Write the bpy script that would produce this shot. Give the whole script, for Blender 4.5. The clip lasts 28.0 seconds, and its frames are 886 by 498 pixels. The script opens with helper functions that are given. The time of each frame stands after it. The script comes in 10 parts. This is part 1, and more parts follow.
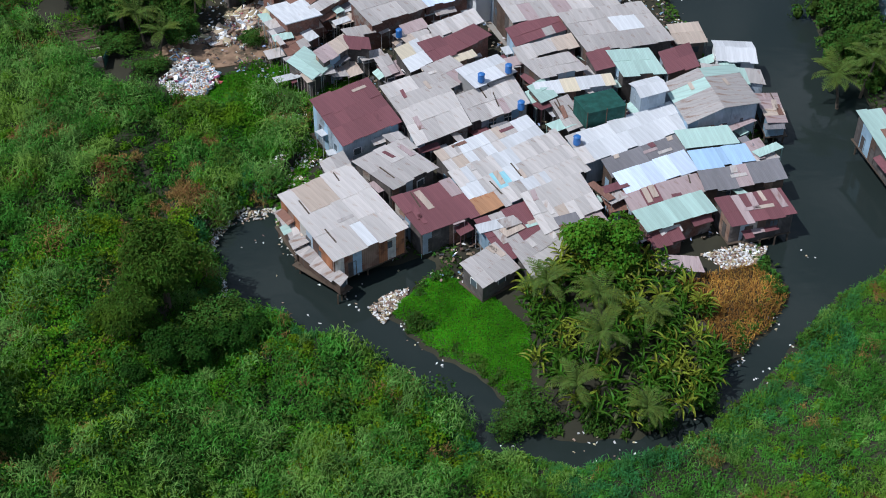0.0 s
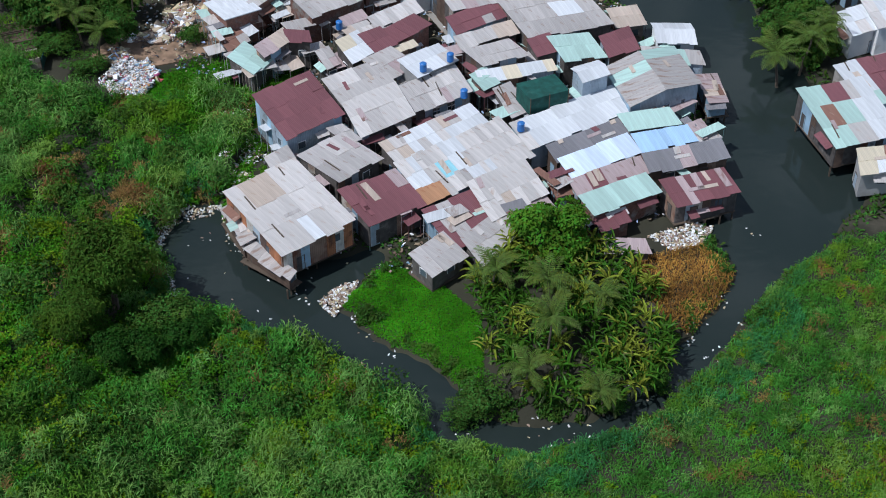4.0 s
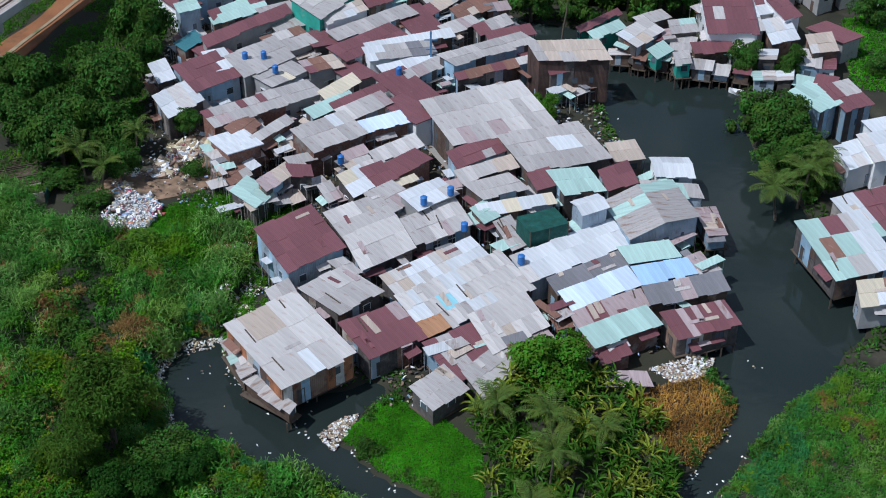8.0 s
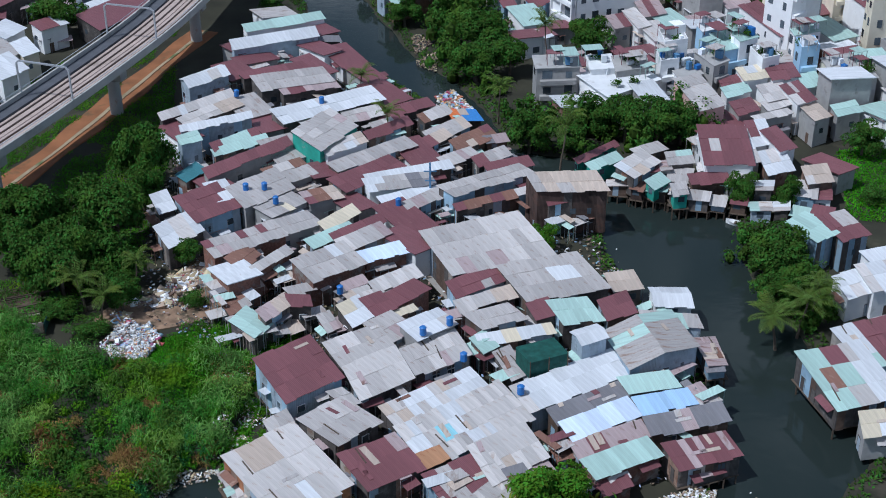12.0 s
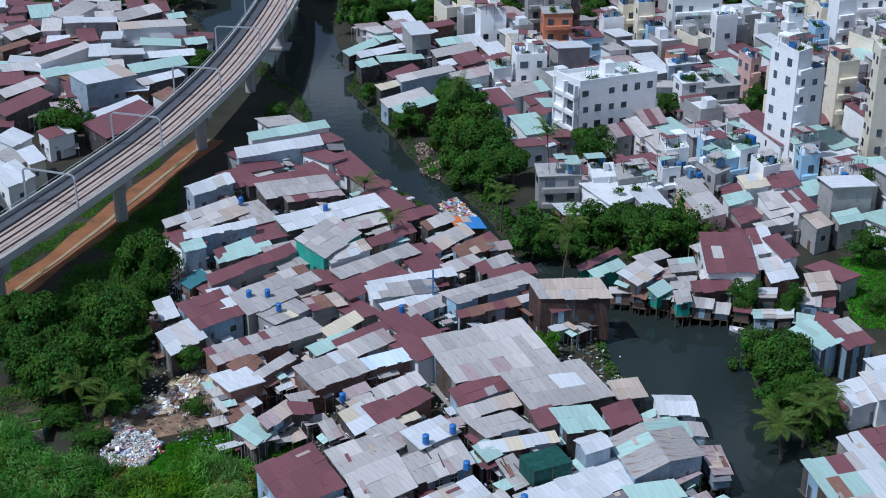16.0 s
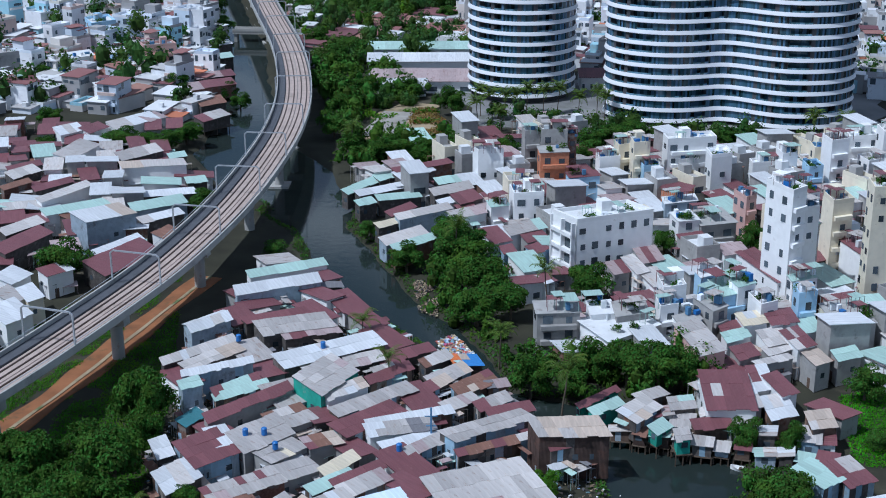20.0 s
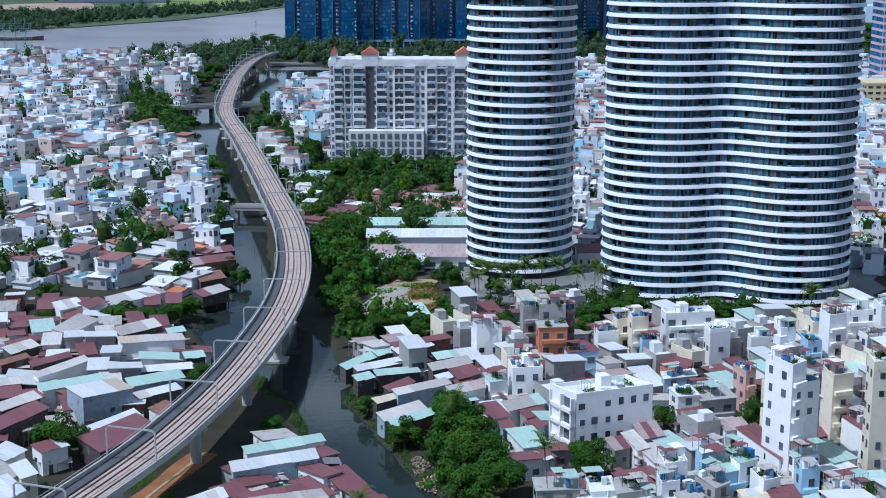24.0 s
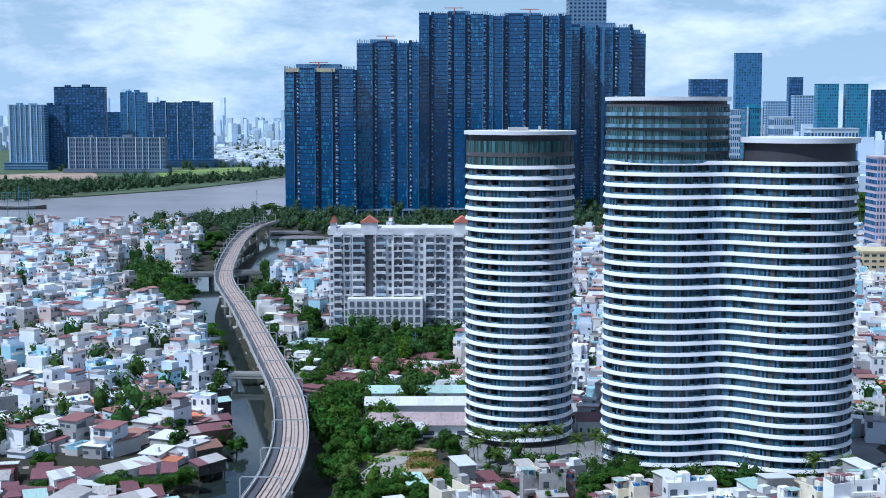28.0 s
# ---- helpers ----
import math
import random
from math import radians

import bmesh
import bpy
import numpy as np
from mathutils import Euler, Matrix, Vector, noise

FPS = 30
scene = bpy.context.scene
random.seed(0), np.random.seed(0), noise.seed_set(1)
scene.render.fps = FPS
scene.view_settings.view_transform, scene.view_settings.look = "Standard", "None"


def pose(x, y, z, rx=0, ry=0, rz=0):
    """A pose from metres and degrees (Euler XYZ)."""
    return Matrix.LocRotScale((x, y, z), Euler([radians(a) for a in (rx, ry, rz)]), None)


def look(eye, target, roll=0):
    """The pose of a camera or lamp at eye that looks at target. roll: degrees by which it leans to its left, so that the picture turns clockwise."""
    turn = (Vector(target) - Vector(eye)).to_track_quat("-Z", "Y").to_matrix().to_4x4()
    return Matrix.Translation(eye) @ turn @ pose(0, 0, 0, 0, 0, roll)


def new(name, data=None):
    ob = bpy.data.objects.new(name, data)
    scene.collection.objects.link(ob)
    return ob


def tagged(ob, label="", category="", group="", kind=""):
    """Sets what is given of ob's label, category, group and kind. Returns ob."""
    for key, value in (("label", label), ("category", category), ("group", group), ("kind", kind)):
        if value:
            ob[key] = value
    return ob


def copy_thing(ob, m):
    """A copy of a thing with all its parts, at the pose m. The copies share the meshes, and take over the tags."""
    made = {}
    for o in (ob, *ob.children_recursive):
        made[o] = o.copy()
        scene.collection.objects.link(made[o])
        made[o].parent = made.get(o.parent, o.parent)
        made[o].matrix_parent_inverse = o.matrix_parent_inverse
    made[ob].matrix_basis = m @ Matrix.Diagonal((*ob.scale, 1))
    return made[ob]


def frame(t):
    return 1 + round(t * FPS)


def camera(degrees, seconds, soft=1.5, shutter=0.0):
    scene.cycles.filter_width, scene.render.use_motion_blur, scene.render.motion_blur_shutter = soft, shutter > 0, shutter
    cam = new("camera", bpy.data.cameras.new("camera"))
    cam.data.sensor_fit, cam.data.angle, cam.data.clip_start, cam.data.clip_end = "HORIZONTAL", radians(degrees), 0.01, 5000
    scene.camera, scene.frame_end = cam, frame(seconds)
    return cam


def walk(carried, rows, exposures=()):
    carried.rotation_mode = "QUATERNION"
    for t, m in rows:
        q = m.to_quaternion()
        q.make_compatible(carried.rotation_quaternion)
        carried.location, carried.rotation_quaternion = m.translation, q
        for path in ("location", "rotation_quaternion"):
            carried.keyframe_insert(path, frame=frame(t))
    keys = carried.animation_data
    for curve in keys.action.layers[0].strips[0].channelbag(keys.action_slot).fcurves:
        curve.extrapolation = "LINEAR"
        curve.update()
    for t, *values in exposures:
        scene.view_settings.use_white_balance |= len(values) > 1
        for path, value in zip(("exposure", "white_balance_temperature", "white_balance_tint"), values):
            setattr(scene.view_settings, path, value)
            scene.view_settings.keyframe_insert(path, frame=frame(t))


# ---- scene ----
# ---- camera ----
EYE = 104.0
cam = camera(34.978, 28.0, soft=1.0)
TURNS = [(0, 2.828, -39.976, -0.35), (0.5, 2.820, -40.518, -0.37), (1, 2.711, -40.618, -0.37), (1.5, 2.439, -40.610, -0.39), (2, 1.946, -40.592, -0.28), (2.5, 1.314, -40.574, -0.25), (3, 0.653, -40.536, -0.19), (3.5, 0.114, -40.506, -0.13), (5.5, 0.072, -38.947, 0.00), (6, 0.081, -38.098, 0.00), (6.5, 0.090, -37.264, 0.00), (7, 0.095, -36.446, 0.00), (7.5, 0.101, -35.614, 0.00), (8, 0.107, -34.972, 0.00), (8.5, 0.099, -34.380, 0.00), (9, 0.096, -33.713, 0.00), (9.5, 0.095, -33.026, 0.00), (10, 0.101, -32.343, 0.00), (10.5, 0.097, -31.675, 0.00), (11, 0.098, -31.046, 0.00), (11.5, 0.085, -30.362, 0.00), (12, 0.067, -29.676, 0.00), (12.5, 0.045, -28.976, 0.00), (14.5, 0.014, -26.663, 0.00), (15, 0.013, -26.208, 0.00), (15.5, 0.009, -25.765, 0.00), (16, 0.206, -25.313, 0.00), (16.5, 0.216, -24.838, 0.00), (17, 0.197, -24.217, 0.00), (17.5, 0.172, -23.557, 0.00), (18, 0.157, -22.929, 0.00), (18.5, 0.144, -22.273, 0.00), (19, 0.127, -21.450, 0.00), (19.5, 0.117, -20.606, 0.00), (20, 0.118, -19.725, 0.00), (20.5, 0.117, -18.857, 0.00), (21, 0.105, -17.987, 0.00), (21.5, 0.086, -17.092, 0.00), (23.5, 0.059, -13.500, 0.00), (24, 0.053, -12.607, 0.00), (24.5, 0.052, -11.729, 0.00), (25, 0.057, -10.866, 0.00), (25.5, 0.037, -9.985, 0.00), (26, 0.038, -9.124, 0.00), (26.5, 0.036, -8.307, 0.00), (27, 0.032, -7.471, 0.00), (27.5, 0.015, -6.628, 0.00), (28, 0.000, -5.780, 0.00)]
walk(cam, [(t, pose(0, 0, EYE, 0, 0, yaw) @ pose(0, 0, 0, 90 + tilt, 0, 0) @ pose(0, 0, 0, 0, 0, -roll)) for t, yaw, tilt, roll in TURNS],
     exposures=[(0, -0.69, 5800, 10), (6, -0.71, 5600, 9), (11, -0.82, 5450, 9), (16, -0.88, 5300, 9), (21, -0.82, 5250, 8), (28, -0.50, 5150, 8)])

# ---- world and sun ----
SUN_TO = Vector((-0.86, -0.50, 1.55)).normalized()
world = bpy.data.worlds.new("sky")
scene.world = world
world.use_nodes = True
wn = world.node_tree
wn.nodes.clear()
w_sky = wn.nodes.new("ShaderNodeTexSky")
w_sky.sky_type, w_sky.sun_disc = "NISHITA", False
w_sky.sun_elevation = math.asin(SUN_TO.z)
w_sky.sun_rotation = math.atan2(SUN_TO.x, SUN_TO.y)
w_sky.air_density, w_sky.dust_density, w_sky.ozone_density = 1.0, 0.5, 2.0
w_bg = wn.nodes.new("ShaderNodeBackground")
w_bg.inputs["Strength"].default_value = 0.098
w_out = wn.nodes.new("ShaderNodeOutputWorld")
# soft clouds low over the horizon
w_co = wn.nodes.new("ShaderNodeTexCoord")
w_map = wn.nodes.new("ShaderNodeMapping")
w_map.inputs["Scale"].default_value = (3.2, 3.2, 9.0)
w_noise = wn.nodes.new("ShaderNodeTexNoise")
w_noise.inputs["Scale"].default_value, w_noise.inputs["Detail"].default_value = 2.6, 9.0
w_noise.inputs["Roughness"].default_value = 0.62
w_ramp = wn.nodes.new("ShaderNodeValToRGB")
w_ramp.color_ramp.elements[0].position, w_ramp.color_ramp.elements[1].position = 0.46, 0.66
w_ramp.color_ramp.elements[1].color = (0.9, 0.9, 0.9, 1)
w_mix = wn.nodes.new("ShaderNodeMix")
w_mix.data_type = "RGBA"
w_mix.inputs[7].default_value = (13.6, 14.0, 14.4, 1)
# pale haze low on the horizon
w_sep = wn.nodes.new("ShaderNodeSeparateXYZ")
w_low = wn.nodes.new("ShaderNodeMapRange")
w_low.inputs["From Min"].default_value, w_low.inputs["From Max"].default_value = 0.0, 0.22
w_low.inputs["To Min"].default_value, w_low.inputs["To Max"].default_value = 0.85, 0.0
w_haze = wn.nodes.new("ShaderNodeMix")
w_haze.data_type = "RGBA"
w_haze.inputs[7].default_value = (7.7, 9.9, 12.0, 1)
wn.links.new(w_co.outputs["Generated"], w_sep.inputs[0]), wn.links.new(w_sep.outputs[2], w_low.inputs[0]), wn.links.new(w_low.outputs[0], w_haze.inputs[0])
wn.links.new(w_sky.outputs[0], w_haze.inputs[6])
for a, b in ((w_co.outputs["Generated"], w_map.inputs["Vector"]), (w_map.outputs[0], w_noise.inputs["Vector"]),
             (w_noise.outputs["Fac"], w_ramp.inputs[0]), (w_ramp.outputs[0], w_mix.inputs[0]), (w_haze.outputs[2], w_mix.inputs[6]),
             (w_mix.outputs[2], w_bg.inputs["Color"]), (w_bg.outputs[0], w_out.inputs["Surface"])):
    wn.links.new(a, b)
sun_data = bpy.data.lights.new("sun", "SUN")
sun_data.energy, sun_data.angle, sun_data.color = 5.6, radians(0.55), (1.0, 0.95, 0.88)
sun = new("sun", sun_data)
sun.matrix_world = look(SUN_TO * 300, (0, 0, 0))


# ---- materials ----
def mat(name, colour, rough=0.7, metal=0.0, vary=0.12, scale=1.5, stain=None, stain_amount=0.0, stain_scale=0.6, bump=0.0, bump_scale=8.0,
        ribs=0.0, hue=0.0, island=False, spec=0.4, each=0.0, streak=0.0, stain_run=0.0):
    """A surface with grain, stains and relief; each: how far single objects (or islands) differ in value."""
    m = bpy.data.materials.new(name)
    m.use_nodes = True
    nt = m.node_tree
    bs = nt.nodes["Principled BSDF"]
    bs.inputs["Roughness"].default_value, bs.inputs["Metallic"].default_value = rough, metal
    bs.inputs["Specular IOR Level"].default_value = spec
    co = nt.nodes.new("ShaderNodeTexCoord")
    n1 = nt.nodes.new("ShaderNodeTexNoise")
    n1.inputs["Scale"].default_value, n1.inputs["Detail"].default_value = scale, 5.0
    if streak:
        mp = nt.nodes.new("ShaderNodeMapping")
        mp.inputs["Scale"].default_value = (1.0, streak, 1.0)
        nt.links.new(co.outputs["Object"], mp.inputs["Vector"]), nt.links.new(mp.outputs[0], n1.inputs["Vector"])
    else:
        nt.links.new(co.outputs["Object"], n1.inputs["Vector"])
    hsv = nt.nodes.new("ShaderNodeHueSaturation")
    hsv.inputs["Color"].default_value = (*colour, 1)
    rng = nt.nodes.new("ShaderNodeMapRange")
    rng.inputs["From Min"].default_value, rng.inputs["From Max"].default_value = 0.3, 0.7
    rng.inputs["To Min"].default_value, rng.inputs["To Max"].default_value = 1 - vary, 1 + vary
    nt.links.new(n1.outputs["Fac"], rng.inputs["Value"])
    value = rng.outputs[0]
    if each:
        if island:
            rnd = nt.nodes.new("ShaderNodeNewGeometry").outputs["Random Per Island"]
        else:
            rnd = nt.nodes.new("ShaderNodeObjectInfo").outputs["Random"]
        r2 = nt.nodes.new("ShaderNodeMapRange")
        r2.inputs["To Min"].default_value, r2.inputs["To Max"].default_value = 1 - each, 1 + each
        nt.links.new(rnd, r2.inputs["Value"])
        mul = nt.nodes.new("ShaderNodeMath")
        mul.operation = "MULTIPLY"
        nt.links.new(value, mul.inputs[0]), nt.links.new(r2.outputs[0], mul.inputs[1])
        value = mul.outputs[0]
        if hue:
            r3 = nt.nodes.new("ShaderNodeMapRange")
            r3.inputs["To Min"].default_value, r3.inputs["To Max"].default_value = 0.5 - hue, 0.5 + hue
            nt.links.new(rnd, r3.inputs["Value"]), nt.links.new(r3.outputs[0], hsv.inputs["Hue"])
    nt.links.new(value, hsv.inputs["Value"])
    colour_out = hsv.outputs[0]
    if stain:
        n2 = nt.nodes.new("ShaderNodeTexNoise")
        n2.inputs["Scale"].default_value, n2.inputs["Detail"].default_value, n2.inputs["Roughness"].default_value = stain_scale, 8.0, 0.65
        if stain_run:
            mp2 = nt.nodes.new("ShaderNodeMapping")
            mp2.inputs["Scale"].default_value = (1.0, stain_run, 1.0)
            nt.links.new(co.outputs["Object"], mp2.inputs["Vector"]), nt.links.new(mp2.outputs[0], n2.inputs["Vector"])
        else:
            nt.links.new(co.outputs["Object"], n2.inputs["Vector"])
        ramp = nt.nodes.new("ShaderNodeMapRange")
        ramp.inputs["From Min"].default_value, ramp.inputs["From Max"].default_value = 0.66 - 0.3 * stain_amount, 0.80 - 0.3 * stain_amount
        nt.links.new(n2.outputs["Fac"], ramp.inputs["Value"])
        mix = nt.nodes.new("ShaderNodeMix")
        mix.data_type = "RGBA"
        mix.inputs[7].default_value = (*stain, 1)
        nt.links.new(ramp.outputs[0], mix.inputs[0]), nt.links.new(colour_out, mix.inputs[6])
        colour_out = mix.outputs[2]
    nt.links.new(colour_out, bs.inputs["Base Color"])
    height = None
    if ribs:
        wv = nt.nodes.new("ShaderNodeTexWave")
        wv.bands_direction = "X"
        wv.inputs["Scale"].default_value = ribs
        nt.links.new(co.outputs["Object"], wv.inputs["Vector"])
        height = wv.outputs["Fac"]
    elif bump:
        n3 = nt.nodes.new("ShaderNodeTexNoise")
        n3.inputs["Scale"].default_value, n3.inputs["Detail"].default_value = bump_scale, 4.0
        nt.links.new(co.outputs["Object"], n3.inputs["Vector"])
        height = n3.outputs["Fac"]
    if height is not None:
        bp = nt.nodes.new("ShaderNodeBump")
        bp.inputs["Strength"].default_value, bp.inputs["Distance"].default_value = bump or 0.5, 0.05
        nt.links.new(height, bp.inputs["Height"]), nt.links.new(bp.outputs[0], bs.inputs["Normal"])
    return m


def sheet(name, colour, stain=(0.2, 0.1, 0.06), amount=0.25, rough=0.5, each=0.12, metal=0.0):
    return mat(name, colour, rough, metal, 0.13, 2.6, stain, amount, 1.1, 0.28, ribs=1.6, each=each, streak=0.08, stain_run=0.3)


SHEET = {
    "grey": sheet("zinc_grey", (0.44, 0.41, 0.395), (0.27, 0.185, 0.145), 0.42, each=0.14),
    "pale": sheet("zinc_pale", (0.56, 0.525, 0.505), (0.44, 0.33, 0.26), 0.38, each=0.16),
    "tan": sheet("zinc_tan", (0.52, 0.43, 0.36), (0.36, 0.24, 0.17), 0.35),
    "pink": sheet("zinc_pinkish", (0.42, 0.33, 0.33), (0.24, 0.14, 0.12), 0.4),
    "red": sheet("maroon_sheet", (0.19, 0.075, 0.085), (0.30, 0.17, 0.15), 0.2),
    "rust": sheet("rusty_sheet", (0.22, 0.115, 0.085), (0.42, 0.30, 0.24), 0.35, 0.8),
    "orange": sheet("orange_rust_sheet", (0.45, 0.24, 0.13), (0.30, 0.11, 0.05), 0.4, 0.8),
    "white": sheet("white_sheet", (0.64, 0.655, 0.68), (0.46, 0.42, 0.40), 0.2),
    "mint": sheet("mint_sheet", (0.42, 0.58, 0.53), (0.50, 0.50, 0.46), 0.15),
    "blue": sheet("light_blue_sheet", (0.40, 0.58, 0.82), (0.5, 0.5, 0.5), 0.08),
    "whiteblue": sheet("blue_white_sheet", (0.66, 0.76, 0.92), (0.5, 0.5, 0.5), 0.06),
    "aqua": sheet("aqua_sheet", (0.30, 0.58, 0.66), (0.6, 0.6, 0.58), 0.2),
    "cream": sheet("cream_sheet", (0.66, 0.58, 0.44), (0.5, 0.40, 0.30), 0.2),
    "slate": sheet("slate_sheet", (0.20, 0.195, 0.21), (0.30, 0.26, 0.25), 0.3, 0.85),
    "teal": sheet("teal_sheet", (0.06, 0.19, 0.22), (0.2, 0.2, 0.2), 0.2),
    "tarp": mat("orange_tarpaulin", (0.62, 0.17, 0.05), 0.5, 0, 0.15, 2.0, bump=0.5, bump_scale=3),
    "tarpblue": mat("blue_tarpaulin", (0.06, 0.22, 0.55), 0.5, 0, 0.15, 2.0, bump=0.5, bump_scale=3),
}
PALETTES = {
    "pale": "pale pale tan grey pale tan white pale pale", "grey": "grey grey grey pale grey pale pink grey", "mintold": "mint grey pale grey",
    "redgrey": "red red grey red pink grey red grey", "redwhite": "red red red pale red grey", "white": "white white white pale", "tanwhite": "tan tan pale white",
    "bluestripe": "pale aqua pale grey pale white pale white grey pale pale", "pinkmix": "pink pink rust grey tan red", "slate": "slate slate slate slate pink",
    "whiteblue": "whiteblue", "mint": "mint", "red": "red red red red red pink", "skyblue": "blue", "greymint": "grey grey mint grey mint pale", "whitered": "white white mint white red",
    "redmint": "red mint red mint pale", "cream": "cream cream white", "greywhite": "grey grey grey pale white", "tanpink": "tan pink tan pink", "greyred": "grey grey grey red grey",
    "tangrey": "grey tan grey pink grey", "rustred": "rust red rust pale rust", "slatewhite": "slate white grey pale", "teal": "teal", "creamgrey": "cream grey grey",
    "rustgrey": "rust grey pink grey", "rustmix": "rust pink red grey tan pale", "orangeblue": "tarp tarpblue rust tan", "patch": "mint pale red white pale mint rust white",
}
WALL = {
    "rust": mat("rusty_iron_wall", (0.30, 0.20, 0.15), 0.8, 0, 0.25, 0.8, (0.16, 0.06, 0.035), 0.55, 0.35, 0.4, ribs=1.6, each=0.2),
    "darkrust": mat("dark_brown_iron_wall", (0.075, 0.048, 0.040), 0.85, 0, 0.3, 0.8, (0.14, 0.07, 0.05), 0.4, 0.35, 0.4, ribs=1.6, each=0.3),
    "dark": mat("old_plank_wall", (0.10, 0.088, 0.082), 0.85, 0, 0.3, 1.2, (0.26, 0.23, 0.21), 0.3, 0.5, 0.4, ribs=2.0, each=0.3),
    "wood": mat("brown_plank_wall", (0.12, 0.08, 0.06), 0.85, 0, 0.3, 1.2, (0.10, 0.07, 0.05), 0.4, 0.5, 0.4, ribs=2.4, each=0.2),
    "board": mat("bleached_board_wall", (0.40, 0.37, 0.33), 0.85, 0, 0.3, 1.0, (0.20, 0.10, 0.06), 0.5, 0.5, 0.4, ribs=2.0, each=0.3),
    "white": mat("whitewashed_wall", (0.86, 0.86, 0.86), 0.85, 0, 0.04, 0.8, (0.58, 0.56, 0.53), 0.12, 0.4, each=0.08),
    "grey": mat("cement_wall", (0.36, 0.35, 0.34), 0.9, 0, 0.12, 0.8, (0.20, 0.19, 0.18), 0.3, 0.4, each=0.1),
    "blue": mat("light_blue_wall", (0.32, 0.46, 0.58), 0.8, 0, 0.12, 0.8, (0.22, 0.24, 0.26), 0.35, 0.4, each=0.2),
    "bluegrey": mat("grey_blue_iron_wall", (0.36, 0.43, 0.50), 0.7, 0, 0.15, 0.9, (0.18, 0.19, 0.20), 0.35, 0.5, 0.4, ribs=1.6, each=0.1),
    "brick": mat("bare_brick_wall", (0.20, 0.10, 0.075), 0.9, 0, 0.3, 3.0, (0.24, 0.22, 0.20), 0.55, 0.5, 0.5, 6.0, each=0.3),
    "orangerust": mat("orange_rust_wall", (0.36, 0.15, 0.07), 0.85, 0, 0.3, 0.9, (0.10, 0.045, 0.03), 0.45, 0.6, 0.4, ribs=1.6, each=0.25),
    "paleboard": mat("pale_plank_wall", (0.56, 0.54, 0.50), 0.85, 0, 0.2, 1.0, (0.30, 0.20, 0.14), 0.4, 0.7, 0.4, ribs=2.0, each=0.2),
    "green": mat("green_painted_wall", (0.05, 0.34, 0.26), 0.7, 0, 0.15, 0.9, (0.3, 0.33, 0.3), 0.25, 0.5, each=0.15),
    "cream": mat("cream_wall", (0.80, 0.73, 0.58), 0.85, 0, 0.06, 0.7, (0.45, 0.38, 0.30), 0.2, 0.4, each=0.06),
    "pinkwall": mat("pink_wall", (0.62, 0.40, 0.36), 0.85, 0, 0.06, 0.7, (0.4, 0.3, 0.27), 0.2, 0.4, each=0.08),
    "pureblue": mat("pale_blue_wall", (0.42, 0.62, 0.80), 0.85, 0, 0.06, 0.7, (0.4, 0.45, 0.5), 0.2, 0.4, each=0.08),
    "orangewall": mat("orange_brick_wall", (0.55, 0.22, 0.12), 0.9, 0, 0.12, 1.5, (0.4, 0.2, 0.14), 0.25, 0.5, each=0.08),
}
M_POST = mat("wet_timber_post", (0.10, 0.075, 0.055), 0.9, 0, 0.25, 2.0)
M_PANE = mat("dark_window", (0.075, 0.095, 0.115), 0.2, 0, 0.2, 1.0, each=0.6)
M_FRAME = mat("pale_window_frame", (0.55, 0.56, 0.57), 0.6)
M_CONCRETE = mat("weathered_concrete", (0.42, 0.41, 0.39), 0.9, 0, 0.10, 0.25, (0.26, 0.25, 0.23), 0.3, 0.12, 0.25, 4.0)
M_DARKSTEEL = mat("rail_steel", (0.16, 0.12, 0.10), 0.5, 0.6)
M_TRACKBED = mat("pinkish_track_slab", (0.46, 0.37, 0.33), 0.9, 0, 0.12, 0.4, (0.30, 0.24, 0.21), 0.3, 0.2)
M_STEEL = mat("galvanised_steel", (0.55, 0.57, 0.60), 0.45, 0.5)


# ---- mesh helpers ----
def raw(name, verts, faces, material, parent=None, label="", smooth=False, m=None):
    me = bpy.data.meshes.new(name)
    me.from_pydata([tuple(v) for v in verts], [], faces)
    me.materials.append(material)
    if smooth:
        me.polygons.foreach_set("use_smooth", [True] * len(me.polygons))
    ob = new(name, me)
    if parent is not None:
        ob.parent = parent
    if m is not None:
        ob.matrix_basis = m
    if label:
        ob["label"] = label
    return ob


def part(name, bm, material, parent, label="", m=None):
    me = bpy.data.meshes.new(name)
    bm.to_mesh(me)
    bm.free()
    me.materials.append(material)
    ob = new(name, me)
    ob.parent = parent
    if m is not None:
        ob.matrix_basis = m
    if label:
        ob["label"] = label
    return ob


BOX = [(0, 3, 2, 1), (4, 5, 6, 7), (0, 1, 5, 4), (1, 2, 6, 5), (2, 3, 7, 6), (3, 0, 4, 7)]


def boxverts(x0, y0, z0, x1, y1, z1):
    return [(x0, y0, z0), (x1, y0, z0), (x1, y1, z0), (x0, y1, z0), (x0, y0, z1), (x1, y0, z1), (x1, y1, z1), (x0, y1, z1)]


def boxes(name, rows, material, parent=None, label="", m=None):
    vs, fs = [], []
    for r in rows:
        k = len(vs)
        vs += boxverts(*r)
        fs += [tuple(i + k for i in f) for f in BOX]
    return raw(name, vs, fs, material, parent, label, m=m)


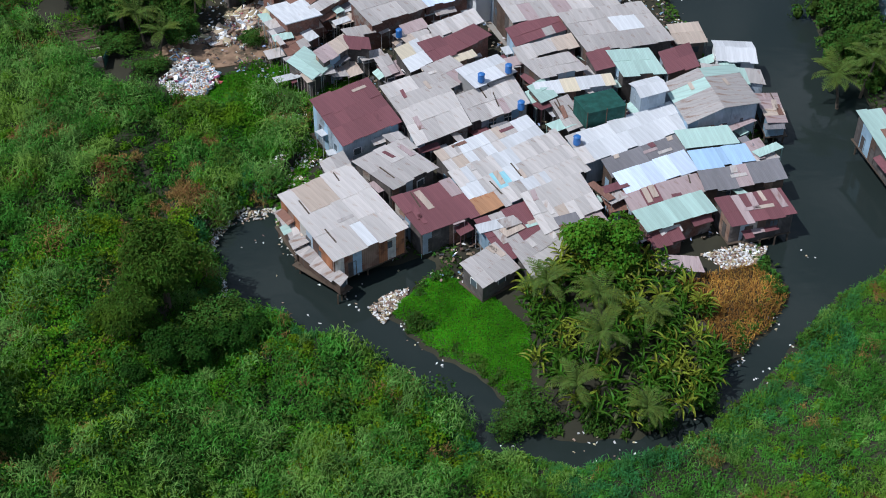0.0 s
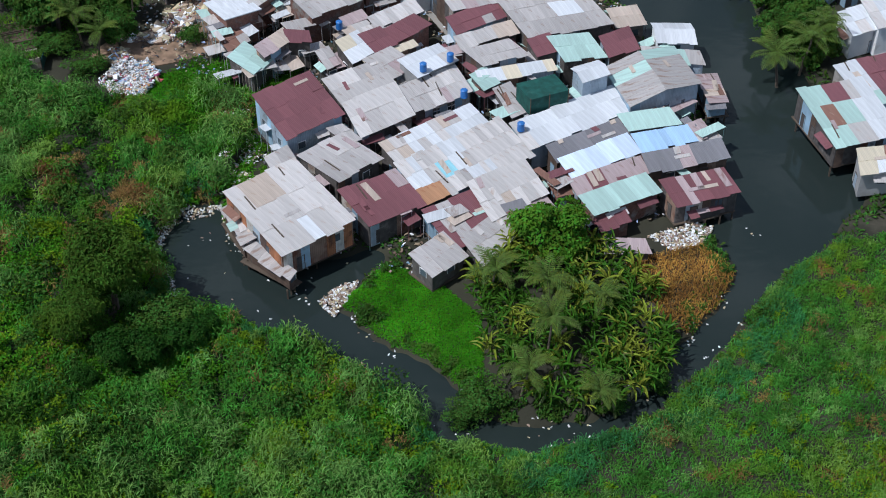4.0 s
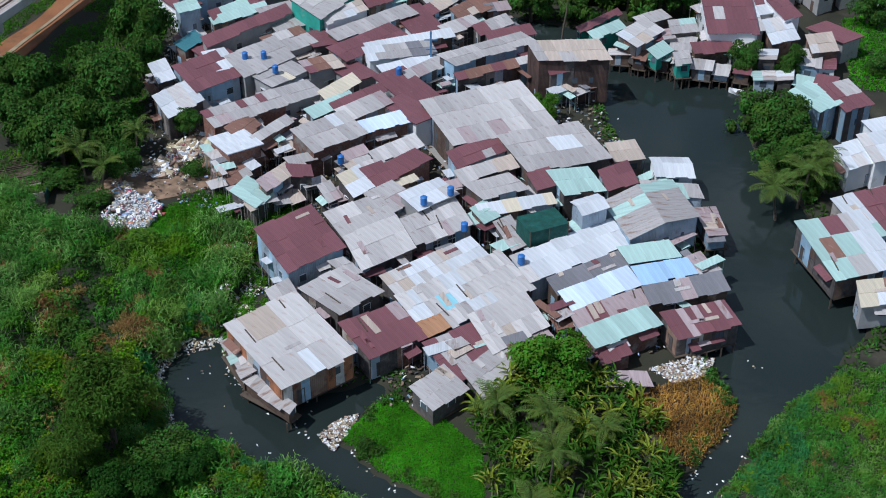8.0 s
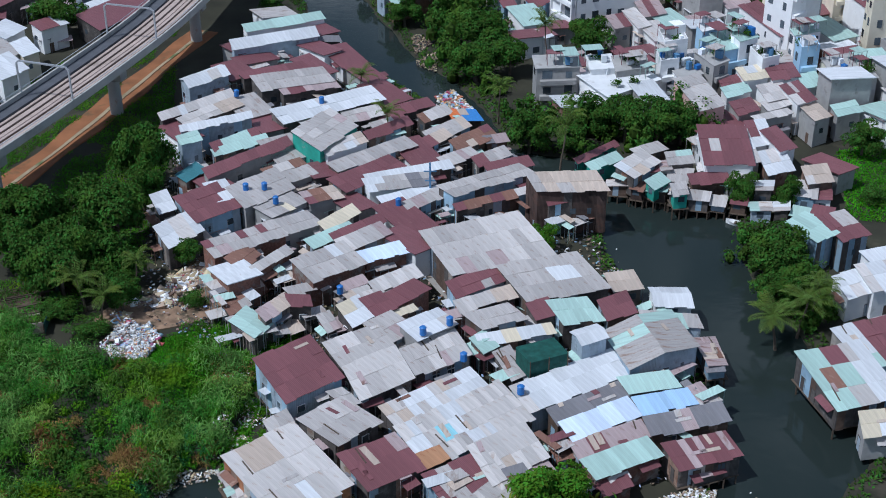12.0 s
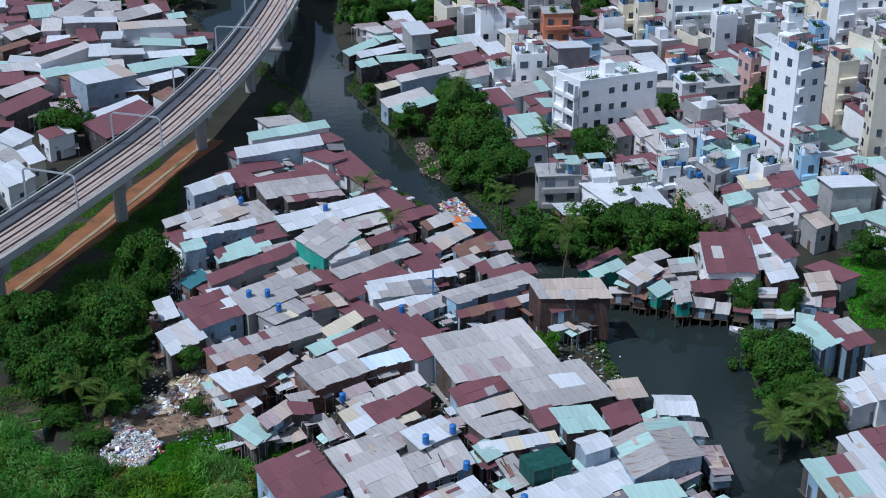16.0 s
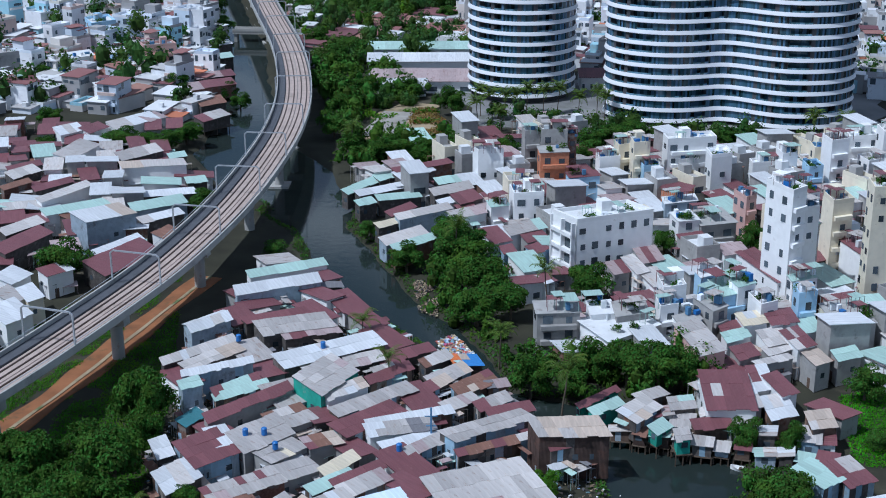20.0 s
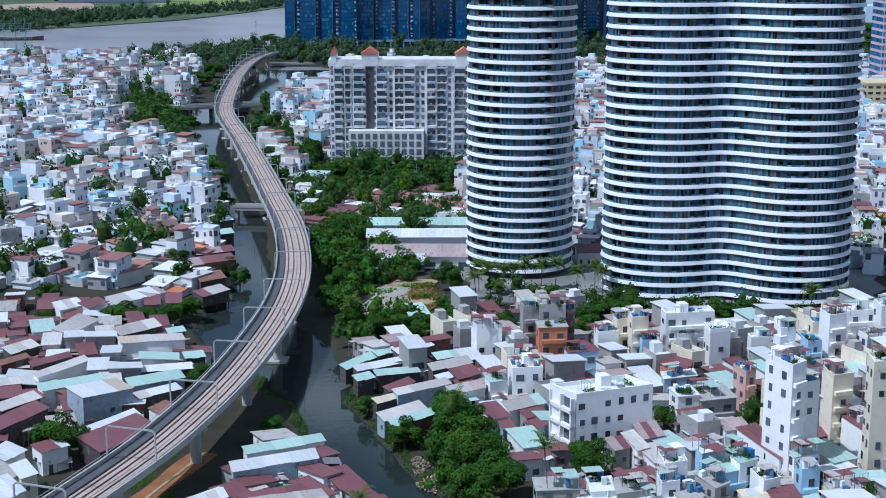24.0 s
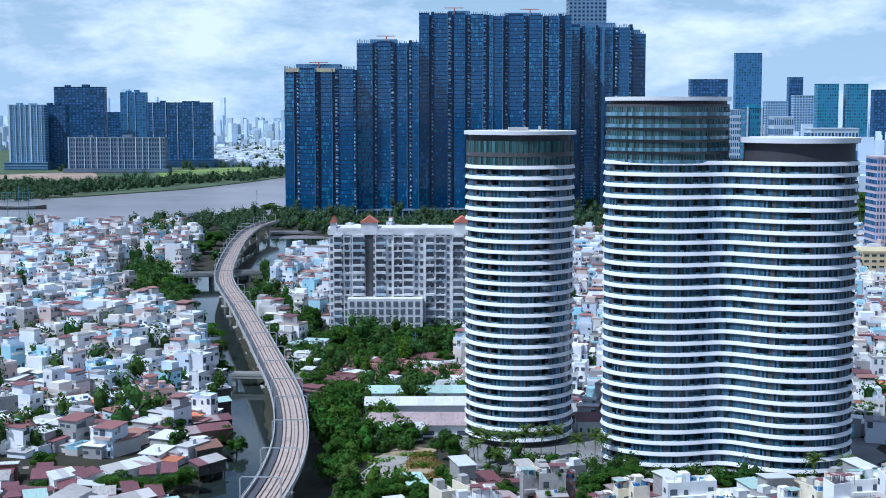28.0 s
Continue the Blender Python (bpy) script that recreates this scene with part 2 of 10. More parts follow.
def merged(name, verts, quads, material, smooth=False):
    """One mesh from numpy arrays of vertices and faces (all triangles or all quads)."""
    me = bpy.data.meshes.new(name)
    n = quads.shape[1]
    me.vertices.add(len(verts))
    me.vertices.foreach_set("co", np.ascontiguousarray(verts, dtype=np.float32).ravel())
    me.loops.add(quads.size)
    me.loops.foreach_set("vertex_index", np.ascontiguousarray(quads, dtype=np.int32).ravel())
    me.polygons.add(len(quads))
    me.polygons.foreach_set("loop_start", np.arange(0, quads.size, n, dtype=np.int32))
    me.polygons.foreach_set("loop_total", np.full(len(quads), n, dtype=np.int32))
    me.update(calc_edges=True)
    me.polygons.foreach_set("use_smooth", np.full(len(quads), bool(smooth)))
    me.materials.append(material)
    return me


# ---- ground and water ----
MOAT = [(-28.4, 127.8, 3.1), (-28.6, 122.4, 4.3), (-25.4, 116.6, 5.1), (-19.6, 112.2, 4.1), (-12.6, 109.1, 3.0), (-7.0, 103.7, 2.5), (-2.5, 100.5, 2.9), (1.0, 95.5, 2.7), (4.5, 93.3, 2.3), (9.2, 93.3, 2.0), (15.3, 94.8, 1.4), (20.1, 98.4, 1.8), (24.0, 102.5, 1.8), (28.6, 108.2, 2.0), (33.1, 114.3, 1.9), (36.9, 122.0, 3.7)]
RIVER = [(34.6, 122.0, 3.5), (37.5, 126.0, 7.1), (42.9, 135.4, 8.1), (42.0, 144.8, 8.6), (40.1, 158.8, 8.0), (35.6, 171.5, 9.0), (34.2, 181.8, 10.4), (34.8, 193.0, 10.3), (33.9, 189.8, 9.9), (28.1, 196.8, 6.2), (18.4, 208.9, 4.7), (8.9, 215.9, 2.7), (5.1, 228.1, 3.7), (-1.8, 242.8, 4.8), (-10.1, 255.4, 5.1), (-20.0, 277.4, 7.3), (-28.0, 303.6, 5.7), (-31.5, 315.2, 10.4)]
INLET = [(-19.3, 113.9, 3.0), (-15.7, 115.0, 4.0), (-12.1, 117.6, 3.0), (-8.2, 120.7, 1.8)]
UPPER = [(-32.7, 323.7, 9.0), (-42.8, 342.5, 15.0), (-53.9, 366.2, 14.0), (-57.3, 399.7, 9.0), (-61.4, 427.8, 8.0), (-66.3, 459.8, 7.0), (-71.3, 501.6, 7.0), (-82.4, 551.2, 6.0), (-101.1, 625.9, 9.0), (-119.1, 702.9, 11.0), (-129.0, 754.2, 12.0), (-139.4, 841.7, 13.0), (-123.1, 969.9, 16.0), (-107.7, 1049.7, 26.0)]
BASIN = [(-110.0, 905.0, 11.0), (-112.0, 985.0, 22.0), (-116.0, 1075.0, 27.0), (-116.0, 1112.0, 26.0)]
BIG = [(-492.5, 1308.2, 147.9), (-420.3, 1330.1, 139.5), (-345.5, 1444.3, 212.6), (-280.3, 1604.7, 238.6), (-206.1, 1837.1, 208.2), (-60.0, 2000.0, 200.0), (300.0, 2100.0, 200.0)]


def chain_distance(x, y, rows):
    """Distance from the edge of a chain of round-ended reaches; negative inside."""
    best = np.full(x.shape, 1e9)
    for (ax, ay, ar), (bx, by, br) in zip(rows, rows[1:]):
        dx, dy = bx - ax, by - ay
        s = np.clip(((x - ax) * dx + (y - ay) * dy) / (dx * dx + dy * dy + 1e-9), 0, 1)
        best = np.minimum(best, np.hypot(x - ax - s * dx, y - ay - s * dy) - (ar + s * (br - ar)))
    return best


def wobble(x, y, size, seed=0.0):
    return (np.sin(x / size + 1.3 * seed) * np.cos(y / (0.8 * size) - seed) + 0.6 * np.sin(2.3 * x / size + 1.9 * y / size + seed)
            + 0.35 * np.sin(4.7 * x / size - 3.9 * y / size + 2 * seed)) / 1.95


def vnoise(x, y, size, seed=0):
    """Smooth value noise, 0 to 1."""
    u, v = x / size, y / size
    i, j = np.floor(u).astype(np.int64), np.floor(v).astype(np.int64)
    f, g = u - i, v - j
    f, g = f * f * (3 - 2 * f), g * g * (3 - 2 * g)

    def h(a, b):
        n = (a * 374761393 + b * 668265263 + seed * 1442695041) & 0x7FFFFFFF
        n = ((n ^ (n >> 13)) * 1274126177) & 0x7FFFFFFF
        return ((n ^ (n >> 16)) & 0xFFFF) / 65535.0
    return (h(i, j) * (1 - f) + h(i + 1, j) * f) * (1 - g) + (h(i, j + 1) * (1 - f) + h(i + 1, j + 1) * f) * g


def inside(x, y, poly):
    """Which points lie in a polygon."""
    r = np.zeros(x.shape, bool)
    for (ax, ay), (bx, by) in zip(poly, poly[1:] + poly[:1]):
        r ^= ((ay > y) != (by > y)) & (x < (bx - ax) * (y - ay) / (by - ay + 1e-12) + ax)
    return r


FIELD_LEFT = [(-95, 182), (-73, 176), (-50, 150), (-38, 150), (-24, 149), (-25, 140), (-27, 130), (-31, 118), (-19, 108), (4, 91), (4, 68), (-95, 68)]
FIELD_RIGHT = [(4, 91), (19, 93), (29, 103), (40, 121), (60, 126), (70, 68), (4, 68)]
PATCH_BRIGHT = [(-40, 156), (-26, 161), (-22, 152), (-23, 141), (-34, 141)]
PATCH_ISLAND = [(-13, 109), (-7, 119), (-1, 116), (4, 110), (4, 96), (-4, 103)]
PATCH_REEDS = [(20, 119), (29, 122), (33, 117), (31, 108), (24, 108)]


def mound(x, y):
    """Lumps of the overgrown fields."""
    f = inside(x, y, FIELD_LEFT) | inside(x, y, FIELD_RIGHT)
    m = 2.6 * vnoise(x, y, 6.0, 3) ** 1.8 + 1.7 * vnoise(x, y, 2.4, 4) ** 1.5 + 0.5 * vnoise(x, y, 0.9, 5)
    return np.where(f, np.where(x > 4, 0.5 * m, 0.72 * m), 0.0)


def shore(x, y):
    """Signed distance to the nearest water's edge, land positive."""
    near = np.minimum(chain_distance(x, y, MOAT) + 0.7 * wobble(x, y, 2.6), np.minimum(chain_distance(x, y, BASIN), np.minimum(chain_distance(x, y, RIVER), chain_distance(x, y, UPPER))) + 0.8 * wobble(x, y, 3.5, 2.0))
    near = np.minimum(near, chain_distance(x, y, INLET) + 0.3 * wobble(x, y, 2.0))
    return np.minimum(near, chain_distance(x, y, BIG) + 6 * wobble(x, y, 40.0))


def land_height(x, y):
    d = shore(x, y)
    return np.where(d > 0, np.minimum(0.15 + 0.55 * d, 0.9), np.maximum(-1.4, 0.15 + 0.6 * d)) + 0.12 * wobble(x, y, 6.0) * (d > 2) + mound(x, y) * np.clip(d / 1.5, 0, 1)


M_GROUND = mat("earth_and_weeds", (0.036, 0.035, 0.022), 0.95, 0, 0.3, 0.15, (0.10, 0.085, 0.062), 0.3, 0.05, 0.5, 1.2)
az = np.concatenate([np.radians(np.linspace(-180, -34, 40)), np.radians(np.linspace(-33.5, 33.5, 520)), np.radians(np.linspace(34, 180, 40))])
rad = np.concatenate([[0.01, 10, 30, 55], np.arange(70, 260, 0.6), 260 * 1.0085 ** np.arange(0, 343), [4750, 7500, 12500]])
ga, gr = np.meshgrid(az, rad)
gx, gy = gr * np.sin(ga), gr * np.cos(ga)
gx[0], gy[0] = 0.3, -0.3
gz = land_height(gx, gy)
na, nr = len(az), len(rad)
gi = (np.arange(nr - 1)[:, None] * na + np.arange(na - 1)[None, :]).ravel()
ground = new("ground", merged("ground", np.stack([gx.ravel(), gy.ravel(), gz.ravel()], 1), np.stack([gi, gi + 1, gi + na + 1, gi + na], 1)[:, ::-1], M_GROUND, True))
tagged(ground, "flat marshy ground with weeds, mud and bare earth", "ground", kind="structure")

M_WATER = bpy.data.materials.new("canal_water")
M_WATER.use_nodes = True
_b = M_WATER.node_tree.nodes["Principled BSDF"]
_b.inputs["Base Color"].default_value, _b.inputs["Roughness"].default_value = (0.022, 0.031, 0.029, 1), 0.06
_b.inputs["IOR"].default_value, _b.inputs["Specular IOR Level"].default_value = 1.33, 0.42
_n = M_WATER.node_tree.nodes.new("ShaderNodeTexNoise")
_n.inputs["Scale"].default_value, _n.inputs["Detail"].default_value = 0.5, 4
_c = M_WATER.node_tree.nodes.new("ShaderNodeTexCoord")
_u = M_WATER.node_tree.nodes.new("ShaderNodeBump")
_u.inputs["Strength"].default_value, _u.inputs["Distance"].default_value = 0.12, 0.1
M_WATER.node_tree.links.new(_c.outputs["Object"], _n.inputs["Vector"])
M_WATER.node_tree.links.new(_n.outputs["Fac"], _u.inputs["Height"])
M_WATER.node_tree.links.new(_u.outputs[0], _b.inputs["Normal"])
water = raw("water", [(-4000, 40, 0), (4000, 40, 0), (4000, 1110, 0), (-4000, 1110, 0)], [(0, 1, 2, 3)], M_WATER)
tagged(water, "dark murky canal water, almost still", "water", kind="structure")
M_RIVER = mat("silty_river", (0.285, 0.275, 0.29), 0.32, 0, 0.14, 0.01, (0.22, 0.21, 0.225), 0.5, 0.012, 0.8, 0.25, spec=0.3)
river = raw("river_water", [(-4000, 1110, 0), (4000, 1110, 0), (4000, 4000, 0), (-4000, 4000, 0)], [(0, 1, 2, 3)], M_RIVER)
tagged(river, "wide silty grey-brown river with a dull sheen", "water", kind="structure")


# ---- shacks ----
def local_frame(turn, skew):
    a, b = radians(turn), radians(turn + skew)
    return Vector((math.cos(a), math.sin(a))), Vector((math.cos(b), math.sin(b)))


shack_rng = random.Random(7)
OCC = []
PANELS = {"darkrust": "darkrust darkrust dark", "rust": "paleboard bluegrey paleboard orangerust paleboard orangerust blue darkrust paleboard orangerust", "dark": "dark dark wood bluegrey blue dark rust board", "wood": "wood wood dark rust", "blue": "blue blue bluegrey dark", "bluegrey": "bluegrey bluegrey blue"}
WORDS = {"dark": "old planks", "rust": "rusty iron", "wood": "brown boards", "darkrust": "dark brown iron", "white": "whitewashed boards", "grey": "bare cement", "blue": "blue-painted boards",
         "bluegrey": "grey-blue iron sheets", "brick": "bare brick", "green": "green-painted boards"}
ROOFWORDS = {"red": "maroon metal", "redgrey": "patched maroon and grey", "white": "whitish metal", "mint": "mint-green metal", "grey": "grey zinc", "pale": "pale patched zinc",
             "slate": "dark grey fibre-cement", "cream": "cream metal", "skyblue": "light blue metal", "teal": "dark teal metal", "pinkmix": "pinkish rusty", "redwhite": "maroon and white patched"}


def shack(x, y, turn, skew, width, depth, eave, axis, rise, palette, wall, floor=None):
    """A stilt shack: v runs along its width at the angle turn, u along its depth; the roof rises by rise towards u, v, or to a ridge."""
    rng = shack_rng
    if wall == "white" and y < 150:
        wall = "bluegrey"
    v, u = local_frame(turn, skew)
    g = float(land_height(np.array([x]), np.array([y]))[0])
    root = new("stilt_shack")
    OCC.append((x, y, 0.5 * max(min(width, depth), 0.6 * max(width, depth))))
    root.location = (x, y, 0)
    tagged(root, f"shack of {WORDS.get(wall, 'boards')} under {ROOFWORDS.get(palette, 'patched metal')} roof sheets", "shack", "shacks of the waterside settlement")

    def top(a, b):
        if axis == "u":
            return eave + rise * (a + 0.5)
        if axis == "v":
            return eave + rise * (b + 0.5)
        if axis == "gu":
            return eave + rise * (1 - abs(2 * b))
        return eave + rise * (1 - abs(2 * a))

    def place(a, b, z):
        q = u * (a * depth) + v * (b * width)
        return Vector((q.x, q.y, z))
    low = max(g + 0.05, (1.9 if eave > 4 else 1.3) if g < 0.6 else 0.7)
    if floor is not None:
        low, g = floor, 0.0
    ins_u, ins_v = 0.5 - min(0.35 / depth, 0.2), 0.5 - min(0.3 / width, 0.2)
    ring = [(-ins_u, -ins_v), (-ins_u, 0), (-ins_u, ins_v), (0, ins_v), (ins_u, ins_v), (ins_u, 0), (ins_u, -ins_v), (0, -ins_v)]
    # walls
    outer = [place(a, b, low) for a, b in ring] + [place(a, b, top(a, b) - 0.10) for a, b in ring]
    inner = [Vector((p.x * 0.97, p.y * 0.97, p.z)) for p in outer]
    fs = []
    for i in range(8):
        j = (i + 1) % 8
        fs += [(i, j, 8 + j, 8 + i), (16 + j, 16 + i, 24 + i, 24 + j), (8 + i, 8 + j, 24 + j, 24 + i)]
    raw("wall", outer + inner, fs, WALL[wall], root)
    if y < 215 and width * (eave - low) > 18 and PANELS.get(wall):
        for side in range(2):
            span_ = width if side == 0 else depth
            k_n = max(3, min(8, int(span_ / 1.15)))
            for k in range(k_n):
                if rng.random() < 0.2:
                    continue
                f0, f1 = -0.96 + 1.92 * k / k_n, -0.96 + 1.92 * (k + 1) / k_n
                pa, pb = ((-ins_u, f0 * ins_v), (-ins_u, f1 * ins_v)) if side == 0 else ((f0 * ins_u, -ins_v), (f1 * ins_u, -ins_v))
                out = (-u if side == 0 else -v)
                out = Vector((out.x, out.y, 0)) * rng.uniform(0.03, 0.06)
                za, zb_ = low - rng.uniform(0, 0.25), -0.12 - rng.uniform(0, 0.15)
                q = [place(*pa, za), place(*pb, za), place(*pb, top(*pb) + zb_), place(*pa, top(*pa) + zb_)]
                raw("wall_panel", q + [p + out for p in q], [(0, 3, 2, 1), (4, 5, 6, 7), (0, 1, 5, 4), (1, 2, 6, 5), (2, 3, 7, 6), (3, 0, 4, 7)], WALL[rng.choice(PANELS[wall].split())], root)
    if g < 0.6:
        boxes("floor_deck", [(-0.5, -0.5, -0.12, 0.5, 0.5, 0)], M_POST, root,
              m=Matrix(((v.x * width * 0.96, u.x * depth * 0.96, 0, 0), (v.y * width * 0.96, u.y * depth * 0.96, 0, 0), (0, 0, 1, low), (0, 0, 0, 1))))
    # stilts
    if g < 0.6:
        for a in (-0.42, 0.42):
            for b in (-0.44, 0, 0.44):
                q = place(a, b, 0)
                boxes("stilt", [(-0.09, -0.09, -1.5, 0.09, 0.09, low)], M_POST, root, m=Matrix.Translation(q))
    # loose patches and planks lying on the roof
    if y < 150 and width * depth > 14 and palette not in ("mint", "skyblue", "whiteblue", "white"):
        for _ in range(rng.choice((2, 3, 4, 5))):
            a0, b0 = rng.uniform(-0.38, 0.36), rng.uniform(-0.4, 0.36)
            la, lb = rng.choice(((2.4, 0.7), (1.6, 0.5), (2.6, 0.16), (0.5, 2.0), (3.2, 0.8)))
            tw = rng.uniform(-0.12, 0.12)
            cs = [(a0, b0), (a0, b0 + lb / width), (a0 + la / depth, b0 + lb / width + tw * la / width), (a0 + la / depth, b0 + tw * la / width)]
            cs = [(min(0.48, a), min(0.48, b)) for a, b in cs]
            q = [place(a, b, top(a, b) + 0.05) for a, b in cs] + [place(a, b, top(a, b) + 0.11) for a, b in cs]
            raw("roof_patch", q, [f[::-1] for f in BOX], M_POST if lb < 0.2 else SHEET[rng.choice(("red", "rust", "tan", "grey", "pale", "pink", "tan"))], root)
    # roof sheets
    colours = PALETTES[palette].split()
    across_b = axis in ("u", "gv")
    span = width if across_b else depth
    run = depth if across_b else width
    cols = max(2, min(10, round(span / (rng.uniform(1.4, 2.1) if y < 150 else rng.uniform(1.4, 2.2)))))
    if palette == "bluestripe":
        cols = max(8, min(18, round(span / 0.65)))
    rows = 1 if run < 3.4 else (2 if run < 8 else 3)
    if y > 235:
        cols, rows = min(cols, 3), 1
    if axis in ("gu", "gv"):
        rows = max(2, rows - rows % 2)
    edges = [-0.5]
    for i in range(1, cols):
        edges.append(-0.5 + (i + rng.uniform(-0.25, 0.25)) / cols)
    edges.append(0.5)
    base_j = [-0.5] + [-0.5 + (j + (rng.uniform(-0.15, 0.15) if axis in ("u", "v") else 0)) / rows for j in range(1, rows)] + [0.5]
    joints = [[q + (rng.uniform(-0.03, 0.03) * (rng.random() < 0.5) if axis in ("u", "v") and 0 < k < rows else 0) for k, q in enumerate(base_j)] for _ in range(cols)]
    column_shade, shade = [], colours[0] if rng.random() < 0.6 else rng.choice(colours)
    for i in range(cols):
        if rng.random() < (0.30 if palette != "bluestripe" else 0.75):
            shade = rng.choice(colours)
        column_shade.append(shade)
    for j in range(rows):
        for i in range(cols):
            shade = column_shade[i] if rng.random() < 0.78 else rng.choice(colours)
            if palette == "bluestripe" and j == 0 and i < cols * 0.22:
                shade = "orange"
            e0, e1 = edges[i], edges[i + 1]
            r0, r1 = joints[i][j], joints[i][j + 1]
            lap = 0.10 / run
            lift = rng.uniform(0.0, 0.05) + 0.012 * (i % 2)
            s0, s1 = r0 - (lap if j else rng.uniform(-0.10, 0.42) / run), r1 + rng.uniform(-0.02, 0.02) * (j == rows - 1)
            if across_b:
                cs = [(s0, e0), (s0, e1), (s1, e1), (s1, e0)]
            else:
                cs = [(e0, s0), (e1, s0), (e1, s1), (e0, s1)]
            zs = [top(a, b) + lift + (0.03 if k < 2 and j else 0.0) for k, (a, b) in enumerate(cs)]
            if axis in ("gu", "gv") and abs(s1) > abs(s0):
                zs = [top(a, b) + lift for a, b in cs]
            ps = [place(a, b, z) for (a, b), z in zip(cs, zs)]
            o = ps[0]
            ax = (ps[1] - ps[0]).normalized()
            nz = ax.cross(ps[3] - ps[0]).normalized()
            if nz.z < 0:
                nz = -nz
            ay = nz.cross(ax)
            m = Matrix(((ax.x, ay.x, nz.x, o.x), (ax.y, ay.y, nz.y, o.y), (ax.z, ay.z, nz.z, o.z), (0, 0, 0, 1)))
            inv = m.inverted()
            q = [inv @ p for p in ps]
            raw("roof_sheet", [p - Vector((0, 0, 0.05)) for p in q] + q, BOX if (q[2] - q[0]).y * (q[1] - q[0]).x > 0 else [f[::-1] for f in BOX], SHEET[shade], root, m=m)
    # openings on the two sides that face the open
    for side in range(2):
        n_win = max(1, int((width if side == 0 else depth) / 3.6)) if y < 235 else 1
        h = eave - low
        if h < 1.6:
            continue
        for k in range(n_win):
            f = (k + rng.uniform(0.3, 0.7)) / n_win - 0.5
            if side == 0:
                c, along, out = place(-ins_u, f * 0.85, 0), v, -u
            else:
                c, along, out = place(f * 0.85, -ins_v, 0), u, -v
            door = rng.random() < 0.35
            w, z0, z1 = (0.45, low + 0.03, low + 1.9) if door else (0.5, low + h * 0.45, low + h * 0.45 + 0.9)
            if z1 > eave - 0.1:
                z1 = eave - 0.15
            m = Matrix(((along.x, out.x, 0, c.x), (along.y, out.y, 0, c.y), (0, 0, 1, 0), (0, 0, 0, 1)))
            name = "door" if door else "window"
            ob = boxes(name, [(-w, -0.02, z0, w, 0.05, z1)], M_PANE if not door else WALL[rng.choice(["wood", "blue", "dark", "bluegrey"])], root, m=m)
            if y < 205 and h > 2.3 and rng.random() < 0.20 and not door:
                aw, az0 = rng.uniform(0.9, 1.7), min(z1 + 0.28, eave - 0.35)
                aq = [(-aw, 0.06, az0), (aw, 0.06, az0), (aw, 0.95, az0 - 0.38), (-aw, 0.95, az0 - 0.30)]
                raw("awning", aq + [(p[0], p[1], p[2] + 0.05) for p in aq], BOX, SHEET[rng.choice(("grey", "red", "rust", "pale", "slate", "mint", "tan"))], root, m=m)
            if y < 165:
                boxes("frame", [(-w - 0.07, -0.02, z0, -w, 0.07, z1), (w, -0.02, z0, w + 0.07, 0.07, z1), (-w - 0.07, -0.02, z1, w + 0.07, 0.08, z1 + 0.07)],
                      WALL[rng.choice(["wood", "white", "bluegrey"])] if not door else WALL["dark"], ob)
    return root


shack(-17.5, 123.3, 38, 88, 10.0, 12.9, 5.2, "u", 0.7, "pale", "rust", 1.6)
shack(-23.1, 122.7, 34, 82, 2.1, 7.3, 3.4, "v", 0.3, "mintold", "wood")
shack(-19.2, 116.9, 63, 72, 1.6, 8.1, 3.0, "v", 0.2, "grey", "wood")
shack(-7.1, 126.1, 33, 92, 7.8, 6.6, 4.2, "u", 0.8, "redgrey", "dark")
shack(-19.5, 133.6, 46, 72, 3.7, 2.5, 4.4, "u", 0.3, "grey", "dark")
shack(-12.4, 133.4, 42, 98, 6.9, 6.6, 4.6, "u", 0.6, "grey", "dark")
shack(-12.2, 138.0, 25, 108, 2.2, 3.6, 4.8, "u", 0.3, "grey", "dark")
shack(-17.9, 142.2, 40, 81, 8.7, 9.6, 5.8, "u", 0.9, "redwhite", "white", 1.5)
shack(-8.2, 143.0, 37, 76, 8.2, 6.6, 4.8, "u", 0.7, "grey", "dark")
shack(-10.7, 148.1, 35, 85, 8.2, 5.8, 5.3, "u", 0.6, "pale", "dark")
shack(-1.1, 147.4, 33, 81, 8.6, 5.5, 4.8, "u", 0.7, "grey", "dark")
shack(-2.2, 152.0, 38, 90, 6.7, 4.3, 6.2, "u", 0.4, "white", "grey")
shack(-7.0, 152.9, 42, 93, 4.9, 5.3, 5.2, "u", 0.5, "grey", "dark")
shack(-1.2, 138.7, 37, 86, 14.0, 4.4, 4.3, "u", 0.4, "tanwhite", "dark")
shack(2.4, 133.4, 37, 83, 15.9, 8.2, 4.2, "u", 0.6, "bluestripe", "dark")
shack(7.3, 128.2, 36, 78, 8.5, 6.6, 4.0, "u", 0.6, "pale", "dark")
shack(2.0, 123.1, 32, 88, 6.9, 7.1, 3.5, "u", 0.6, "redgrey", "blue", 1.2)
shack(-0.7, 117.2, 46, 81, 5.5, 4.4, 3.4, "u", 0.4, "grey", "dark", 1.1)
shack(7.3, 122.6, 48, 72, 13.3, 4.5, 3.4, "u", 0.5, "pinkmix", "dark")
shack(15.6, 141.8, 32, 84, 15.7, 5.4, 4.5, "u", 0.5, "white", "white")
shack(17.4, 137.7, 32, 80, 11.2, 3.2, 4.2, "u", 0.3, "slate", "wood")
shack(18.4, 134.6, 31, 85, 10.3, 3.3, 4.1, "u", 0.5, "whiteblue", "dark")
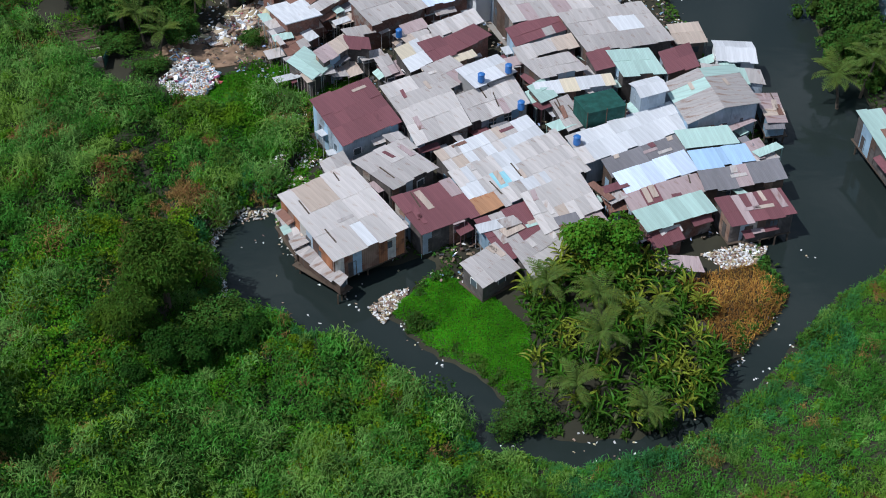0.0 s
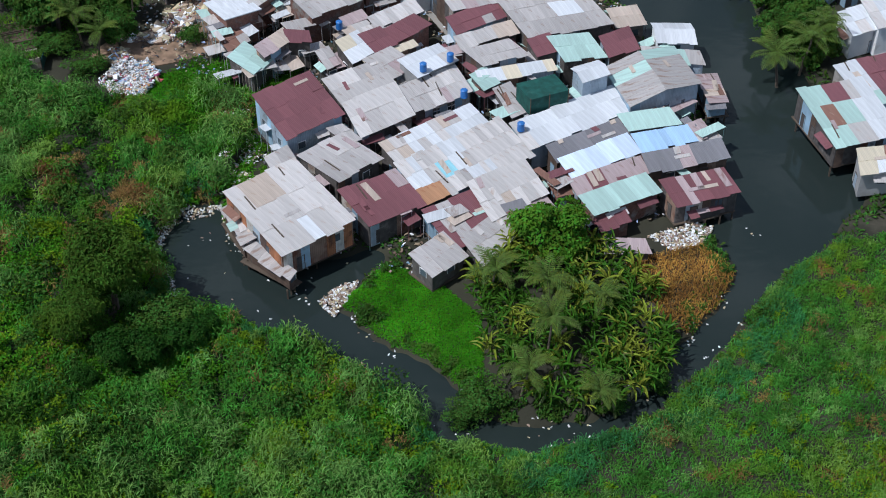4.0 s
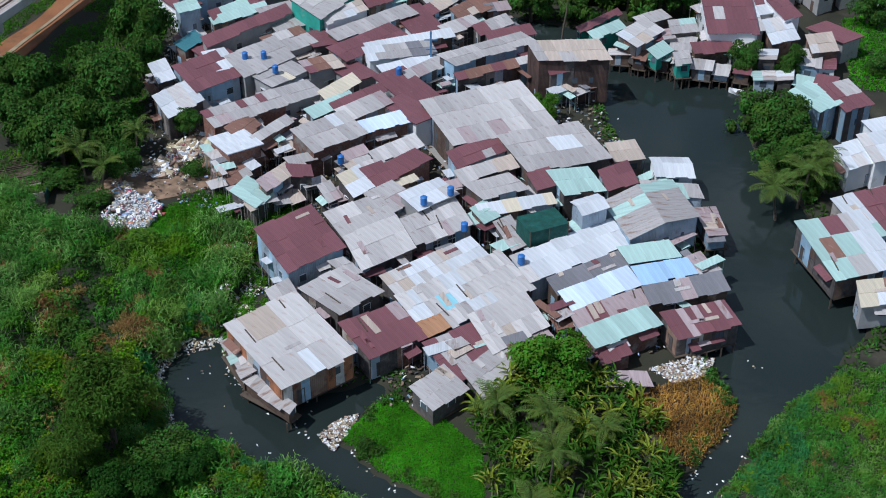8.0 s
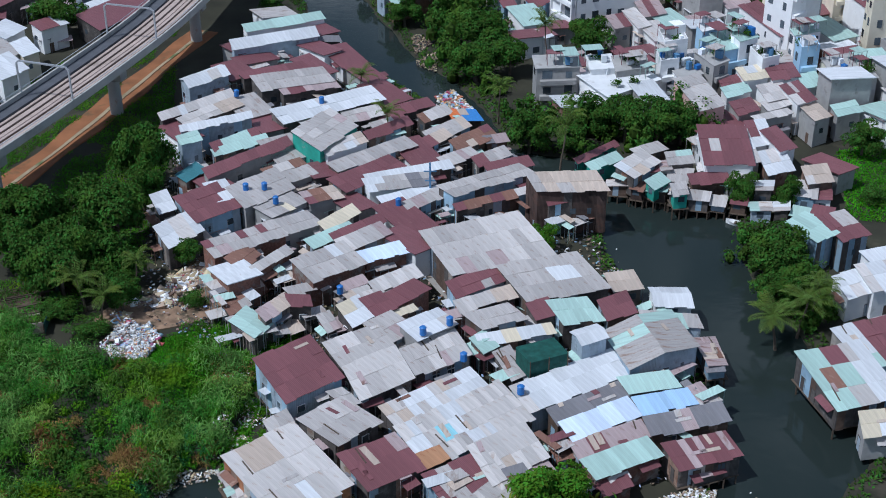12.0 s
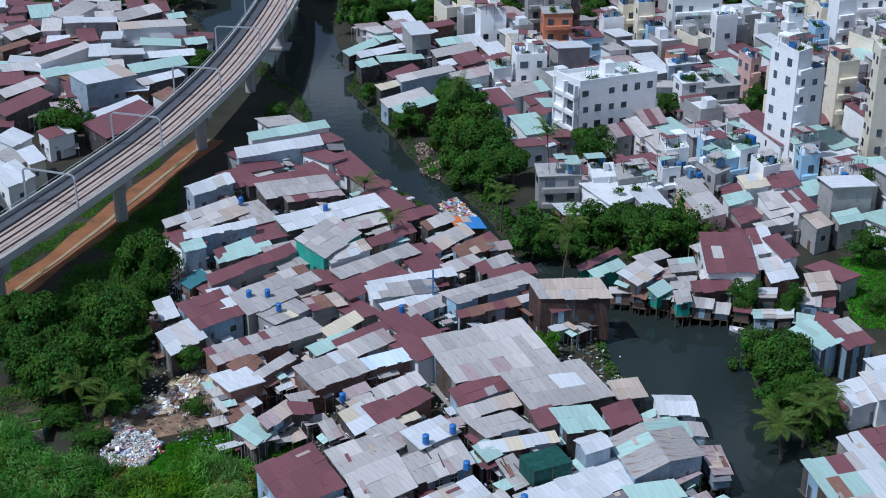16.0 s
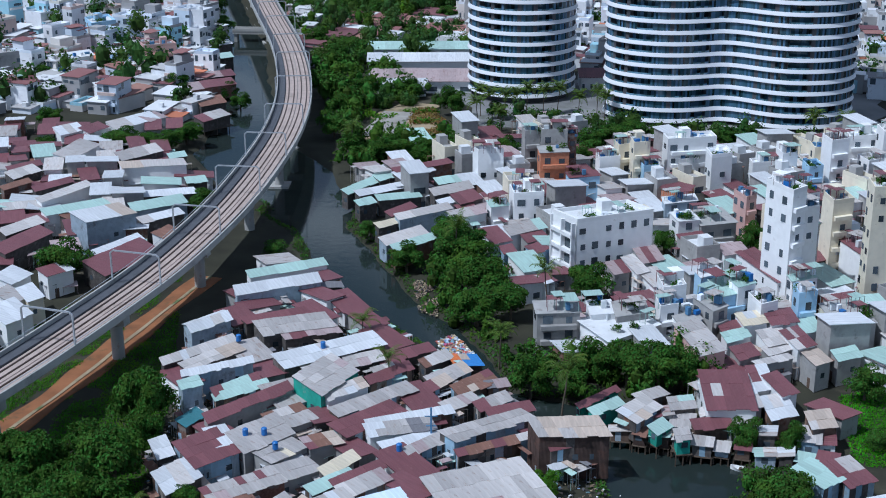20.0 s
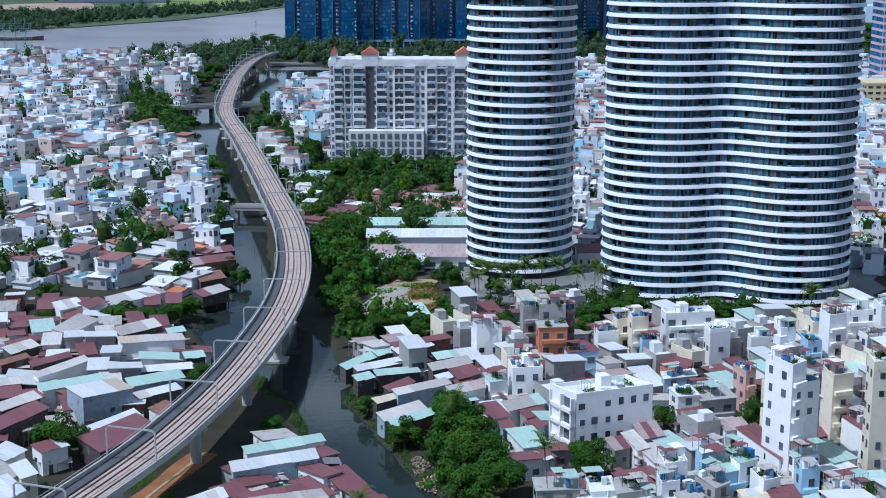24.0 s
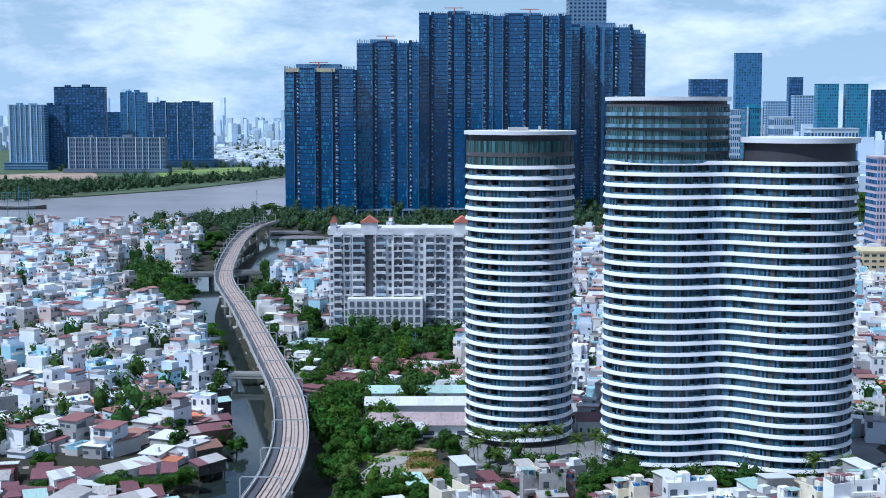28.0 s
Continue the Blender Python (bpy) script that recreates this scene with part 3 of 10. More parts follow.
shack(19.3, 131.1, 27, 83, 10.1, 3.1, 3.7, "u", 0.4, "pinkmix", "dark")
shack(20.1, 126.8, 29, 91, 9.4, 3.3, 4.3, "u", 0.6, "mint", "brick")
shack(19.0, 123.7, 25, 85, 4.1, 2.3, 3.2, "u", 0.4, "red", "brick")
shack(26.5, 137.6, 16, 95, 7.4, 3.1, 4.4, "u", 0.5, "skyblue", "dark")
shack(25.0, 141.3, 14, 100, 6.9, 3.1, 4.6, "u", 0.5, "mint", "dark")
shack(28.7, 134.6, 18, 85, 10.5, 3.3, 4.0, "u", 0.5, "slate", "wood")
shack(29.5, 128.4, 18, 94, 8.3, 4.2, 4.1, "u", 0.7, "red", "dark", 1.2)
shack(30.0, 126.6, 22, 92, 4.5, 1.1, 2.4, "u", 0.3, "red", "dark")
shack(26.2, 149.6, 29, 77, 10.9, 9.2, 5.6, "gu", 0.9, "greymint", "bluegrey")
shack(29.6, 155.3, -9, 108, 7.8, 2.9, 4.8, "u", 0.4, "greymint", "bluegrey")
shack(30.5, 161.5, -1, 94, 5.4, 4.9, 4.6, "gv", 0.6, "whitered", "white")
shack(22.8, 157.8, 31, 72, 5.0, 4.5, 5.2, "u", 0.6, "red", "dark")
shack(17.2, 157.1, 11, 101, 5.8, 5.5, 5.0, "u", 0.5, "redmint", "dark")
shack(12.9, 157.5, 27, 82, 3.6, 4.0, 5.0, "u", 0.4, "red", "dark")
shack(6.6, 155.7, 24, 107, 6.8, 3.9, 5.0, "u", 0.5, "grey", "dark")
shack(9.2, 152.2, 16, 92, 10.5, 2.2, 4.5, "u", 0.4, "cream", "dark")
shack(5.1, 150.4, 42, 76, 2.9, 4.1, 4.5, "u", 0.2, "mint", "dark")
shack(8.3, 146.0, 36, 75, 2.9, 6.5, 4.2, "u", 0.4, "grey", "dark")
shack(18.2, 148.1, 29, 83, 4.2, 3.6, 7.2, "gv", 0.5, "white", "white")
shack(34.2, 149.9, 14, 81, 2.9, 6.6, 3.7, "v", -0.3, "pinkmix", "blue")
shack(31.1, 140.2, 28, 84, 2.3, 3.1, 4.0, "u", 0.3, "pinkmix", "dark")
shack(20.2, 119.7, -3, 108, 5.2, 2.2, 2.6, "u", 0.4, "pinkmix", "dark")
shack(6.0, 174.3, 23, 90, 16.0, 12.5, 5.4, "u", 0.8, "grey", "dark")
shack(14.8, 165.3, 17, 98, 12.3, 9.5, 5.2, "u", 0.7, "greywhite", "dark")
shack(24.6, 165.9, 13, 89, 4.5, 4.4, 4.4, "u", 0.3, "tanpink", "dark")
shack(4.4, 164.8, 35, 77, 8.9, 4.0, 4.9, "u", 0.5, "redgrey", "bluegrey")
shack(5.5, 160.5, 29, 82, 9.0, 2.8, 4.8, "u", 0.3, "pale", "dark")
shack(-2.6, 189.4, 43, 79, 9.2, 2.7, 4.9, "u", 0.4, "grey", "blue")
shack(6.5, 193.1, 31, 108, 15.2, 3.6, 6.0, "u", 0.6, "greyred", "blue")
shack(18.3, 187.9, 4, 105, 11.0, 5.2, 8.2, "u", 0.9, "tangrey", "darkrust")
shack(7.2, 189.2, 27, 88, 12.9, 1.6, 4.8, "u", 0.5, "rustred", "dark")
shack(16.7, 186.5, 21, 81, 3.5, 3.1, 6.2, "u", 0.6, "red", "dark")
shack(8.9, 181.8, 35, 108, 6.5, 8.1, 3.8, "u", 0.5, "redgrey", "dark")
shack(-7.0, 193.7, 14, 96, 10.8, 3.8, 5.4, "u", 0.5, "slatewhite", "white")
shack(-5.3, 190.4, 28, 93, 10.0, 2.7, 4.8, "u", 0.5, "white", "dark")
shack(-12.0, 196.9, 43, 91, 12.9, 4.7, 5.2, "u", 0.6, "red", "dark")
shack(-5.6, 197.8, 22, 93, 14.5, 1.9, 5.2, "u", 0.5, "white", "dark")
shack(-11.6, 203.5, 40, 91, 16.0, 3.2, 5.4, "u", 0.5, "grey", "dark")
shack(-19.5, 208.6, 59, 72, 11.0, 8.1, 7.4, "u", 0.6, "grey", "green")
shack(-16.2, 204.9, 39, 78, 8.3, 3.5, 6.6, "u", 0.4, "pale", "white")
shack(-20.0, 222.1, 32, 90, 19.9, 5.3, 5.8, "u", 0.6, "white", "dark")
shack(-22.4, 220.7, 58, 72, 10.0, 3.1, 5.4, "u", 0.3, "tanwhite", "brick")
shack(-24.2, 231.4, 20, 99, 10.6, 3.0, 5.2, "u", 0.5, "red", "dark")
shack(-27.3, 233.9, 19, 97, 13.6, 6.2, 5.6, "u", 0.6, "grey", "dark")
shack(-31.3, 239.2, 25, 102, 12.7, 2.5, 5.2, "u", 0.4, "red", "dark")
shack(-32.4, 252.8, 25, 82, 17.4, 4.2, 6.0, "u", 0.6, "white", "bluegrey")
shack(-31.7, 263.3, 27, 86, 16.8, 3.6, 5.4, "u", 0.5, "mint", "white")
shack(-23.1, 257.0, 0, 108, 5.9, 2.5, 4.4, "u", 0.3, "slate", "dark")
shack(-42.9, 233.6, 48, 72, 9.5, 4.8, 6.4, "gv", 0.8, "white", "bluegrey")
shack(-42.5, 222.0, 44, 72, 15.4, 2.6, 5.8, "u", 0.5, "pale", "dark")
shack(-40.0, 220.1, 47, 85, 12.5, 3.4, 5.4, "u", 0.4, "pale", "dark")
shack(-38.0, 213.8, 28, 78, 12.8, 1.9, 6.4, "u", 0.4, "white", "bluegrey")
shack(-41.2, 205.8, 36, 78, 4.0, 3.5, 7.2, "u", 0.3, "mint", "bluegrey")
shack(-34.3, 209.4, 43, 73, 9.5, 2.9, 5.2, "u", 0.4, "redmint", "dark")
shack(-33.3, 207.8, 38, 77, 10.5, 2.5, 5.0, "u", 0.3, "mint", "dark")
shack(-31.2, 201.5, 45, 73, 17.2, 2.7, 5.9, "u", 0.5, "red", "grey")
shack(-40.0, 198.7, 63, 72, 5.5, 3.1, 4.6, "u", 0.3, "teal", "brick")
shack(-35.6, 186.7, 40, 84, 8.0, 8.3, 5.4, "u", 0.7, "redwhite", "blue")
shack(-34.1, 190.3, 26, 92, 3.7, 5.9, 5.7, "u", 0.4, "white", "blue")
shack(-28.1, 191.1, 44, 78, 9.8, 7.1, 5.6, "u", 0.6, "grey", "grey")
shack(-23.2, 196.3, 37, 93, 6.4, 3.0, 5.4, "u", 0.4, "grey", "grey")
shack(-25.4, 199.0, 35, 93, 7.3, 2.0, 5.4, "u", 0.4, "rustred", "grey")
shack(-24.6, 187.1, 44, 96, 7.5, 4.2, 5.0, "u", 0.4, "creamgrey", "grey")
shack(-18.8, 190.2, 25, 98, 5.7, 3.7, 5.0, "u", 0.4, "pinkmix", "grey")
shack(-38.7, 179.3, 48, 72, 6.9, 6.4, 5.0, "u", 0.5, "white", "dark")
shack(-42.4, 187.4, 40, 74, 3.1, 6.1, 5.2, "u", 0.4, "white", "dark")
shack(-28.7, 175.9, 33, 93, 11.8, 4.1, 5.2, "u", 0.6, "redgrey", "brick")
shack(-28.4, 171.6, 59, 72, 5.3, 3.8, 4.8, "u", 0.4, "rustgrey", "dark")
shack(-24.2, 170.2, 55, 78, 7.8, 1.8, 5.2, "u", 0.4, "grey", "brick")
shack(-16.1, 168.6, 36, 91, 9.0, 6.1, 5.6, "u", 0.8, "greywhite", "brick")
shack(-22.6, 180.4, 31, 100, 8.3, 4.3, 5.2, "u", 0.5, "grey", "grey")
shack(-15.5, 182.3, 51, 74, 7.6, 2.7, 5.3, "u", 0.4, "cream", "dark")
shack(-16.4, 177.3, 42, 87, 8.4, 2.4, 5.2, "u", 0.4, "mint", "dark")
shack(-12.6, 179.2, 42, 78, 9.6, 2.2, 5.4, "u", 0.3, "red", "dark")
shack(-11.7, 176.6, 42, 83, 8.6, 3.3, 5.3, "u", 0.4, "grey", "dark")
shack(-8.7, 172.1, 28, 91, 6.8, 3.0, 5.3, "u", 0.4, "whiteblue", "brick")
shack(-12.3, 165.4, 36, 84, 3.8, 2.2, 4.3, "u", 0.3, "red", "dark")
shack(-11.5, 162.5, 33, 97, 4.2, 2.5, 4.3, "u", 0.3, "pale", "dark")
shack(-6.7, 165.0, 40, 79, 8.0, 2.9, 5.2, "u", 0.4, "grey", "dark")
shack(-5.2, 161.2, 45, 95, 6.5, 3.2, 5.3, "u", 0.4, "red", "brick")
shack(-11.7, 156.3, 43, 75, 4.0, 5.4, 5.4, "u", 0.5, "cream", "dark")
shack(-8.8, 158.0, 35, 88, 3.6, 4.5, 5.5, "u", 0.4, "red", "dark")
shack(-7.1, 155.9, 38, 92, 8.3, 1.0, 4.9, "u", 0.3, "cream", "dark")
shack(-25.5, 155.6, 64, 72, 4.3, 5.5, 4.2, "u", 0.3, "mint", "dark")
shack(-22.4, 157.7, 54, 72, 5.8, 2.8, 5.2, "u", 0.3, "tanpink", "dark")
shack(-19.4, 159.3, -5, 108, 3.5, 2.6, 5.2, "u", 0.3, "redgrey", "dark")
shack(-15.3, 156.0, 38, 77, 2.2, 4.3, 4.0, "u", 0.3, "redgrey", "dark")
shack(-2.0, 210.6, 49, 76, 8.1, 2.9, 4.6, "u", 0.4, "rustmix", "dark")
shack(0.5, 214.7, 45, 73, 9.4, 4.0, 4.6, "u", 0.4, "rustmix", "dark")
shack(4.8, 211.6, 44, 72, 9.3, 4.3, 4.4, "u", 0.4, "rustmix", "dark")
shack(7.6, 204.4, 40, 74, 7.3, 3.2, 4.6, "u", 0.4, "redgrey", "dark")
shack(10.2, 200.8, 22, 87, 8.1, 3.2, 4.8, "u", 0.5, "redwhite", "dark")
shack(2.3, 204.4, 37, 92, 6.9, 2.9, 4.6, "u", 0.4, "grey", "dark")
shack(-1.7, 222.0, 44, 75, 6.8, 3.0, 4.2, "u", 0.4, "rustmix", "dark")
shack(-5.4, 224.8, 33, 87, 7.5, 3.1, 4.4, "u", 0.4, "redgrey", "dark")
shack(8.5, 212.0, 18, 89, 4.2, 2.3, 4.2, "u", 0.4, "slate", "wood")
shack(3.4, 222.0, 0, 108, 5.3, 4.3, 4.0, "u", 0.3, "orangeblue", "wood")
shack(-9.4, 214.4, 43, 72, 9.9, 2.7, 5.0, "u", 0.4, "red", "dark")
shack(-10.5, 216.7, 36, 80, 4.6, 2.3, 4.8, "u", 0.3, "grey", "dark")
shack(-14.0, 220.2, 29, 81, 7.3, 4.0, 5.0, "u", 0.4, "grey", "dark")
shack(-26.4, 173.1, 48, 79, 2.1, 1.6, 3.6, "u", 0.2, "grey", "dark")
shack(-28.4, 161.9, 47, 72, 3.9, 4.1, 3.4, "u", 0.3, "rustgrey", "dark")
shack(-19.7, 163.9, 22, 106, 4.0, 2.1, 4.2, "u", 0.3, "rustgrey", "brick")
shack(1.3, 157.2, 25, 100, 3.3, 1.9, 4.4, "u", 0.3, "pinkmix", "brick")
shack(-0.9, 156.8, 35, 91, 3.6, 1.9, 4.4, "u", 0.3, "pinkmix", "brick")
shack(13.1, 142.5, 28, 86, 2.6, 2.8, 3.6, "u", 0.3, "pinkmix", "dark")
shack(13.6, 129.9, 24, 88, 2.6, 3.1, 3.0, "u", 0.3, "rustmix", "brick")
shack(16.0, 124.4, 37, 86, 1.7, 3.2, 3.2, "u", 0.3, "pinkmix", "brick")
shack(-8.7, 161.7, 30, 87, 4.3, 2.7, 4.8, "u", 0.3, "grey", "dark")
shack(24.7, 206.6, 44, 72, 10.3, 1.4, 4.4, "u", 0.3, "red", "green")
shack(25.6, 202.7, 39, 76, 7.1, 2.5, 4.6, "u", 0.3, "mint", "green")
shack(30.6, 200.3, 50, 81, 7.9, 4.5, 5.2, "u", 0.6, "pale", "dark")
shack(33.3, 196.4, 46, 72, 4.3, 2.9, 4.2, "u", 0.4, "mint", "green")
shack(33.1, 205.8, 32, 92, 5.9, 2.8, 5.2, "u", 0.4, "pale", "dark")
shack(37.7, 203.1, 13, 79, 4.6, 4.3, 5.0, "u", 0.4, "mintold", "dark")
shack(45.0, 204.1, -1, 88, 8.1, 12.9, 6.6, "u", 0.9, "redwhite", "white")
shack(41.4, 196.6, 9, 87, 6.6, 2.9, 4.6, "u", 0.5, "pinkmix", "wood")
shack(36.3, 193.3, 12, 79, 2.7, 3.6, 4.4, "u", 0.4, "greymint", "green")
shack(52.6, 201.0, 22, 72, 5.2, 7.5, 5.4, "u", 0.5, "white", "wood")
shack(58.2, 196.4, 15, 75, 4.6, 5.5, 5.4, "u", 0.5, "pale", "wood")
shack(51.9, 211.0, 15, 76, 4.0, 8.9, 5.8, "u", 0.5, "whitered", "white")
shack(52.8, 177.4, 42, 83, 5.2, 6.5, 6.4, "u", 0.5, "mint", "blue")
shack(57.6, 178.1, 28, 82, 5.3, 6.9, 6.2, "u", 0.6, "redwhite", "blue")
shack(60.9, 169.9, 18, 96, 5.0, 3.3, 6.0, "u", 0.5, "white", "white")
shack(56.4, 164.4, 26, 76, 6.6, 5.2, 5.0, "u", 0.5, "white", "white")
shack(61.0, 165.6, 20, 79, 8.6, 6.7, 5.6, "u", 0.5, "white", "white")
shack(49.5, 142.0, 17, 87, 9.3, 11.4, 5.0, "u", 1.0, "patch", "dark")
shack(55.0, 149.5, 22, 85, 9.3, 8.7, 5.0, "u", 0.8, "patch", "dark")
shack(52.7, 133.4, 10, 75, 8.3, 4.3, 4.6, "u", 0.6, "cream", "grey")
shack(59.0, 152.5, 22, 83, 6.9, 6.0, 5.2, "u", 0.5, "pale", "grey")


# ---- metro viaduct ----
VIADUCT = [(-76.1, 180.6), (-68.8, 198.9), (-63.8, 213.1), (-58.3, 230.0), (-54.0, 244.0), (-50.6, 259.6), (-47.3, 277.1), (-44.7, 296.9), (-42.7, 319.3), (-41.3, 345.1), (-41.8, 375.1), (-45.1, 410.2), (-51.6, 452.0), (-62.4, 502.7), (-75.9, 565.3), (-93.6, 644.6), (-115.7, 738.6), (-125.5, 804.0), (-133.6, 881.9), (-140.1, 955.9), (-144.3, 1033.9), (-143.7, 1093.3), (-137.7, 1142.4)]


def smooth_line(pts, step):
    """Even points along a smooth curve through pts, with their unit tangents."""
    p = np.array(pts, dtype=float)
    p = np.vstack([2 * p[0] - p[1], p, 2 * p[-1] - p[-2]])
    out = []
    for i in range(1, len(p) - 2):
        for s in np.linspace(0, 1, 24, endpoint=False):
            a, b, c, d = p[i - 1], p[i], p[i + 1], p[i + 2]
            out.append(0.5 * (2 * b + (c - a) * s + (2 * a - 5 * b + 4 * c - d) * s * s + (3 * b - a - 3 * c + d) * s ** 3))
    q = np.array(out)
    s = np.concatenate([[0], np.cumsum(np.hypot(*np.diff(q, axis=0).T))])
    n = int(s[-1] / step)
    e = np.linspace(0, s[-1], n)
    q = np.stack([np.interp(e, s, q[:, 0]), np.interp(e, s, q[:, 1])], 1)
    for _ in range(6):
        q[1:-1] = (q[:-2] + 2 * q[1:-1] + q[2:]) / 4
    t = np.gradient(q, axis=0)
    return q, t / np.hypot(t[:, 0], t[:, 1])[:, None], e


DECK = 11.5
line, tang, arc = smooth_line(VIADUCT, 4.0)
side = np.stack([tang[:, 1], -tang[:, 0]], 1)


def extrude_along(name, profile, material, parent=None, label="", i0=0, i1=None, smooth=False):
    """A closed profile of (offset to the right, height) carried along the viaduct."""
    i1 = i1 or len(line)
    k, n = len(profile), i1 - i0
    vs = np.zeros((n, k, 3))
    for j, (o, z) in enumerate(profile):
        vs[:, j, :2] = line[i0:i1] + side[i0:i1] * o
        vs[:, j, 2] = z
    fs = []
    for i in range(n - 1):
        for j in range(k):
            a, b = i * k + j, i * k + (j + 1) % k
            fs.append((a, a + k, b + k, b))
    fs += [tuple(range(k)), tuple(range((n - 1) * k, n * k))[::-1]]
    return raw(name, vs.reshape(-1, 3), fs, material, parent, label, smooth)


viaduct = tagged(new("viaduct"), "curving elevated concrete metro viaduct with two tracks", "viaduct")
extrude_along("girder", [(-2.4, DECK - 2.2), (2.4, DECK - 2.2), (4.9, DECK - 0.5), (5.0, DECK - 0.3), (-5.0, DECK - 0.3), (-4.9, DECK - 0.5)], M_CONCRETE, viaduct, "box girder of pale weathered concrete")
for s in (-1, 1):
    w = extrude_along("parapet", sorted([(s * 4.7, DECK - 0.3), (s * 5.05, DECK - 0.3)]) + sorted([(s * 5.05, DECK + 1.0), (s * 4.7, DECK + 1.0)], reverse=True), M_CONCRETE, viaduct)
    inner_ = 2.55 if s < 0 else 4.45
    extrude_along("walkway", sorted([(s * inner_, DECK - 0.3), (s * 4.65, DECK - 0.3)]) + sorted([(s * 4.65, DECK + 0.25), (s * inner_, DECK + 0.25)], reverse=True), mat("dark_cable_trough", (0.09, 0.095, 0.11), 0.8, 0, 0.15, 0.5), viaduct, "dark cable trough")
    extrude_along("handrail", sorted([(s * 4.82, DECK + 1.55), (s * 4.92, DECK + 1.55)]) + sorted([(s * 4.92, DECK + 1.63), (s * 4.82, DECK + 1.63)], reverse=True), M_STEEL, viaduct)
for c in (-0.75, 2.75):
    extrude_along("track_slab", [(c - 1.65, DECK - 0.3), (c + 1.65, DECK - 0.3), (c + 1.65, DECK - 0.1), (c - 1.65, DECK - 0.1)], M_TRACKBED, viaduct, "pinkish dusty track slab")
    for r in (-0.75, 0.75):
        extrude_along("rail", [(c + r - 0.16, DECK - 0.1), (c + r + 0.16, DECK - 0.1), (c + r + 0.08, DECK + 0.12), (c + r - 0.08, DECK + 0.12)], M_DARKSTEEL, viaduct, "dark steel rail")
M_PIER = mat("pier_concrete", (0.40, 0.39, 0.37), 0.9, 0, 0.1, 0.4, (0.33, 0.14, 0.07), 0.22, 0.3)
for k in range(4, len(line), 9):
    q, a = line[k], math.degrees(math.atan2(tang[k, 1], tang[k, 0]))
    bm = bmesh.new()
    bmesh.ops.create_cone(bm, cap_ends=True, segments=20, radius1=1.15, radius2=1.1, depth=DECK - 3.6)
    part("pier_shaft", bm, M_PIER, viaduct, m=pose(q[0], q[1], (DECK - 3.6) / 2 - 0.6))
    boxes("pier_head", [(-1.1, -2.2, DECK - 3.9, 1.1, 2.2, DECK - 2.2)], M_PIER, viaduct, m=pose(q[0], q[1], 0, 0, 0, a))
    boxes("pile_cap", [(-2.6, -2.6, -0.8, 2.6, 2.6, 0.5)], M_PIER, viaduct, m=pose(q[0], q[1], 0, 0, 0, a))


def bar(p, q, r):
    """A square bar from p to q as vertices and faces."""
    p, q = Vector(p), Vector(q)
    d = (q - p).normalized()
    a = d.cross(Vector((0, 0, 1)) if abs(d.z) < 0.9 else Vector((1, 0, 0))).normalized() * r
    b = d.cross(a).normalized() * r
    return [p + a + b, p - a + b, p - a - b, p + a - b, q + a + b, q - a + b, q - a - b, q + a - b]


gantry = tagged(new("catenary_gantry"), "galvanised steel portal frame over the two metro tracks", "gantry", "gantries along the viaduct")
for s in (-1, 1):
    raw("post", bar((0, s * 4.85, 0.6), (0, s * 4.85, 6.2), 0.13), BOX, M_STEEL, gantry)
    raw("knee", bar((0, s * 4.85, 6.15), (0, s * 4.3, 6.6), 0.12), BOX, M_STEEL, gantry)
raw("beam", bar((0, -4.35, 6.6), (0, 4.35, 6.6), 0.13), BOX, M_STEEL, gantry)
for i, s in enumerate([33, 62, 90, 118, 145, 175, 206, 236, 266, 297, 327, 357, 387, 418, 448, 478, 508, 538, 569, 599, 629, 659, 690, 720, 750, 780, 811, 841, 871, 901, 931, 962]):
    k = int(np.argmin(np.abs(arc - s)))
    m = pose(line[k][0], line[k][1], DECK, 0, 0, math.degrees(math.atan2(tang[k, 1], tang[k, 0])))
    if i == 0:
        gantry.matrix_basis = m
    else:
        copy_thing(gantry, m)


# ---- curved white-banded towers ----
def glass(name, colour, each=0.55, rough=0.12, hue=0.02):
    return mat(name, colour, rough, 0.0, 0.05, 0.3, island=True, each=each, hue=hue, spec=0.75)


M_TGLASS = glass("tower_glazing", (0.055, 0.125, 0.18), 0.97, 0.08, 0.03)
M_RAIL = glass("railing_glass", (0.12, 0.24, 0.31), 0.6, 0.1)
M_CROWN = glass("crown_glazing", (0.050, 0.125, 0.135), 0.7, 0.06)
M_BAND = mat("white_balcony_band", (0.79, 0.80, 0.83), 0.5, 0, 0.03, 0.2, (0.70, 0.70, 0.70), 0.06, 0.15)
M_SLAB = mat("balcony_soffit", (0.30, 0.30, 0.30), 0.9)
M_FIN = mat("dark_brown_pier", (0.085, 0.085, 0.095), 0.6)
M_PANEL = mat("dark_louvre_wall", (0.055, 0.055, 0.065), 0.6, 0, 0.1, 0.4)


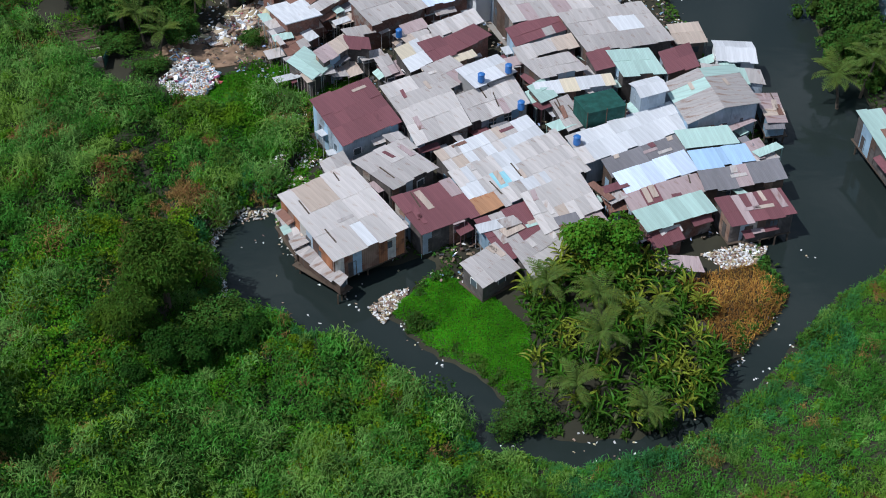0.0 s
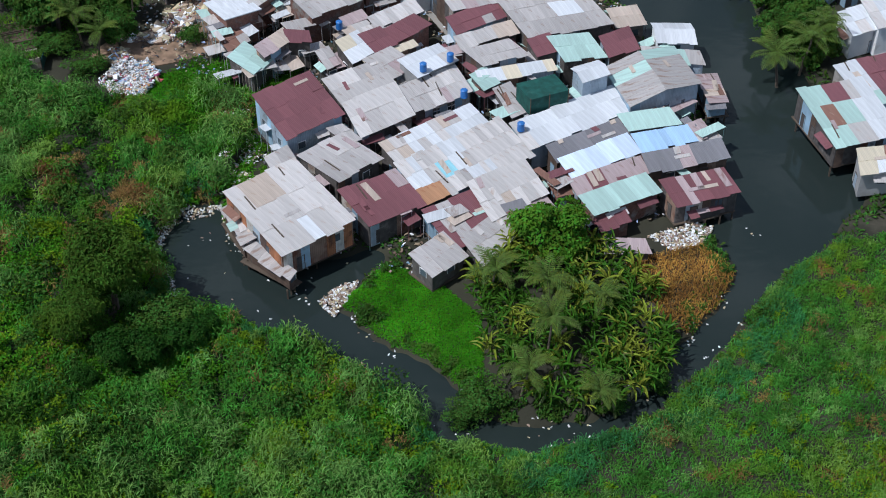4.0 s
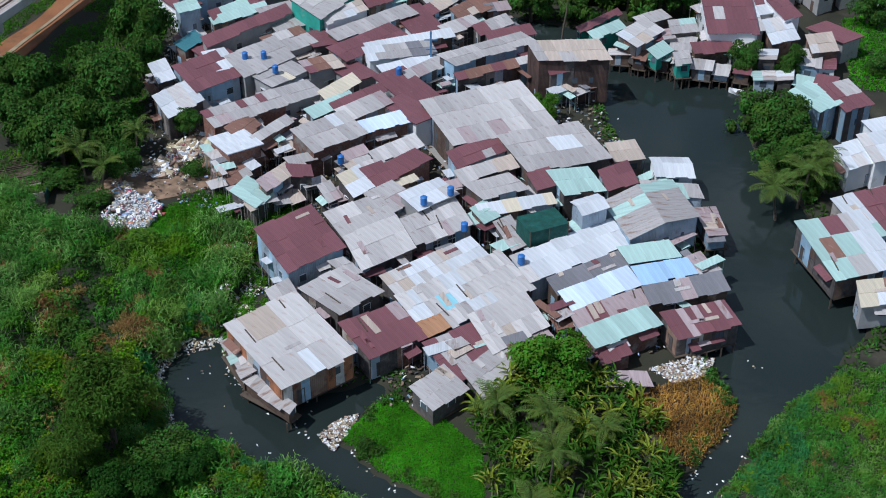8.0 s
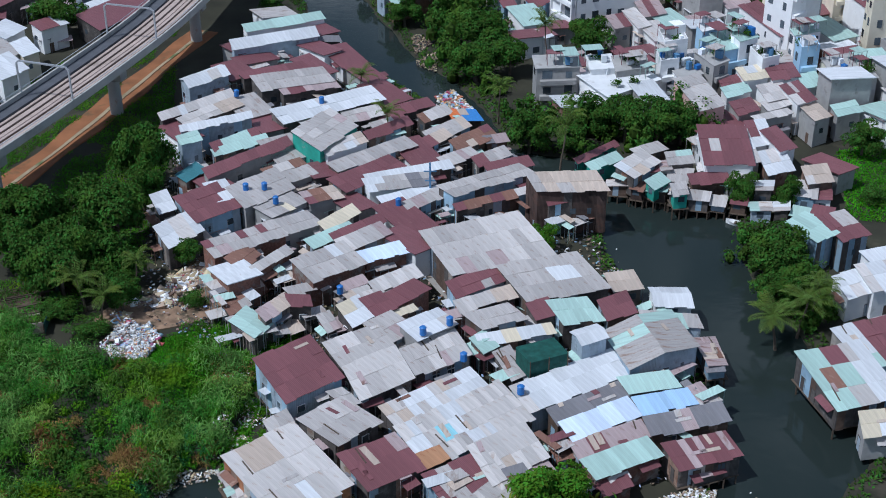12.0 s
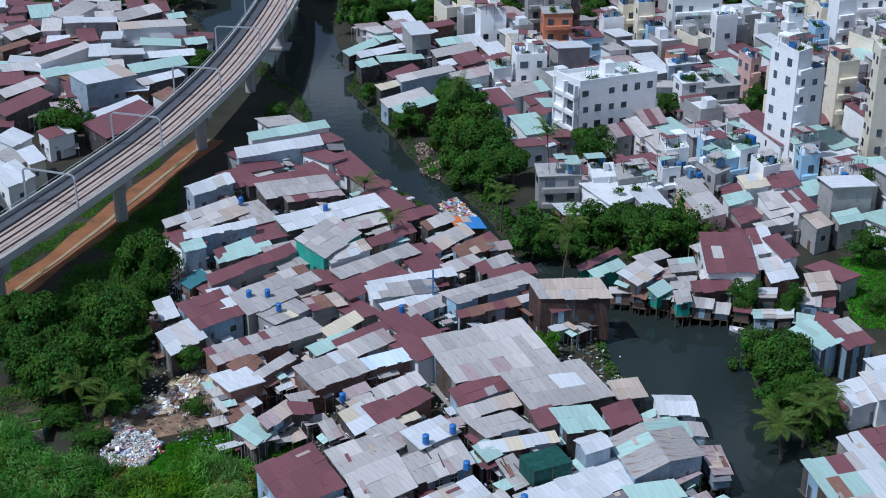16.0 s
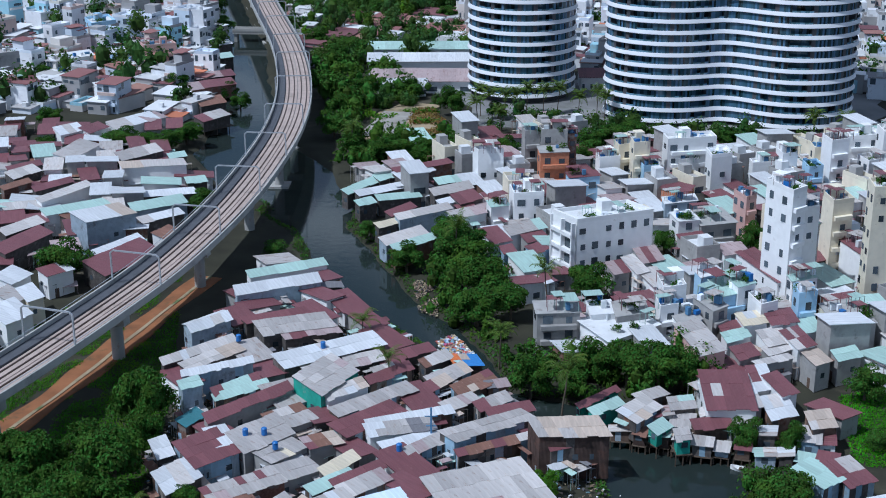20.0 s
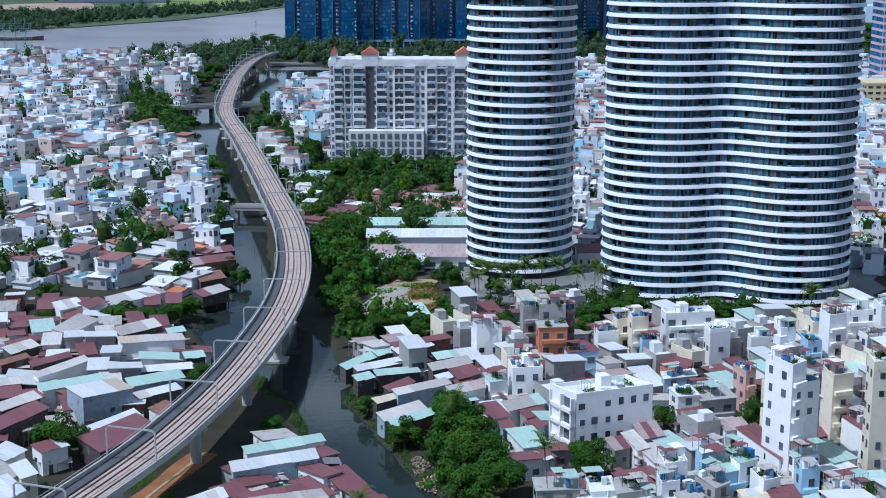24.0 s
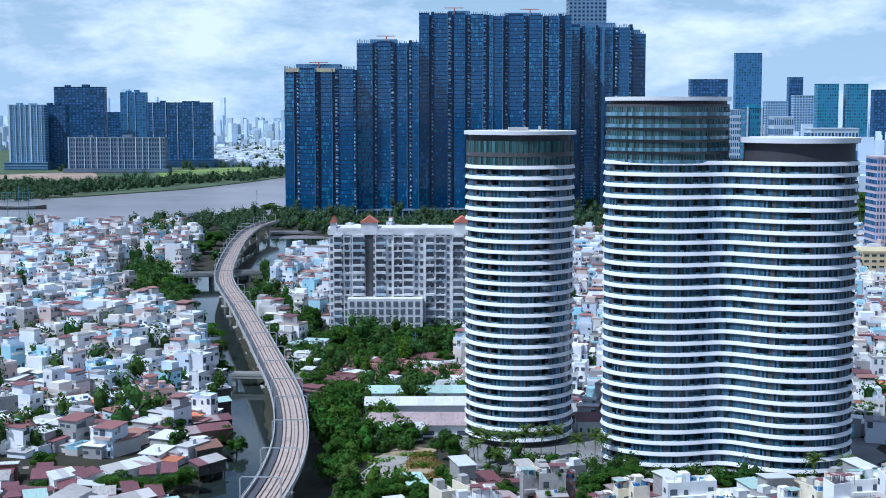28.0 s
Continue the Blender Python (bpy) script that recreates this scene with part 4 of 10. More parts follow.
def ring_wall(name, pts, z0, z1, inset, material, parent, label="", split=False, thick=0.3):
    """An upright wall round a closed outline; split makes each length a pane of its own."""
    p = np.array(pts)
    c = p.mean(0)
    t = np.roll(p, -1, 0) - np.roll(p, 1, 0)
    nrm = np.stack([t[:, 1], -t[:, 0]], 1) / np.hypot(t[:, 0], t[:, 1])[:, None]
    q = p - nrm * inset
    n = len(q)
    vs, fs = [], []
    if split:
        for i in range(n):
            a, b = q[i], q[(i + 1) % n]
            k = len(vs)
            vs += [(a[0], a[1], z0), (b[0], b[1], z0), (b[0], b[1], z1), (a[0], a[1], z1)]
            fs.append((k, k + 1, k + 2, k + 3))
    else:
        r = q - nrm * thick
        for i in range(n):
            vs += [(*q[i], z0), (*q[i], z1), (*r[i], z1), (*r[i], z0)]
        for i in range(n):
            a, b = 4 * i, 4 * ((i + 1) % n)
            for j in range(4):
                fs.append((a + j, b + j, b + (j + 1) % 4, a + (j + 1) % 4))
    return raw(name, vs, fs, material, parent, label)


def plate(name, pts, z0, z1, inset, material, parent, label=""):
    p = np.array(pts)
    t = np.roll(p, -1, 0) - np.roll(p, 1, 0)
    nrm = np.stack([t[:, 1], -t[:, 0]], 1) / np.hypot(t[:, 0], t[:, 1])[:, None]
    q = p - nrm * inset
    n = len(q)
    vs = [(*a, z0) for a in q] + [(*a, z1) for a in q]
    fs = [tuple(range(n))[::-1], tuple(range(n, 2 * n))] + [(i, (i + 1) % n, n + (i + 1) % n, n + i) for i in range(n)]
    return raw(name, vs, fs, material, parent, label)


def lobes(cx, cy, parts, n=96):
    """A smooth closed outline round one or two overlapping ellipses (centre offset, half width, half depth)."""
    out = []
    xs0 = min(o - a for o, b0, a, b in parts)
    xs1 = max(o + a for o, b0, a, b in parts)
    us = -np.cos(np.linspace(0, math.pi, n // 2 + 1))
    x = xs0 + (xs1 - xs0) * (us + 1) / 2

    def edge(sign):
        ys = []
        for xx in x:
            v = [b0 * 1.0 + sign * b * math.sqrt(max(0.0, 1 - ((xx - o) / a) ** 2)) for o, b0, a, b in parts if abs(xx - o) <= a + 1e-6]
            ys.append((max(v) if sign > 0 else min(v)))
        ys = np.array(ys)
        for _ in range(3 if len(parts) > 1 else 0):
            ys[2:-2] = (ys[:-4] + ys[1:-3] + ys[2:-2] + ys[3:-1] + ys[4:]) / 5
        return ys
    lo, hi = edge(-1), edge(1)
    out = [(cx + a, cy + b) for a, b in zip(x, lo)] + [(cx + a, cy + b) for a, b in zip(x[::-1][1:-1], hi[::-1][1:-1])]
    return out


def offset(pts, inset):
    p = np.array(pts)
    t = np.roll(p, -1, 0) - np.roll(p, 1, 0)
    nrm = np.stack([t[:, 1], -t[:, 0]], 1) / np.hypot(t[:, 0], t[:, 1])[:, None]
    return p - nrm * inset


def even(pts, n):
    """The same closed outline with n points at even steps."""
    p = np.array(list(pts) + [pts[0]])
    s = np.concatenate([[0], np.cumsum(np.hypot(*np.diff(p, axis=0).T))])
    u = np.linspace(0, s[-1], n, endpoint=False)
    return np.stack([np.interp(u, s, p[:, 0]), np.interp(u, s, p[:, 1])], 1)


def sloped_band(name, pts, z0, z1, out, material, parent, label=""):
    """A white balcony edge: a raked, lipped ring that leans back towards its top."""
    rings = [offset(pts, 0.35), offset(pts, 0.0), offset(pts, -0.06), offset(pts, out), offset(pts, out + 0.18), offset(pts, out + 0.18)]
    zs = [z0, z0, z0 + 0.12, z1, z1, z1 - 0.6]
    n, k = len(rings[0]), len(rings)
    vs = [(*rings[j][i], zs[j]) for i in range(n) for j in range(k)]
    fs = [(i * k + j, ((i + 1) % n) * k + j, ((i + 1) % n) * k + (j + 1) % k, i * k + (j + 1) % k) for i in range(n) for j in range(k)]
    ob = raw(name, vs, fs, material, parent, label)
    return ob


def banded_tower(name, label, outline, base, first_z, step, floors, cells, seed):
    """A tower whose white balcony bands alternate with glazed rooms and deep balconies, floor by floor."""
    rng = random.Random(seed)
    t = tagged(new(name), label, "tower")
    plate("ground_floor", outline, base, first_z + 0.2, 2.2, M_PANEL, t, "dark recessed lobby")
    fine = even(outline, cells)
    front, back, rail = offset(fine, 0.5), offset(fine, 2.4), offset(fine, 0.36)
    plan = []
    while len(plan) < cells:
        run = rng.choice((2, 3, 3, 4, 5, 6))
        plan += [rng.choice("ggb")] * run + ["p"] * rng.choice((0, 1, 1))
    plan = plan[:cells]
    for f in range(floors):
        z = first_z + f * step
        sloped_band("balcony_band", outline, z, z + 1.12, 0.30, M_BAND, t)
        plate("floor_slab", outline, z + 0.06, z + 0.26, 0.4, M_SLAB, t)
        here = list(plan)
        for _ in range(9):
            i, kind = rng.randrange(cells), rng.choice("gb")
            for j in range(rng.choice((1, 2, 3))):
                here[(i + j) % cells] = kind
        panes, walls, rails = ([], []), ([], []), ([], [])

        def up(store, a, b, lo, hi):
            k = len(store[0])
            store[0].extend([(*a, lo), (*b, lo), (*b, hi), (*a, hi)])
            store[1].append((k, k + 1, k + 2, k + 3))
        z0, z1 = z + 0.26, z + step + 0.06
        for i in range(cells):
            j = (i + 1) % cells
            ring = back if here[i] == "b" else front
            if here[i] == "p":
                up(walls, front[i], front[j], z0, z1)
            elif here[i] == "g":
                m_ = (front[i] + front[j]) / 2
                up(panes, front[i], m_, z0, z1 - 0.25)
                up(panes, m_, front[j], z0, z1 - 0.25)
                up(walls, front[i], front[j], z1 - 0.25, z1)
            else:
                up(panes, back[i], back[j], z0, z1 - 0.5)
            if (here[i] == "b") != (here[i - 1] == "b"):
                a, b = (front[i], back[i]) if here[i] != "b" else (back[i], front[i])
                up(walls, b, a, z0, z1)
            if here[i] == "b":
                up(rails, rail[i], rail[j], z + 1.1, z + 1.62)
        tagged(raw("glazing", *panes, M_TGLASS, t), kind="stuff")
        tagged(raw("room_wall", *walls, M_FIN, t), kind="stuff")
        tagged(raw("glass_railing", *rails, M_RAIL, t), kind="stuff")
    return t, first_z + floors * step


def mullions(pts, n, z0, z1, out, parent, thick=0.07):
    """Slim upright bars round a glazed storey, and a rail at its foot."""
    p = even(pts, n)
    a = offset(p, -out)
    t = np.roll(p, -1, 0) - np.roll(p, 1, 0)
    ang = np.arctan2(t[:, 1], t[:, 0])
    vs, fs = [], []
    for (x, y), g_ in zip(a, ang):
        k, c, s_ = len(vs), math.cos(g_) * thick, math.sin(g_) * thick
        for z in (z0, z1):
            vs += [(x - c + s_, y - s_ - c, z), (x + c + s_, y + s_ - c, z), (x + c - s_, y + s_ + c, z), (x - c - s_, y - s_ + c, z)]
        fs += [tuple(i + k for i in f) for f in BOX]
    return tagged(raw("mullions", vs, fs, M_RAILBAR, parent, "slim grey mullions"), kind="stuff")


M_RAILBAR = mat("grey_mullion", (0.11, 0.13, 0.14), 0.5)
round_line = lobes(23.7, 433.5, [(0, 0, 16.9, 16.6)])
tower_a, za = banded_tower("round_tower", "round white-banded residential tower with dark glazing and balconies", round_line, 0.3, 3.0, 3.17, 26, 84, 3)
sloped_band("balcony_band", round_line, za, za + 1.12, 0.30, M_BAND, tower_a)
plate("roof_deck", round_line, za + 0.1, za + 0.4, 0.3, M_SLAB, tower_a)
for z0, z1, ins, m_, nm in ((za + 0.4, za + 3.7, 0.6, M_CROWN, "glazing"), (za + 3.7, za + 5.0, 0.4, M_FIN, "spandrel"), (za + 5.0, za + 8.4, 0.5, M_CROWN, "glazing"), (za + 8.4, za + 10.2, 1.3, M_PANEL, "louvre_wall")):
    ring_wall(nm, round_line, z0, z1, ins, m_, tower_a, split=(m_ is M_CROWN), thick=0.4)
plate("roof_plate", round_line, za + 10.2, za + 11.3, -0.35, M_BAND, tower_a, "white overhanging roof disc")
mullions(round_line, 96, za + 0.4, za + 3.7, -0.5, tower_a)
mullions(round_line, 72, za + 5.0, za + 8.4, -0.4, tower_a)
boxes("plant_room", [(20, 430, za + 11.3, 26, 435, za + 12.3), (29, 428, za + 11.3, 29.6, 429, za + 12.8)], M_CONCRETE, tower_a)

wave_line = lobes(82.0, 403.0, [(-17.0, 2.0, 18.8, 15.0), (17.5, -4.0, 18.2, 16.0)], 128)
tower_b, zb = banded_tower("wavy_tower", "wide wavy white-banded residential tower with dark glazing", wave_line, 0.3, 2.2, 3.17, 27, 150, 5)
sloped_band("balcony_band", wave_line, zb, zb + 1.15, 0.30, M_BAND, tower_b)
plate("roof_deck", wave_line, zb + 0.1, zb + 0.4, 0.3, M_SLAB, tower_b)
left_line = lobes(82.0, 403.0, [(-17.5, 2.0, 17.6, 14.4)])
right_line = lobes(82.0, 403.0, [(19.0, -3.6, 16.4, 15.0)])
for k in range(5):
    z = zb + 0.4 + k * 3.3
    ring_wall("glazing", left_line, z, z + 2.6, 0.3, M_CROWN, tower_b, split=True)
    ring_wall("spandrel", left_line, z + 2.6, z + 3.3, 0.15, M_FIN, tower_b, thick=0.3)
    ring_wall("glass_railing", left_line, z + 0.1, z + 1.1, -0.3, M_RAIL, tower_b, split=True)
    mullions(left_line, 76 if k % 2 else 110, z, z + 2.6, -0.2, tower_b)
ring_wall("louvre_wall", left_line, zb + 16.7, zb + 17.9, 1.0, M_PANEL, tower_b, thick=0.4)
plate("roof_plate", left_line, zb + 17.9, zb + 19.0, -0.4, M_BAND, tower_b, "white overhanging roof disc")
ring_wall("louvre_wall", right_line, zb + 0.4, zb + 6.2, 0.9, M_PANEL, tower_b, "dark crown wall", thick=0.4)
plate("roof_plate", right_line, zb + 6.2, zb + 7.6, -0.5, M_BAND, tower_b, "white overhanging roof disc")


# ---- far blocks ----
# trim colours of the far blocks have blue distance haze mixed in
M_FARFIN = mat("haze_tinted_white_fin", (0.62, 0.72, 0.82), 0.7)
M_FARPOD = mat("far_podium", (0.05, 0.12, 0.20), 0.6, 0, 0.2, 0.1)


def gridded_block(name, label, x, y, turn, w, d, h, wall, pane, floors, bays, z0=0.5, category="apartment block", strip=0.62, bay_fill=0.6, group="", fins=(), podium=0.0):
    """A plain block with a grid of real windows on the two fronts that are seen."""
    ob = tagged(new(name), label, category, group)
    ob.matrix_basis = pose(x, y, 0, 0, 0, turn)
    boxes("wall", [(-w / 2, -d / 2, z0, w / 2, d / 2, z0 + h)], wall, ob)
    boxes("roof", [(-w / 2 - 0.4, -d / 2 - 0.4, z0 + h, w / 2 + 0.4, d / 2 + 0.4, z0 + h + 1.0)], wall, ob)
    fh = h / floors
    rows = []
    for fx, fw in fins:
        boxes("fin", [(fx * w - fw / 2, -d / 2 - 1.2, z0 + podium, fx * w + fw / 2, -d / 2 + 0.3, z0 + h + 1.5)], M_FARFIN, ob, "white upright fin")
    if fins or podium:
        rp = random.Random(int(w * 7 + h))
        boxes("roof_plant", [(-w * 0.3, -d / 4, z0 + h + 1, -w * 0.3 + 8, d / 4, z0 + h + 4)], wall, ob)
        boxes("roof_plant", [(w * 0.05, -d / 3, z0 + h + 1, w * rp.uniform(0.15, 0.3), d / 4, z0 + h + rp.uniform(3, 6))], wall, ob)
    if podium:
        boxes("podium", [(-w / 2 - 6, -d / 2 - 8, z0, w / 2 + 6, d / 2, z0 + podium)], M_FARPOD, ob, "low podium")
        boxes("podium_band", [(-w / 2 - 6.3, -d / 2 - 8.4, z0 + podium * q, w / 2 + 6.3, -d / 2 - 7.8, z0 + podium * q + 1.6) for q in (0.25, 0.55, 0.88)], wall, ob)
    for f in range(floors):
        z = z0 + f * fh + fh * (1 - strip) / 2
        for k in range(bays):
            cx = -w / 2 + (k + 0.5) * w / bays
            rows.append((cx - bay_fill * w / bays / 2, -d / 2 - 0.12, z, cx + bay_fill * w / bays / 2, -d / 2 + 0.2, z + fh * strip))
        nb = max(2, int(bays * d / w))
        for k in range(nb):
            cy = -d / 2 + (k + 0.5) * d / nb
            for s in (-1, 1):
                rows.append((s * (w / 2 + 0.12) - 0.2, cy - bay_fill * d / nb / 2, z, s * (w / 2 + 0.12) + 0.2, cy + bay_fill * d / nb / 2, z + fh * strip))
    tagged(boxes("window_grid", rows, pane, ob), kind="stuff")
    return ob


M_NAVY = mat("navy_curtain_wall", (0.010, 0.046, 0.125), 0.3, 0, 0.15, 0.02, (0.014, 0.058, 0.15), 0.3, 0.02, spec=0.5)
M_NAVYGLASS = glass("navy_glazing", (0.014, 0.100, 0.25), 0.25, 0.08, 0.01)
M_SKYGLASS = glass("sky_toned_glazing", (0.045, 0.22, 0.40), 0.3, 0.08, 0.015)
M_PALEFIN = mat("pale_grey_fin", (0.22, 0.33, 0.46), 0.6)
# steel tone lifted towards blue to paint in the distance haze
M_STEEL = mat("haze_tinted_steel_blue", (0.10, 0.22, 0.38), 0.6)


def navy_tower(x0, x1, y, depth, top, label, seed, crane=False, wrap=False):
    """A dark blue glass slab of stepped bays with deep slots and balcony stacks between; x0..x1 along the front."""
    rng = random.Random(seed)
    w = x1 - x0
    ob = tagged(new("glass_skyscraper"), label, "skyscraper", "dark blue glass towers by the river")
    ob.location = ((x0 + x1) / 2, y, 0)
    boxes("wall", [(-w / 2, 1.5, 0.5, w / 2, depth, top - 1)], M_NAVY, ob)
    floors = int(top / 3.7)
    fh = (top - 9) / floors
    x, i = -w / 2, 0
    dark, teal = [], []
    while x < w / 2 - 1.5:
        kind = "gsbgbs"[i % 6] if i else "g"
        b = {"g": rng.uniform(8, 15), "s": rng.uniform(1.6, 2.6), "b": rng.uniform(2.6, 4.0)}[kind]
        b = min(b, w / 2 - x)
        rise = rng.uniform(-1.5, 2.0)
        if kind == "g":
            step = rng.choice((-3.2, -1.8, -0.6, 0.2))
            boxes("bay", [(x, step, 8, x + b, 1.5, top + rise)], M_STEEL if wrap and i % 2 else M_NAVY, ob)
            for f in range(floors):
                z = 8.6 + f * fh
                n = max(3, int(b / 1.5))
                for k in range(n):
                    q = (x + 0.25 + k * (b - 0.5) / n, step - 0.12, z, x + 0.1 + (k + 1) * (b - 0.5) / n, step + 0.2, z + fh - 0.75)
                    # teal panes gather in broad zones that paint sky reflection on the glass
                    lit = 0.05 + 0.75 * max(0.0, math.sin(f * 0.055 + seed * 1.3 + x * 0.06)) ** 1.5 * (0.35 + 0.65 * (i % 4 == 0))
                    (teal if rng.random() < lit else dark).append(q)
            if rng.random() < 0.8:
                boxes("fin", [(x + b - 0.35, step - 0.7, 9, x + b, step + 0.3, top + rise + 1)], M_STEEL if rng.random() < 0.7 else M_PALEFIN, ob, "slim pale fin")
        elif kind == "b":
            boxes("bay", [(x, 0.6, 8, x + b, 1.5, top + rise)], M_NAVY, ob)
            tagged(boxes("balcony", [(x + 0.2, -1.2, 10 + f * fh, x + b - 0.2 - rng.choice((0, 0, 0.9)), 0.6, 10.9 + f * fh) for f in range(floors - 1) if rng.random() < 0.9], M_STEEL, ob), kind="stuff")
            tagged(boxes("balcony_door", [(x + 0.5, 0.4, 10.9 + f * fh, x + b * rng.uniform(0.4, 0.8), 0.7, 12.3 + f * fh) for f in range(floors - 1) if rng.random() < 0.55], M_FARFIN, ob), kind="stuff")
        x += b
        i += 1
    tagged(boxes("window_grid", dark, M_NAVYGLASS, ob), kind="stuff")
    tagged(boxes("lit_window_grid", teal, M_SKYGLASS, ob), kind="stuff")
    n = int(w / 2.2)
    boxes("parapet", [(-w / 2 + k * 2.2, 1.0, top - 1, -w / 2 + k * 2.2 + rng.uniform(0.5, 1.4), 1.6, top + rng.uniform(0.8, 2.6)) for k in range(n)], M_PALEFIN, ob)
    boxes("roof_plant", [(-w * rng.uniform(0.1, 0.4), 6, top - 1, w * rng.uniform(0.1, 0.3), depth - 4, top + rng.uniform(2.5, 4.5))], M_STEEL, ob)
    if crane:
        boxes("maintenance_crane", [(-2, 5, top, -1, 6, top + 6), (-11, 5.2, top + 5.4, 7, 5.8, top + 6.1)], M_TERRA, ob, "red roof maintenance crane")
    if wrap:
        boxes("hoist", [(w * 0.02, -3.6, 8, w * 0.02 + 2.6, -1.2, top * 0.99)], M_STEEL, ob)
        boxes("sign_panel", [(w * 0.10, -4.2, top * 0.42, w * 0.10 + 15, -3.4, top * 0.42 + 5)], M_HOARD, ob, "white hoarding with red and grey bars")
        boxes("sign_bar", [(w * 0.10 + 0.8, -4.4, top * 0.42 + 1.2, w * 0.10 + 3.2, -4.1, top * 0.42 + 3.8)], M_TERRA, ob)
        boxes("sign_bar", [(w * 0.10 + 4.2, -4.4, top * 0.42 + 1.9, w * 0.10 + 13.5, -4.1, top * 0.42 + 3.2)], M_STEEL, ob)
    boxes("podium", [(-w / 2 - 1, -4, 6.5, w / 2 + 1, 6, 8.2)], M_PALEFIN, ob, "pale podium slab")
    boxes("podium_wall", [(-w / 2 - 1, -1, 0.5, w / 2 + 1, 6, 6.5)], M_NAVY, ob)
    for k in range(int(w / 6) + 1):
        boxes("podium_column", [(-w / 2 + k * 6, -3.8, 0.5, -w / 2 + k * 6 + 1.1, -2.8, 6.6)], M_PALEFIN, ob)
    return ob


M_HOARD = mat("white_hoarding", (0.75, 0.78, 0.80), 0.7)
M_TERRA = mat("terracotta_roof", (0.52, 0.17, 0.12), 0.8, 0, 0.1, 0.3)
first = navy_tower(-147, -80.5, 1311, 40, 139, "dark blue glass residential slab, lowest of its row", 1, True)
boxes("roof_beam", [(-32, -1, 136, 14, 0, 139.5)], mat("cream_beam", (0.55, 0.50, 0.36), 0.8), first, "cream roof band")
navy_tower(-80.5, -22.5, 1324, 42, 164, "dark blue glass residential tower with pale fins", 2, True)
navy_tower(-22.5, 47, 1338, 44, 191, "tall dark blue glass residential tower with pale fins", 3, True)
navy_tower(47, 121, 1342, 44, 190, "tall dark blue glass residential tower beside its twin", 4, True)
navy_tower(121, 186, 1386, 34, 182, "dark blue glass tower with a hoist and a white hoarding", 5, False, True)
navy_tower(186, 200, 1400, 30, 176, "narrow dark blue glass tower at the end of the row", 6)
core = gridded_block("tower_core", "pale unfinished tower rising behind the dark glass row", 147, 1460, 0, 38, 30, 222, M_PALEFIN, M_NAVY, 55, 9, 0.5, "skyscraper", 0.5, 0.55)

# old apartment block
M_OLDWALL = mat("stained_grey_plaster", (0.70, 0.70, 0.72), 0.9, 0, 0.15, 0.15, (0.38, 0.37, 0.37), 0.24, 0.12)
M_OLDPANE = glass("old_window", (0.12, 0.14, 0.17), 0.9, 0.3, 0.05)
apt = gridded_block("old_apartment_block", "weathered grey apartment block with balconies and red roof turrets", -20.0, 628, 0, 61, 16, 49, M_OLDWALL, M_OLDPANE, 15, 26, 0.6, "apartment block", 0.55, 0.55)
# solid dark strip on the wall stands for an unlit open stair
boxes("stair_slot", [(-14.4, -8.3, 14, -11.0, -7.5, 49)], M_FIN, apt, "dark strip painted as the shade of an open stair")
old_rng = random.Random(9)
# dark panels on the wall paint the shade inside open balconies
M_OLDSHADE = mat("painted_balcony_shade", (0.18, 0.20, 0.24), 0.8, 0, 0.3, 0.3, island=True, each=0.6)
M_OLDBLUE = mat("pale_blue_railing", (0.42, 0.52, 0.60), 0.7, 0, 0.2, 0.4, (0.3, 0.34, 0.36), 0.3, 0.4)
for j, (bx, bw, style) in enumerate(((-28.2, 3.4, 1), (-23.6, 2.6, 2), (-19.8, 5.0, 1), (-9.6, 4.2, 1), (-1.6, 3.6, 2), (2.6, 4.4, 1), (12.6, 3.6, 1), (17.0, 4.2, 2), (24.6, 4.6, 1))):
    boxes("pilaster", [(bx - 0.5, -9.2, 1, bx - 0.1, -7.9, 49)], M_OLDWALL, apt)
    tagged(boxes("balcony_void", [(bx, -8.25, 2.0 + k * 3.27, bx + bw * old_rng.uniform(0.6, 1), -7.9, 3.9 + k * 3.27) for k in range(14) if old_rng.random() < 0.93], M_OLDSHADE, apt), kind="stuff")
    for k in range(15):
        if old_rng.random() < 0.93:
            boxes("balcony", [(bx, -9.2 - 0.5 * (style == 1), 0.9 + k * 3.27, bx + bw, -8.0, (1.9 if style == 1 else 1.4) + k * 3.27)], M_OLDWALL if old_rng.random() < 0.72 else M_OLDBLUE, apt)
boxes("cornice", [(-31, -8.9, 47.6, 31, -7.8, 49.4)], M_OLDWALL, apt)
boxes("low_wing", [(-22, -16, 0.5, 11, -8.2, 20)], M_OLDWALL, apt, "lower grey front wing")
for j in range(10):
    for k in range(5):
        boxes("window", [(-21 + 3.2 * j, -16.15, 3 + 3.4 * k, -19.0 + 3.2 * j, -15.8, 5.3 + 3.4 * k)], M_OLDPANE, apt)
for cx in (-12.7, 28.5, -28.6):
    s = 3.6 if cx != -28.6 else 1.2
    raw("turret", [(cx - s, -8.8, 48), (cx + s, -8.8, 48), (cx + s, 0, 48), (cx - s, 0, 48), (cx - s, -8.8, 53), (cx + s, -8.8, 53), (cx + s, 0, 53), (cx - s, 0, 53)], BOX, M_OLDWALL, apt)
    raw("turret_roof", [(cx - s - .4, -9.2, 53), (cx + s + .4, -9.2, 53), (cx + s + .4, 0.4, 53), (cx - s - .4, 0.4, 53), (cx, -9.2, 55.8), (cx, 0.4, 55.8)],
        [(0, 1, 4), (1, 2, 5, 4), (2, 3, 5), (3, 0, 4, 5), (0, 3, 2, 1)], M_TERRA, apt, "salmon tiled turret roof")

